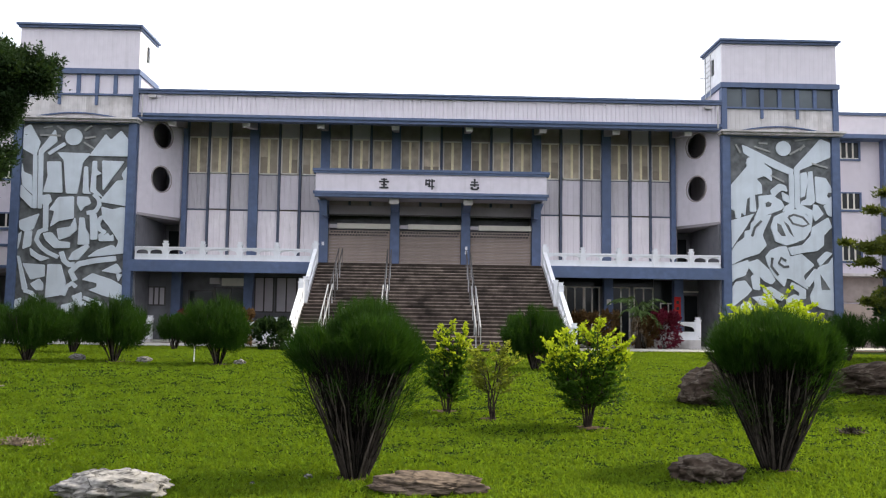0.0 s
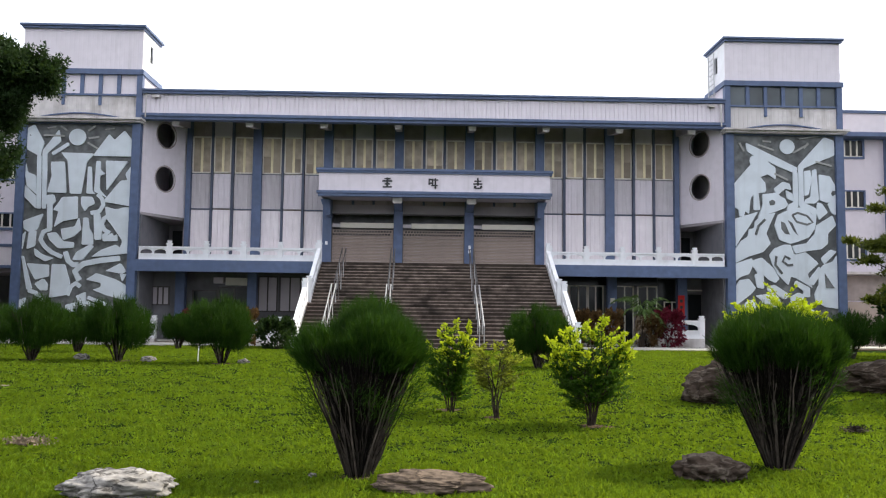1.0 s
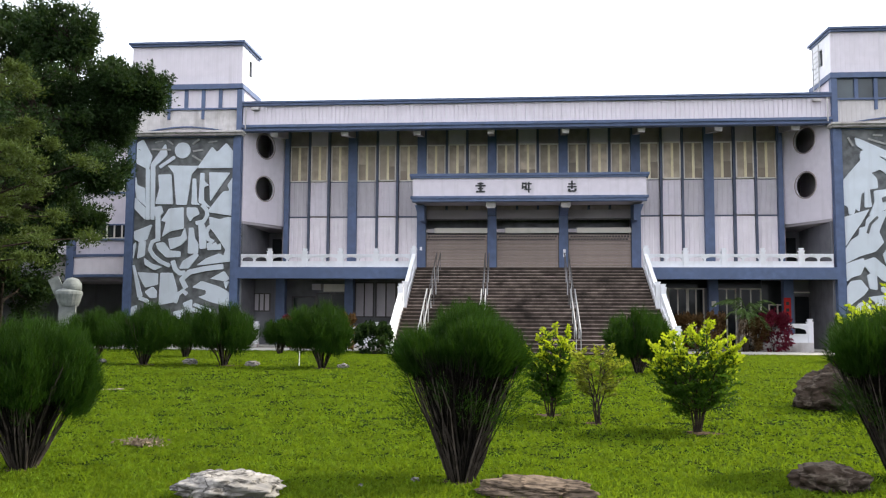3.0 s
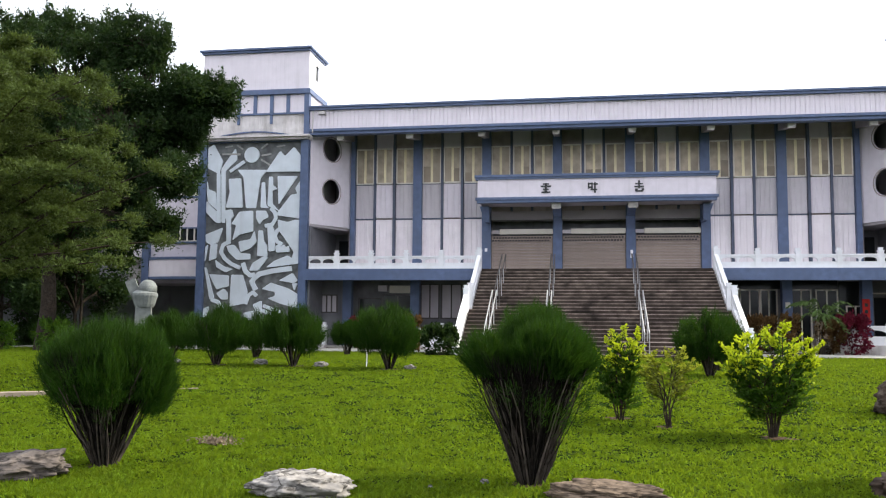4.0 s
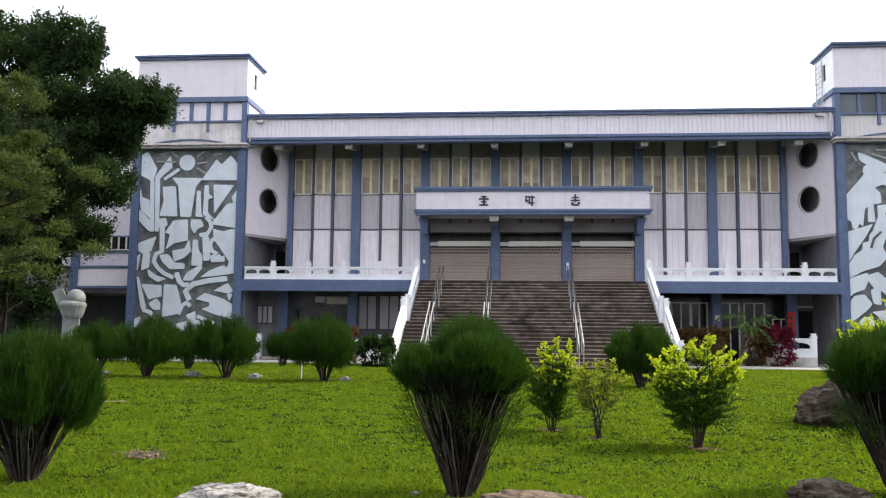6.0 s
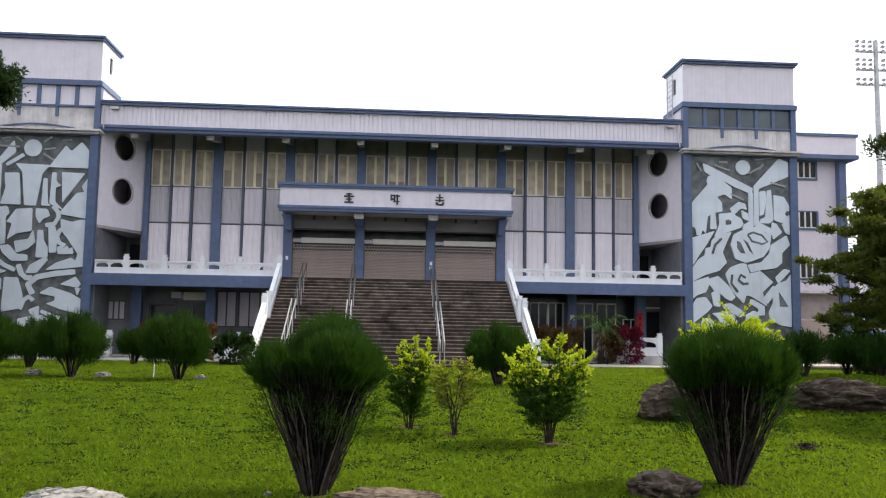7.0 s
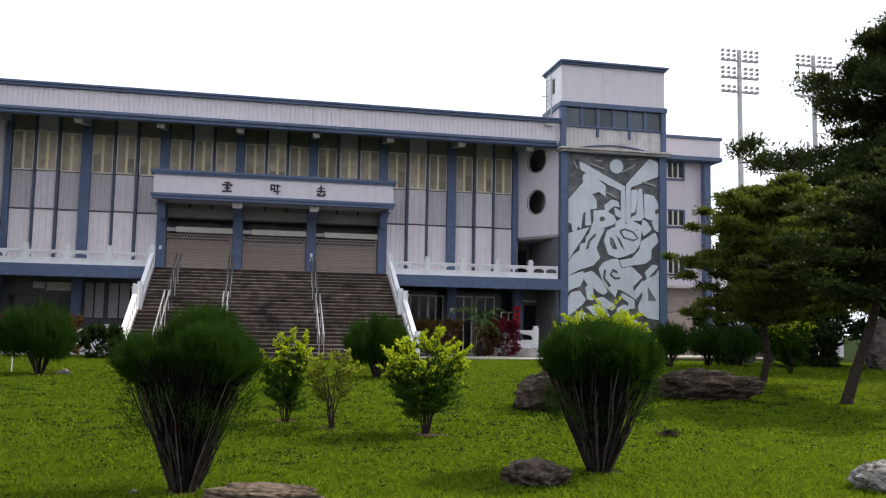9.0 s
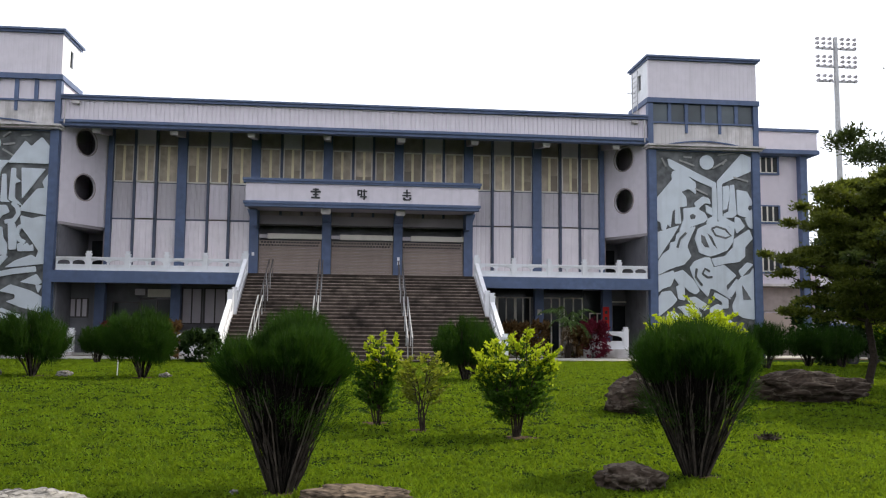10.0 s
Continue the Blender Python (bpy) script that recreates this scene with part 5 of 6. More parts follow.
def broom_bush(x, y, height, width, seed, needles, width_n=0.007, label="", lobe_set=()):
    """A vase-shaped broom bush: a fan of bare stems under a dense brush of whips set with fine needles."""
    rng = np.random.default_rng(seed)
    t = thing("broom_bush", label or "round clipped broom bush with fine dark green needles on bare stems", "bush", x, y, ground_at(x, y), "broom bushes")
    R = width / 2
    near = needles > 40000
    stems_mesh("stem", rng, 120 if near else 34, height * (0.72 if near else 0.8), R * (0.95 if near else 0.72), 0.105 if near else 0.07, (0.0085 if near else 0.011) * height, 0.0038 * height, STEMWOOD, t, 0.12)
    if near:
        # near-black twigs added to fill the vase, its inner shade put in as colour
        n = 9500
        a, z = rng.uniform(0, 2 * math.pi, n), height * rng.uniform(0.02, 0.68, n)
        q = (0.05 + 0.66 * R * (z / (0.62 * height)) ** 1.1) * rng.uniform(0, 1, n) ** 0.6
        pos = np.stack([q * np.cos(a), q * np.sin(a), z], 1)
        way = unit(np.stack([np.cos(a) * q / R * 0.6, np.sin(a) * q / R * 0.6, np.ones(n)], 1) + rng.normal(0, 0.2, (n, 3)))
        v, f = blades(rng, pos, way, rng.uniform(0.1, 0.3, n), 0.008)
        tagged(arrays_object("inner_brush", v, f, SHADETWIG, t), kind="stuff")
    lobes = list(lobe_set)
    for k in range(0 if lobe_set else 11):
        a = 2 * math.pi * k / 8 + rng.uniform(-0.35, 0.35)
        rr = rng.uniform(0.0, 0.25) if k > 7 else rng.uniform(0.48, 0.7)
        mid = (0.56 if k < 8 else 0.64) + rng.uniform(-0.1, 0.06)
        lobes.append((rr * math.cos(a), rr * math.sin(a), mid - 0.32, mid + 0.34, rng.uniform(0.28, 0.44)))
    lobes = np.array(lobes)
    # whips: each runs from the underside of a lobe to its top
    whips = 1500 if near else 420
    weight = lobes[:, 4] ** 1.6
    L = lobes[rng.choice(len(lobes), whips, p=weight / weight.sum())]
    a, q = rng.uniform(0, 2 * math.pi, whips), rng.uniform(0, 1, whips) ** 0.5 * (1 + rng.normal(0, 0.06, whips))
    low, high = L[:, 2] + 0.14 * (L[:, 3] - L[:, 2]) * q ** 2, L[:, 3] - 0.5 * (L[:, 3] - L[:, 2]) * q ** 2.4
    high = high + np.abs(rng.normal(0, 0.022, whips))
    px, py = R * (L[:, 0] + L[:, 4] * q * np.cos(a)), R * (L[:, 1] + L[:, 4] * q * np.sin(a))
    foot = np.stack([px * 0.86, py * 0.86, height * low], 1)
    tip = np.stack([px * 1.03, py * 1.03, height * high], 1) + rng.normal(0, 0.02, (whips, 3)) * height
    k = rng.integers(0, whips, needles)
    u = rng.uniform(0, 1, (needles, 1)) ** 0.8
    pos = foot[k] + (tip[k] - foot[k]) * u + rng.normal(0, 0.011 if near else 0.02, (needles, 3)) * height
    way = unit(unit(tip[k] - foot[k]) + rng.normal(0, 0.33, (needles, 3)))
    length = rng.uniform(0.035, 0.095, needles) * (height if near else height * 1.35)
    v, f = slivers(rng, pos, way, length, width_n)
    arrays_object("foliage", v, f, NEEDLE, t)
    # thin drooping growth on the flanks, hanging together in tufts
    n = needles // (42 if near else 18)
    w = 24
    wa, wz = rng.uniform(0, 2 * math.pi, w), rng.uniform(0.34, 0.62, w) * height
    wq = R * (0.45 + 0.5 * (wz / (0.62 * height)) ** 1.1)
    k = rng.integers(0, w, n)
    a, z = wa[k] + rng.normal(0, 0.13, n), wz[k] + rng.normal(0, 0.055, n) * height
    q = wq[k] + rng.normal(0, 0.06, n)
    pos = np.stack([q * np.cos(a), q * np.sin(a), z], 1)
    way = unit(np.stack([np.cos(a) * 0.7, np.sin(a) * 0.7, rng.uniform(0.2, 1.0, n)], 1) + rng.normal(0, 0.3, (n, 3)))
    v, f = slivers(rng, pos, way, rng.uniform(0.05, 0.13, n), width_n)
    tagged(arrays_object("side_growth", v, f, NEEDLE, t), kind="stuff")
    return t


NEAR = "vase-shaped broom bush with dense green needles on many bare stems"
# lobes of each near bush: across, along, underside, top, radius, as shares of its half width and height
NOTCHED = ((-0.7, -0.25, 0.63, 0.87, 0.32), (-0.5, 0.3, 0.64, 0.88, 0.3), (0.3, -0.3, 0.65, 0.94, 0.5), (0.62, 0.1, 0.6, 0.9, 0.4), (0.15, 0.4, 0.68, 1.02, 0.48), (-0.2, 0.5, 0.7, 0.97, 0.2), (0.45, -0.5, 0.64, 0.87, 0.34))
DOMED = ((0.0, 0.1, 0.62, 0.97, 0.55), (-0.6, -0.2, 0.6, 0.9, 0.4), (0.58, -0.15, 0.6, 0.9, 0.4), (0.05, -0.55, 0.62, 0.91, 0.42), (-0.3, 0.5, 0.56, 0.93, 0.4), (0.4, 0.5, 0.56, 0.95, 0.36), (0.85, 0.1, 0.5, 0.78, 0.18))
SHAGGY = ((-0.55, -0.15, 0.4, 0.9, 0.42), (0.05, -0.35, 0.38, 0.98, 0.42), (0.52, 0.0, 0.42, 0.95, 0.44), (0.76, 0.2, 0.32, 0.74, 0.24), (-0.78, 0.15, 0.38, 0.76, 0.24), (-0.1, 0.45, 0.45, 0.98, 0.46), (0.3, -0.6, 0.4, 0.84, 0.3))
BUSHES = [(-0.58, 8.15, 1.53, 1.19, 3, 90000, NEAR, NOTCHED), (3.67, 8.75, 1.6, 1.3, 5, 90000, NEAR, DOMED), (-4.95, 8.25, 1.45, 1.34, 7, 90000, NEAR, SHAGGY)]
FAR_BUSHES = [(-9.75, 21.6, 1.5, 1.95), (-7.66, 21.75, 1.55, 1.9), (-4.93, 21.25, 1.62, 1.8), (-1.37, 22.6, 1.72, 2.1), (2.78, 20.3, 1.5, 1.65), (-12.4, 24.2, 1.45, 1.65),
              (-9.2, 32.5, 1.35, 1.3), (-10.8, 27.0, 1.5, 1.7), (16.9, 30.0, 1.55, 1.8), (17.0, 28.0, 1.5, 1.5), (10.4, 27.0, 1.55, 2.0), (14.0, 27.5, 1.6, 1.6), (-25.0, 36.9, 1.35, 2.1), (-21.5, 36.0, 1.3, 1.7)]
for x, y, h, w, seed, n, lab, lobes_ in BUSHES:
    broom_bush(x, y, h, w, seed, n, 0.0065, lab, lobes_)
for i, (x, y, h, w) in enumerate(FAR_BUSHES):
    broom_bush(x, y, h, w, 20 + i, 30000 if y < 26 else 14000, 0.0115 if y < 26 else 0.017)


def leafy_shrub(x, y, height, width, seed, young, old, name="golden_shrub", label="", young_mat=None, old_mat=None, leaf=0.07, stems=14, floor_=0.3, category="shrub"):
    """A leafy shrub: several stems, older leaves inside and low, young bright leaves outside and on top."""
    rng = np.random.default_rng(seed)
    t = thing(name, label, category, x, y, ground_at(x, y))
    R = width / 2
    stems_mesh("stem", rng, stems, height * 0.8, R * 0.7, 0.09, 0.014, 0.006, BARK, t, 0.2)
    tips = []
    n_tip = 46
    for _ in range(n_tip):
        a, q = rng.uniform(0, 2 * math.pi), math.sqrt(rng.uniform(0, 1))
        z = height * (floor_ + (1.0 - floor_) * rng.uniform(0, 1) ** 0.75)
        rr = R * q * (0.45 + 0.55 * math.sin(math.pi * min(1, (z / height - floor_ * 0.6) / (1.12 - floor_ * 0.6))))
        tips.append((rr * math.cos(a), rr * math.sin(a), z, a, q))
    tips = np.array(tips)
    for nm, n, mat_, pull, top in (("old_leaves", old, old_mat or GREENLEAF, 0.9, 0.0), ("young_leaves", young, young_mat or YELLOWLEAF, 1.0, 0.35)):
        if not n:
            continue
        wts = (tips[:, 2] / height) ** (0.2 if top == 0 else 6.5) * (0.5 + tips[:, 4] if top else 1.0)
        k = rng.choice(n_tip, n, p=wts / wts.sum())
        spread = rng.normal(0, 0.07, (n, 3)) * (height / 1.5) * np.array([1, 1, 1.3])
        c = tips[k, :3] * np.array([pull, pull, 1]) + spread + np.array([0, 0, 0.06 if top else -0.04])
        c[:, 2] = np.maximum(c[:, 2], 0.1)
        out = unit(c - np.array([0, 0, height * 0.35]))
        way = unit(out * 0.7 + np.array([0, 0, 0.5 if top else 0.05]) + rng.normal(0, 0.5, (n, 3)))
        v, f = blades(rng, c, way, rng.uniform(0.7, 1.3, n) * leaf, rng.uniform(0.45, 0.65, n) * leaf)
        arrays_object(nm, v, f, mat_, t)
    return t


def spray_shrub(x, y, height, width, seed, stems, shoots, per_shoot, label, gold=0.5, leaf=0.055, bare=0.3, lean=0.5, old_mat=None, young_mat=None):
    """A garden shrub of forked stems; leafy shoots spread in flat sprays, old leaves within, young ones on the ends."""
    rng = np.random.default_rng(seed)
    t = thing("golden_shrub", label, "shrub", x, y, ground_at(x, y))
    R = width / 2
    old, young = [], []
    for k in range(stems):
        a = 2 * math.pi * (k + rng.uniform(-0.3, 0.3)) / stems
        q = math.sqrt(rng.uniform(0.02, 1))
        top = Vector((R * 0.75 * q * math.cos(a), R * 0.75 * q * math.sin(a), height * (1.0 - 0.3 * q * q) * rng.uniform(0.82, 1.0)))
        path = [Vector((0.04 * q * math.cos(a), 0.04 * q * math.sin(a), -0.04))]
        for f in (0.25, 0.5, 0.75, 1.0):
            g = f ** 1.35 * 0.6 + f * 0.4
            path.append(Vector((top.x * g, top.y * g, top.z * f)) + Vector(rng.normal(0, 0.025, 3)))
        bm = bmesh.new()
        tube(bm, path, [0.012, 0.011, 0.009, 0.007, 0.004], 6)
        part("stem", bm, BARK, t)
        bm = bmesh.new()
        for j in range(shoots):
            f = bare + (1 - bare) * ((j + rng.uniform(0, 1)) / shoots) ** 0.85
            i = min(3, int(f * 4))
            root = path[i].lerp(path[i + 1], f * 4 - i)
            b = a + rng.normal(0, 1.1)
            room = max(0.12, 1 - 0.55 * f)
            way = Vector((math.cos(b), math.sin(b), lean * rng.uniform(0.2, 1.5) + 0.9 * max(0, f - 0.75)))
            length = width * rng.uniform(0.16, 0.36) * (0.5 + room * 0.6)
            way.normalize()
            tip = root + way * length
            tip.z = max(tip.z, 0.12)
            tube(bm, [root, root.lerp(tip, 0.5) + Vector((0, 0, 0.012)), tip], [0.005, 0.004, 0.0025], 4)
            m = max(6, int(per_shoot * rng.uniform(0.6, 1.4)))
            u = rng.uniform(0.15, 1.06, m) ** 0.8
            flat = Vector((-way.y, way.x, 0)).normalized()
            sg = rng.choice((-1.0, 1.0), m)
            at_ = np.array(root) + np.outer(u, np.array(tip - root)) + rng.normal(0, 0.012, (m, 3))
            d = unit(np.outer(sg, np.array(flat)) * 0.8 + np.array(way) * 0.75 + np.array([0, 0, 0.25]) + rng.normal(0, 0.28, (m, 3)))
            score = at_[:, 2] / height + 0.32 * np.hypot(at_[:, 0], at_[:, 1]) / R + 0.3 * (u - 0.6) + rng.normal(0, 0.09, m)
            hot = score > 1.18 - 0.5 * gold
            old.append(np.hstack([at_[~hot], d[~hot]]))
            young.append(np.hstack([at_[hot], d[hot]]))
        tagged(part("twig_work", bm, BARK, t), kind="stuff")
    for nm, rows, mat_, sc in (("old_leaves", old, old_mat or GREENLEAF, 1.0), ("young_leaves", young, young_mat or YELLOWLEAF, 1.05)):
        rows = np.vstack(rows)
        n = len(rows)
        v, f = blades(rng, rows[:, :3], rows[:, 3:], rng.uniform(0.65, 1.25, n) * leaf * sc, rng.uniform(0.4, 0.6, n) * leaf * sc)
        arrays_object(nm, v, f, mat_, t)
    return t


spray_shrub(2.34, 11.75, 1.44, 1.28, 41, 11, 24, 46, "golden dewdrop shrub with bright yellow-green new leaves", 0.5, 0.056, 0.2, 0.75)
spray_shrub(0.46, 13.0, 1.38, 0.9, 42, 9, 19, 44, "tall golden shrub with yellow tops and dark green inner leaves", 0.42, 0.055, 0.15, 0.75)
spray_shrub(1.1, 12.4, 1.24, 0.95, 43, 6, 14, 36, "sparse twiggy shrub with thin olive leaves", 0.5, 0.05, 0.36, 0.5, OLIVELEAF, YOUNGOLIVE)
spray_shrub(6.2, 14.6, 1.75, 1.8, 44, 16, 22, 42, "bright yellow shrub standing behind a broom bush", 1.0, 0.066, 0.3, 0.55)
for x, y, h, w, seed in ((20.4, 28.6, 2.3, 3.4, 47), (19.0, 31.5, 2.6, 4.0, 48), (24.5, 28.5, 2.2, 3.6, 49), (23.0, 33.0, 2.8, 4.4, 50)):
    leafy_shrub(x, y, h, w, seed, 0, 5200, name="dark_shrub", label="dense dark green shrub in the shade under the conifers", old_mat=DARKLEAF, leaf=0.2, floor_=0.06)
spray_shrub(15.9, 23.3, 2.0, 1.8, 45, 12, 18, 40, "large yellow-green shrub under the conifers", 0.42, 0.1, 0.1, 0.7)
leafy_shrub(-20.5, 30.5, 1.1, 1.6, 46, 500, 2200, name="clipped_shrub", label="low clipped dark green shrub by the path", leaf=0.1, floor_=0.1, young_mat=GREENLEAF)
leafy_shrub(-23.5, 31.5, 1.0, 1.4, 47, 300, 1800, name="clipped_shrub", label="low clipped dark green shrub by the path", leaf=0.1, floor_=0.1, young_mat=GREENLEAF)


def bed_plants():
    """Planting at the foot of the hall."""
    for x, y, h, w, m, lab, nm, seed in (
            (13.1, 44.9, 1.75, 2.0, REDLEAF, "crimson cordyline clump by the white balustrade", "crimson_shrub", 60),
            (9.4, 44.9, 1.75, 3.2, BRONZELEAF, "bronze-leaved croton hedge before the hall", "bronze_shrub", 61),
            (12.0, 45.0, 1.5, 1.4, BRONZELEAF, "bronze-leaved croton before the hall", "bronze_shrub", 62),
            (-11.9, 44.9, 1.5, 1.4, REDLEAF, "reddish shrub in the shade of the terrace", "crimson_shrub", 63),
            (-8.2, 39.0, 1.5, 2.0, BRONZELEAF, "dark bronze shrub beside the stairs", "bronze_shrub", 64),
            (-6.0, 36.0, 1.1, 2.2, DARKLEAF, "dark low shrub beside the stairs", "dark_shrub", 65),
            (-10.3, 45.0, 1.9, 2.0, DARKLEAF, "dark leafy shrub under the terrace", "dark_shrub", 66),
            (3.3, 23.0, 1.1, 1.6, TWIG, "bare brown twiggy shrub", "bare_shrub", 67)):
        leafy_shrub(x, y, h, w, seed, 1500 if m is not TWIG else 900, 1800 if m is not TWIG else 0, name=nm, label=lab, young_mat=m, old_mat=m, leaf=0.17 if m is not TWIG else 0.07, floor_=0.06, stems=12 if m is not TWIG else 60)
    rng = np.random.default_rng(70)
    p = thing("palm", "small shaggy palm with arching leaves and dead skirt", "palm", 11.6, 44.75, 0)
    bm = bmesh.new()
    tube(bm, [(0, 0, -0.05), (0.03, 0, 0.9), (0, 0.02, 1.9)], [0.17, 0.14, 0.1], 8)
    part("trunk", bm, BARK, p)
    for name, m, n, up in (("frond", PALMLEAF, 12, 1), ("dead_frond", TWIG, 10, -1)):
        for k in range(n):
            a = 2 * math.pi * k / n + rng.uniform(-0.2, 0.2)
            L = rng.uniform(0.9, 1.45) if up > 0 else rng.uniform(1.0, 1.5)
            ts = np.linspace(0, 1, 14)
            if up > 0:
                line = np.stack([np.cos(a) * L * ts, np.sin(a) * L * ts, 1.9 + L * (rng.uniform(0.7, 1.9) * ts - 1.25 * ts ** 2)], 1)
            else:
                line = np.stack([np.cos(a) * 0.35 * ts ** 0.5, np.sin(a) * 0.35 * ts ** 0.5, 1.85 - L * ts], 1)
            side = np.array([-np.sin(a), np.cos(a), 0])
            roots = np.repeat(line, 2, 0)
            sg = np.tile([1, -1], len(line))[:, None]
            way = unit(side * sg * 0.5 + np.array([np.cos(a), np.sin(a), -0.75]) * 0.6)
            v, f = blades(rng, roots, way, 0.4 if up > 0 else 0.2, 0.075 if up > 0 else 0.06)
            arrays_object(name, v, f, m, p)


bed_plants()


def rock(name, x, y, sx, sy, sz, mat_, label, seed, turn=0.0, sink=0.12, category="rock"):
    rng = np.random.default_rng(seed)
    bm = bmesh.new()
    bmesh.ops.create_icosphere(bm, subdivisions=5, radius=1)
    cuts = [(Vector(unit(rng.normal(size=(1, 3)))[0]), rng.uniform(0.66, 0.92)) for _ in range(6)]
    off = Vector(rng.uniform(-50, 50, 3))
    for v in bm.verts:
        p = v.co.copy()
        for nrm, dist in cuts:
            d = p.dot(nrm) - dist
            if d > 0:
                p -= nrm * d * 0.7
        ledge = (p.z * 3.2 + 0.7 * noise.noise(p * 1.3 + off)) % 1.0
        p.xy *= 1 + 0.035 * (0.5 - ledge)
        p *= 1 + 0.24 * noise.noise(p * 1.7 + off) + 0.2 * noise.noise(p * 3.6 + off) + 0.1 * noise.noise(p * 9 + off) + 0.045 * noise.noise(p * 20 + off)
        v.co = Vector((p.x * sx / 2, p.y * sy / 2, (p.z + 0.75) * sz / 1.6))
    ob = part(name, bm, mat_, None, smooth=True)
    ob.matrix_basis = pose(x, y, ground_at(x, y) - sink * sz, 0, 0, turn)
    return tagged(ob, label, category)


rock("garden_rock", -2.47, 7.15, 0.84, 0.56, 0.225, ROCK_PALE, "pale marbled boulder half sunk in the grass", 1, 10)
rock("garden_rock", 0.12, 7.45, 0.92, 0.5, 0.18, ROCK_BROWN, "flat brown layered rock lying in the grass", 2, -8)
rock("garden_rock", 2.75, 8.1, 0.64, 0.46, 0.25, ROCK_DARK, "flat dark rock with pale veins in the grass", 3, 5)
rock("garden_rock", -5.35, 7.5, 0.85, 0.6, 0.26, ROCK_GREY, "grey-brown weathered rock beside a bush", 4, 20)
rock("garden_boulder", 8.85, 15.7, 2.3, 1.0, 0.56, ROCK_DARK, "long dark boulder lying on the lawn", 5, -4)
rock("garden_boulder", 4.98, 14.3, 1.25, 0.9, 0.66, ROCK_DARK, "dark angular boulder behind the bush", 6, 30)
rock("garden_rock", 6.05, 7.4, 0.55, 0.45, 0.28, ROCK_PALE, "small pale rock at the lawn's edge", 8, 0)
rock("garden_boulder", 22.6, 27.2, 1.9, 1.5, 1.9, ROCK_GREY, "tall grey standing stone under the trees", 9, 0)
rock("stone", -1.0, 8.05, 0.08, 0.06, 0.045, ROCK_PALE, "small white pebble at the foot of the bush", 10)
rock("stone", -1.45, 7.75, 0.06, 0.04, 0.03, ROCK_PALE, "small white pebble in the grass", 11)
for i, (x, y, s) in enumerate(((-6.85, 21.6, 0.36), (-4.4, 21.3, 0.3), (-8.65, 22.0, 0.4), (-11.1, 22.0, 0.3))):
    rock("stone", x, y, s, s * 0.8, s * 0.42, ROCK_PALE, "whitish field stone at the foot of a bush", 30 + i)


def twig_pile(x, y, seed, label, n, reach, leafy):
    rng = np.random.default_rng(seed)
    t = thing("twig_pile", label, "twigs", x, y, ground_at(x, y))
    for k in range(n):
        a = rng.uniform(0, 2 * math.pi)
        q = Vector((rng.normal(0, reach * 0.3), rng.normal(0, reach * 0.2), 0.02))
        d = Vector((math.cos(a), math.sin(a) * 0.6, rng.uniform(0.1, 0.5)))
        bm = bmesh.new()
        tube(bm, [q, q + d * reach * 0.4, q + d * reach * 0.7 + Vector((0, 0, -0.03))], [0.006, 0.004, 0.002], 4)
        part("twig", bm, TWIG, t)
    m = 260
    pos = rng.normal(0, 1, (m, 3)) * np.array([reach * 0.4, reach * 0.25, 0.02]) + np.array([0, 0, 0.05])
    v, f = blades(rng, pos, unit(rng.normal(0, 1, (m, 3))), 0.05, 0.02)
    tagged(arrays_object("dry_leaf_litter", v, f, leafy, t), kind="stuff")


twig_pile(-4.4, 9.7, 91, "small heap of dry brown cut twigs on the lawn", 14, 0.3, TWIG)
twig_pile(5.66, 11.1, 92, "dark tuft of broken twigs in the grass", 8, 0.22, BARK)


def stake(x, y):
    """A short white marker stake with a pointed foot and a flat cap."""
    t = thing("marker_stake", "short thin white stake standing in the lawn", "stake", x, y, ground_at(x, y))
    bm = bmesh.new()
    tube(bm, [(0, 0, -0.12), (0, 0, -0.02), (0.01, 0, 0.36)], [0.004, 0.017, 0.016], 6)
    part("post", bm, WHITE, t)
    bm = bmesh.new()
    tube(bm, [(0.01, 0, 0.36), (0.01, 0, 0.385)], [0.022, 0.02], 8)
    part("cap", bm, WHITE, t)


stake(-5.72, 22.0)


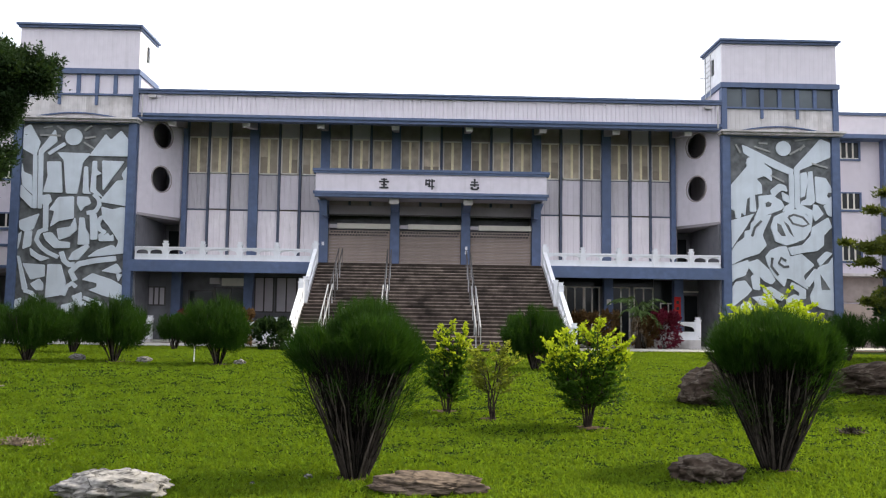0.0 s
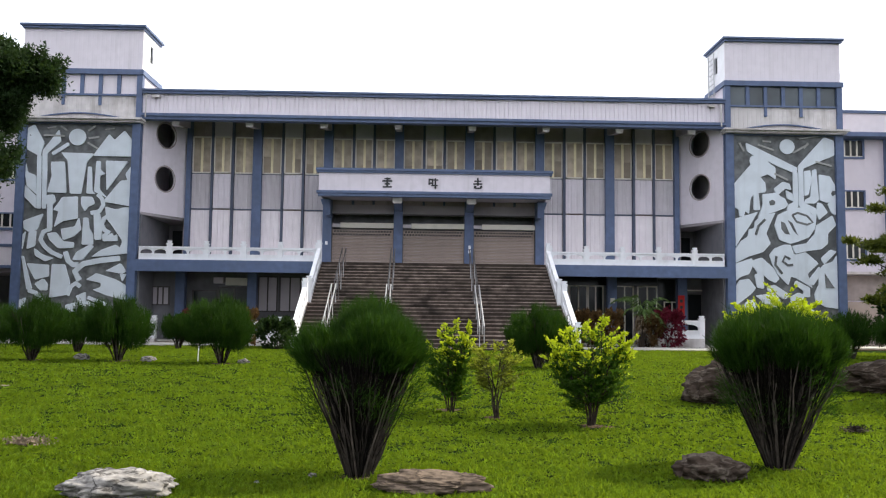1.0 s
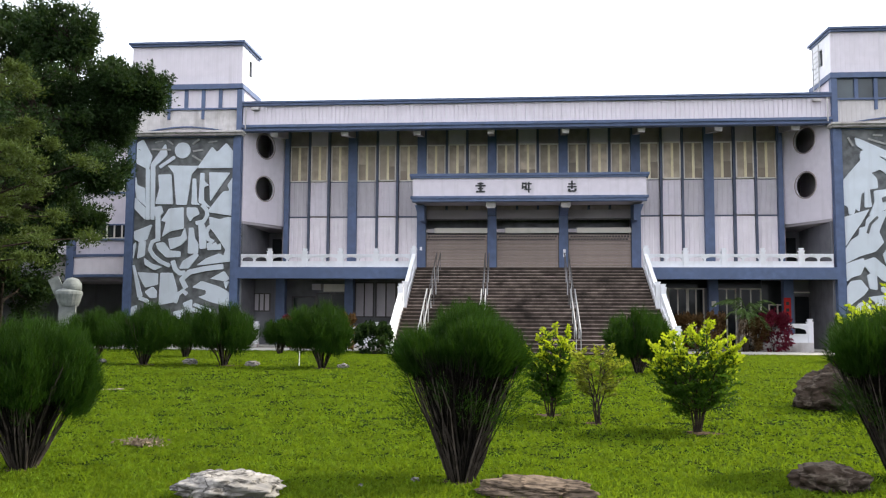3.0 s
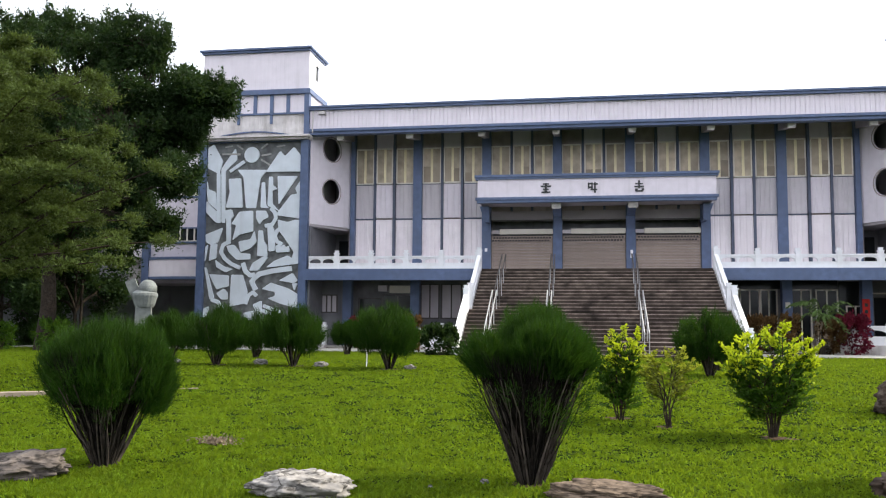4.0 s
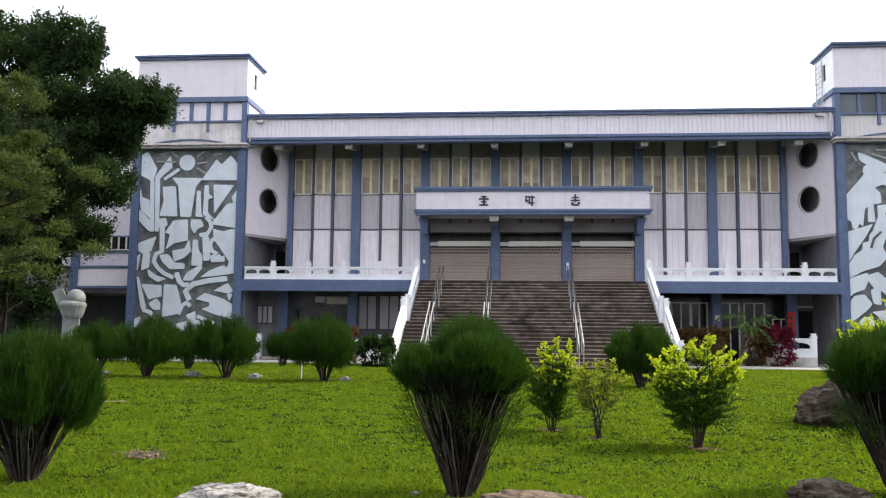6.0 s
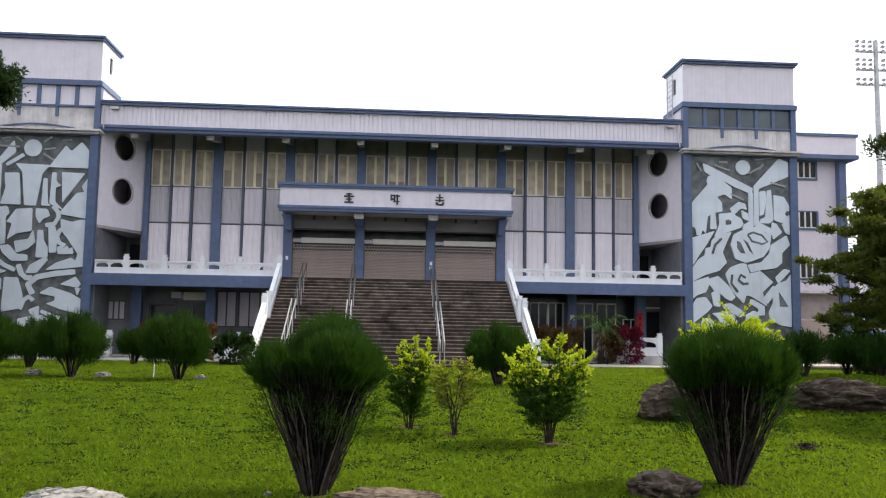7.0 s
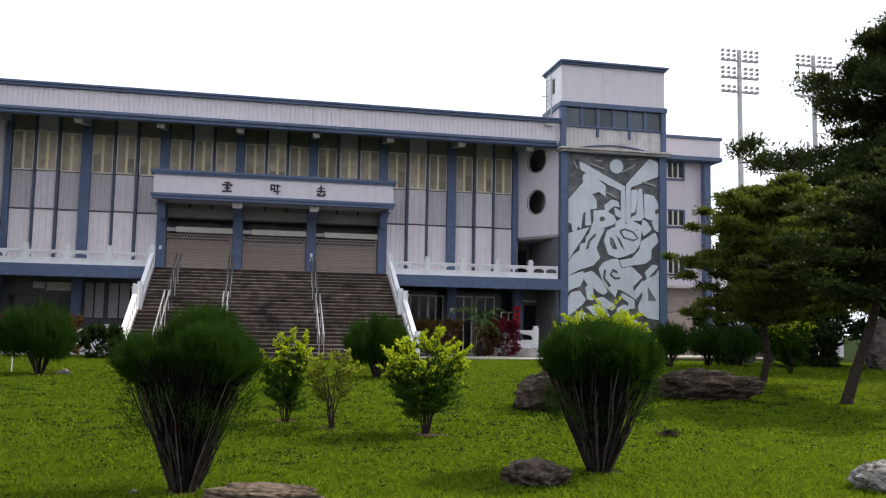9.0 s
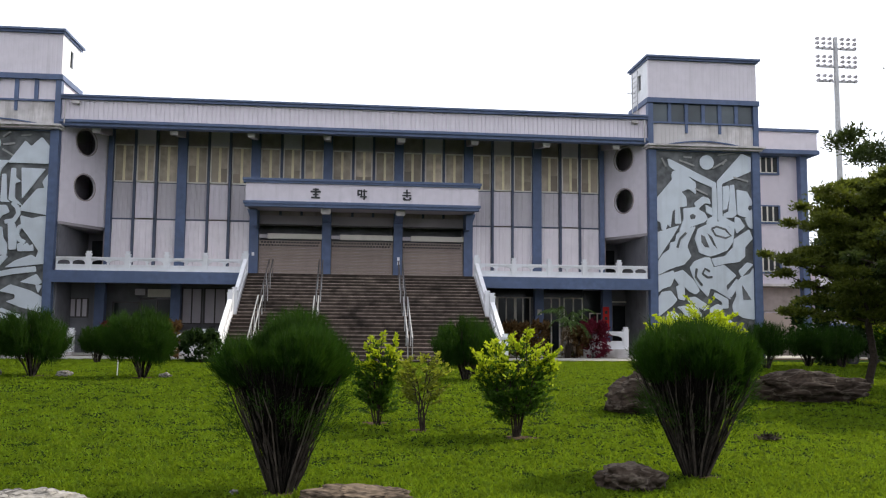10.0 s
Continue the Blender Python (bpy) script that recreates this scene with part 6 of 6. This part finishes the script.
def parked_car(x, y, turn):
    """A small dark car seen far off between the shrubs."""
    car = thing("parked_car", "small dark grey car parked behind the garden shrubs", "car", x, y, ground_at(x, y))
    car.matrix_basis = pose(x, y, ground_at(x, y), 0, 0, turn)
    side = [(-1.95, 0.35), (1.95, 0.35), (2.0, 0.7), (1.75, 0.88), (0.95, 0.95), (0.45, 1.42), (-1.1, 1.45), (-1.75, 0.98), (-2.0, 0.85)]
    bm = bmesh.new()
    prism(bm, side, -0.82, 0.82)
    bmesh.ops.bevel(bm, geom=bm.edges[:], offset=0.05, segments=2, affect="EDGES")
    part("body", bm, DARKMETAL, car)
    for y0 in (-0.835, 0.825):
        for pts in ([(0.82, 0.97), (0.4, 1.36), (-0.25, 1.38), (-0.25, 0.97)], [(-0.33, 0.97), (-0.33, 1.38), (-1.05, 1.38), (-1.5, 0.99)]):
            bm = bmesh.new()
            prism(bm, pts, y0, y0 + 0.01)
            part("side_window", bm, GREYGLASS, car)
    for wx in (-1.25, 1.25):
        for wy in (-0.84, 0.66):
            bm = bmesh.new()
            tube(bm, [(wx, wy, 0.31), (wx, wy + 0.18, 0.31)], [0.31, 0.31], 20)
            w = part("wheel", bm, LETTER, car)
            bm = bmesh.new()
            tube(bm, [(wx, wy - 0.01, 0.31), (wx, wy + 0.19, 0.31)], [0.19, 0.19], 16)
            part("rim", bm, DARKMETAL, w)
    for wy in (-0.6, 0.6):
        bm = bmesh.new()
        box(bm, -2.02, -1.96, wy - 0.16, wy + 0.16, 0.66, 0.8)
        part("headlight", bm, CREAM, car)


parked_car(24.4, 38.4, 8)


def statue():
    """Abstract pale stone sculpture: faceted foot, drum with a ball on it, tilted block beside the ball."""
    bm = bmesh.new()

    def solid(make, m):
        n0 = len(bm.verts)
        make()
        bm.verts.ensure_lookup_table()
        for v in bm.verts[n0:]:
            v.co = m @ v.co
    solid(lambda: prism(bm, [(-0.3, -0.26), (0.26, -0.3), (0.3, 0.26), (-0.26, 0.3)], 0.0, 1.55, "z"), pose(0.05, 0, 0, 0, 0, 32))
    solid(lambda: prism(bm, [(-0.29, -0.2), (0.2, -0.28), (0.27, 0.2), (-0.2, 0.26)], 1.54, 1.95, "z"), pose(0.05, 0, 0, 0, 0, 32))
    rings = [(1.8, 0.3), (1.92, 0.35), (2.08, 0.39), (2.2, 0.43), (2.28, 0.42), (2.33, 0.36), (2.37, 0.3)]
    tube_at = [(0.06, 0, z) for z, _ in rings]
    solid(lambda: tube(bm, tube_at, [r for _, r in rings], 20), pose(0, 0, 0))
    solid(lambda: bmesh.ops.create_icosphere(bm, subdivisions=3, radius=0.31), pose(0.16, 0, 2.44))
    solid(lambda: prism(bm, [(-0.17, -0.2), (0.17, -0.22), (0.2, 0.18), (-0.16, 0.2)], -0.46, 0.46, "z"), pose(-0.31, 0, 2.3, 0, -24, 30))
    ob = part("sculpture", bm, STATUE, None, smooth=False)
    ob.location = (-14.88, 27.0, ground_at(-14.88, 27) - 0.2)
    tagged(ob, "abstract pale grey stone sculpture on a block foot", "sculpture")


statue()


def branch(bm, rng, start, way, length, r, depth, ends, droop=0.0, fork=3, spread=0.7):
    pts, p, w = [start], Vector(start), Vector(way).normalized()
    for k in range(4):
        w = (w + Vector(rng.normal(0, 0.14, 3)) + Vector((0, 0, -droop))).normalized()
        p = p + w * length / 4
        pts.append(p.copy())
    tube(bm, pts, [r * (1 - 0.13 * k) for k in range(5)], 7 if depth > 1 else 5)
    if depth == 0:
        ends.append((pts[-1], w))
        ends.append((pts[2], w))
        return
    for k in range(fork):
        q = pts[2 + k % 3] if k else pts[-1]
        side = Vector(rng.normal(0, 1, 3))
        side = (side - w * side.dot(w)).normalized()
        branch(bm, rng, q, w + side * spread * rng.uniform(0.6, 1.3), length * rng.uniform(0.6, 0.8), r * 0.55, depth - 1, ends, droop, fork, spread)


def clump_leaves(rng, ends, n, size, flat, leaf, width, up=0.3):
    c = np.array([tuple(e[0]) for e in ends])
    k = rng.integers(0, len(c), n)
    s = size * rng.uniform(0.5, 1.3, len(c))[k][:, None]
    d = rng.normal(0, 0.5, (n, 3)) * s * np.array([1, 1, flat])
    pos = c[k] + d
    way = unit(unit(d + 1e-6) * 0.6 + np.array([0, 0, up]) + rng.normal(0, 0.5, (n, 3)))
    return slivers(rng, pos, way, rng.uniform(0.6, 1.4, n) * leaf, rng.uniform(0.7, 1.3, n) * width)


def broad_tree(x, y, height, spread, radius, seed, label, n, leaf_mat):
    rng = np.random.default_rng(seed)
    t = thing("broadleaf_tree", label, "tree", x, y, ground_at(x, y))
    bm, ends = bmesh.new(), []
    tube(bm, [(0, 0, -0.1), (0.1, 0.05, height * 0.18), (0, 0.1, height * 0.36)], [0.36, 0.27, 0.22], 9)
    for k in range(7):
        a = 2 * math.pi * k / 7 + rng.uniform(-0.3, 0.3)
        up = rng.uniform(0.45, 1.5) if k < 6 else 3
        branch(bm, rng, Vector((0, 0.1, height * rng.uniform(0.27, 0.36))), Vector((math.cos(a) * spread, math.sin(a) * spread, up)), height * 0.36, 0.13, 3, ends, 0.0, 3, 0.75)
    far = sorted(math.hypot(e[0].x, e[0].y) for e in ends)[int(len(ends) * 0.96)]
    sxy, sz = radius / (far + 0.4), height / (max(e[0].z for e in ends) + 0.3)
    bmesh.ops.scale(bm, vec=(sxy, sxy, sz), verts=bm.verts)
    ends = [(Vector((e[0].x * sxy, e[0].y * sxy, e[0].z * sz)), e[1]) for e in ends]
    for p in [v.co for v in bm.verts] + [e[0] for e in ends]:
        p.xy *= 0.5 + 0.62 * min(1, max(0, p.z / height)) ** 0.8
    part("trunk", bm, BARK, t)
    v, f = clump_leaves(rng, ends, n, 0.64, 0.75, 0.17, 0.12)
    arrays_object("crown", v, f, leaf_mat, t)
    return t


def lobed_tree(x, y, lobes, seed, label, n, leaf_mat, fork=3.4, leaf=0.12, width=0.075):
    """A broadleaf tree whose limbs carry the given crown lobes (centre and radius), ragged with upright shoots."""
    rng = np.random.default_rng(seed)
    t = thing("broadleaf_tree", label, "tree", x, y, ground_at(x, y))
    bm = bmesh.new()
    tube(bm, [(0, 0, -0.1), (0.15, 0.05, fork * 0.5), (0.05, 0.1, fork)], [0.38, 0.3, 0.25], 9)
    centres = []
    for cx_, cy_, cz_, r in lobes:
        c = Vector((cx_, cy_, cz_))
        start = Vector((0.05, 0.1, fork * rng.uniform(0.75, 1.0)))
        bend = start.lerp(c, 0.5) + Vector((0, 0, 0.12 * (c - start).length)) + Vector(rng.normal(0, 0.2, 3))
        tube(bm, [start, start.lerp(bend, 0.5) + Vector(rng.normal(0, 0.1, 3)), bend, bend.lerp(c, 0.6), c], [0.15, 0.12, 0.09, 0.06, 0.035], 6)
        for _ in range(int(16 + 26 * r)):
            d = Vector(rng.normal(0, 1, 3)).normalized()
            d.z = d.z * 0.85 + 0.15
            tip = c + d * r * rng.uniform(0.55, 1.0)
            tube(bm, [c, c.lerp(tip, 0.5) + Vector(rng.normal(0, 0.08, 3)), tip], [0.028, 0.018, 0.008], 4)
            size = rng.uniform(0.2, 0.42)
            centres.append((*tip, size, size * 0.8))
            if rng.random() < 0.45:
                # a shoot that stands out of the crown
                up = (d * 0.7 + Vector((0, 0, 0.75))).normalized()
                end = tip + up * rng.uniform(0.3, 0.75)
                tube(bm, [tip, end], [0.01, 0.004], 4)
                for g in (0.35, 0.7, 1.0):
                    q = tip.lerp(end, g)
                    centres.append((*q, 0.22 - 0.1 * g, 0.22 - 0.06 * g))
    part("trunk", bm, BARK, t)
    c = np.array(centres)
    weight = c[:, 3] ** 1.7
    k = rng.choice(len(c), n, p=weight / weight.sum())
    d = rng.normal(0, 0.55, (n, 3)) * np.stack([c[k, 3], c[k, 3], c[k, 4]], 1)
    way = unit(unit(d + 1e-6) * 0.6 + np.array([0, 0, 0.3]) + rng.normal(0, 0.5, (n, 3)))
    v, f = slivers(rng, c[k, :3] + d, way, rng.uniform(0.6, 1.4, n) * leaf, rng.uniform(0.7, 1.3, n) * width)
    arrays_object("crown", v, f, leaf_mat, t)
    return t


def conifer(x, y, height, reach, seed, label, n, leaf_mat, tiers=13, low=0.14, lean=0.0, tilt=0.25, leaf=0.16, wide=0.05, flat=0.35, name="conifer", r0=0.2, tuft=0.42, taper=0.7):
    """Layered conifer: trunk, whorls of spreading boughs with flat sprays of needles."""
    rng = np.random.default_rng(seed)
    t = thing(name, label, "tree", x, y, ground_at(x, y))
    bm, ends = bmesh.new(), []
    top = Vector((lean, 0, height))
    mid = Vector((lean * 0.3 + 0.1, 0, height * 0.4))
    kink = Vector(rng.normal(0, 0.5 * r0, 3))
    tube(bm, [(0, 0, -0.1), (0.02, 0, 0.12), tuple(mid * 0.35 + kink), tuple(mid * 0.7 - kink), tuple(mid), tuple(mid.lerp(top, 0.5)), tuple(top)], [r0 * 1.35, r0 * 1.05, r0 * 0.95, r0 * 0.85, r0 * 0.7, r0 * 0.4, 0.03], 9)
    part("trunk", bm, BARK, t)
    for k in range(tiers):
        f = low + (0.97 - low) * k / (tiers - 1)
        z = height * f
        base = (mid * (f / 0.4)) if f < 0.4 else mid + (top - mid) * ((f - 0.4) / 0.6)
        m = 5 if f < 0.75 else 4
        for j in range(m):
            a = 2 * math.pi * (j / m) + k * 1.9 + rng.uniform(-0.3, 0.3)
            L = reach * (1 - f) ** taper * rng.uniform(0.7, 1.14) + 0.25
            pts = [base]
            w = Vector((math.cos(a), math.sin(a), tilt + rng.uniform(-0.2, 0.3)))
            bm = bmesh.new()
            for q in range(1, 5):
                pts.append(pts[0] + w * L * q / 4 + Vector((0, 0, -0.10 * L * (q / 4) ** 2 + rng.normal(0, 0.04))))
            tube(bm, pts, [0.05 * (1 - 0.2 * q) * (0.5 + L / reach * 0.5) for q in range(5)], 5)
            part("bough", bm, BARK, t)
            for q in range(1, 5):
                for side in (-1, 0, 1):
                    off = Vector((-math.sin(a), math.cos(a), 0)) * side * L * 0.22 * (1.2 - q / 5)
                    ends.append((pts[q] + off, w))
    v, f = clump_leaves(rng, ends, n, tuft * reach / 3, flat, leaf, wide, 0.35)
    arrays_object("crown", v, f, leaf_mat, t)
    return t


# crown lobes of the large tree: across, along, height and radius in metres from its foot
BIG_CROWN = ((-1.6, -0.8, 12.0, 1.5), (-1.0, 1.1, 13.2, 1.0), (1.0, 0.9, 12.5, 1.5), (3.9, -0.5, 12.1, 1.2), (4.0, 0.1, 10.3, 1.8), (5.9, 0.0, 10.2, 0.95), (6.9, 0.6, 10.0, 0.75), (5.7, 0.2, 9.0, 0.8),
             (4.6, 0.9, 8.6, 1.4), (5.6, -0.9, 6.6, 0.95), (3.5, -1.1, 8.6, 2.3), (3.4, 1.1, 5.1, 1.3), (0.3, 0.0, 10.6, 2.4), (-2.7, 0.9, 10.5, 2.3), (2.5, -1.2, 5.7, 2.5), (-1.0, 0.0, 5.5, 2.8), (-6.1, 0.7, 10.6, 1.9), (-4.7, -0.6, 8.8, 2.6))
lobed_tree(-21.3, 31.0, BIG_CROWN, 80, "large dark broadleaf tree with ragged spreading crown", 240000, DARKLEAF)
broad_tree(-29.0, 36.0, 15.4, 1.3, 6.5, 81, "dark broadleaf tree standing behind the lawn", 56000, DARKLEAF)
broad_tree(-23.9, 37.6, 13.4, 1.3, 4.1, 89, "dark broadleaf tree standing close behind another", 56000, DARKLEAF)
# Next two are filler trees, added to darken the deep shade by the wing
broad_tree(-31.5, 42.0, 8.0, 1.6, 5.0, 87, "low dark filler tree added to deepen the shade by the wing", 36000, DARKLEAF)
broad_tree(-39.0, 43.0, 8.0, 1.6, 6.5, 88, "low dark filler tree added to deepen the shade by the wing", 36000, DARKLEAF)
broad_tree(-35.0, 37.0, 12.0, 1.4, 6.5, 82, "dark broadleaf tree standing behind the lawn", 30000, DARKLEAF)
# Another added filler tree, for the dark shade below the big crown
broad_tree(-24.6, 38.2, 7.4, 1.2, 2.9, 95, "low dark filler tree added to deepen the shade by the wing", 20000, DARKLEAF)
conifer(-13.9, 17.5, 7.5, 4.5, 83, "soft grey-green conifer with long rising boughs", 190000, PINELEAF, tiers=16, low=0.28, tilt=0.3, leaf=0.085, wide=0.034, flat=0.6, tuft=0.16, taper=0.45)
conifer(11.34, 14.8, 4.9, 2.6, 84, "dark layered conifer with leaning trunk and a low bough", 85000, RIGHTLEAF, tiers=9, low=0.42, lean=2.1, tilt=0.22, leaf=0.085, wide=0.045, flat=0.5, r0=0.11, tuft=0.21, taper=0.4)
conifer(12.0, 18.7, 4.8, 2.5, 85, "wide layered conifer with olive green sprays", 90000, OLIVECONIFER, tiers=11, low=0.3, lean=0.35, tilt=0.3, leaf=0.09, wide=0.05, flat=0.45, r0=0.09, tuft=0.24, taper=0.4)
conifer(26.9, 30.0, 15.2, 10.0, 86, "tall dense dark conifer behind the lawn", 270000, RIGHTLEAF, tiers=23, low=0.12, tilt=0.26, leaf=0.19, wide=0.09, flat=0.6, tuft=0.18, taper=0.8)


BARE = [(-0.58, 8.1, 0.42), (3.72, 8.7, 0.36), (-4.97, 8.2, 0.36), (2.37, 11.7, 0.5), (0.42, 13.15, 0.4), (1.05, 12.45, 0.35), (-4.4, 9.7, 0.22), (-7.66, 21.7, 0.9), (-4.93, 21.2, 0.8), (-9.75, 21.6, 0.9)]


def bare_patches():
    for x, y, r in BARE:
        r *= 0.62
        rng = np.random.default_rng(int(abs(x * 100)))
        bm = bmesh.new()
        n = 26
        wob = [1 + 0.25 * math.sin(3 * k * 2 * math.pi / n + x) + rng.uniform(-0.15, 0.15) for k in range(n)]
        rim = []
        mid = bm.verts.new((x, y, ground_at(x, y) + 0.012))
        for k in range(n):
            a = 2 * math.pi * k / n
            px, py = x + r * wob[k] * math.cos(a), y + r * wob[k] * math.sin(a) * 0.8
            rim.append(bm.verts.new((px, py, ground_at(px, py) - 0.004)))
        for k in range(n):
            bm.faces.new((mid, rim[k], rim[(k + 1) % n]))
        tagged(part("bare_earth", bm, EARTH), "worn patch of bare brown earth at a bush's foot", "earth", kind="structure")


bare_patches()


def grass():
    """Short lawn grass in tufts, densest where the camera stands."""
    rng = np.random.default_rng(5)
    tufts, each = 38000, 21
    ty = 6.7 + 35.0 * rng.uniform(0, 1, tufts) ** 2.1
    tx = rng.uniform(-1, 1, tufts) * (0.8 + ty * 0.86)
    n = tufts * each
    wide = np.repeat((0.028 + 0.008 * (ty - 6)) * rng.uniform(0.6, 1.5, tufts), each)
    x, y = np.repeat(tx, each) + rng.normal(0, 1, n) * wide, np.repeat(ty, each) + rng.normal(0, 1, n) * wide
    tall = np.repeat(rng.uniform(0.65, 1.35, tufts), each)
    keep = (y > 6.6) & (y < 40.9)
    for bx, by, br in BARE:
        keep &= ((x - bx) ** 2 + ((y - by) / 0.8) ** 2 > (br * rng.uniform(0.3, 0.7, n)) ** 2)
    x, y, tall = x[keep], y[keep], tall[keep]
    n = len(x)
    root = np.stack([x, y, rise(x, y) - 0.005], 1)
    way = unit(np.stack([rng.normal(0, 0.55, n), rng.normal(0, 0.55, n), np.full(n, 0.45)], 1))
    far = 1 + 0.075 * (y - 5)
    v, f = slivers(rng, root, way, rng.uniform(0.03, 0.062, n) * tall * (0.85 + 0.15 * far), rng.uniform(0.012, 0.023, n) * far)
    ob = arrays_object("grass", v, f, GRASSBLADE)
    tagged(ob, "short bright green lawn grass with broad blades", "grass", kind="stuff")


grass()
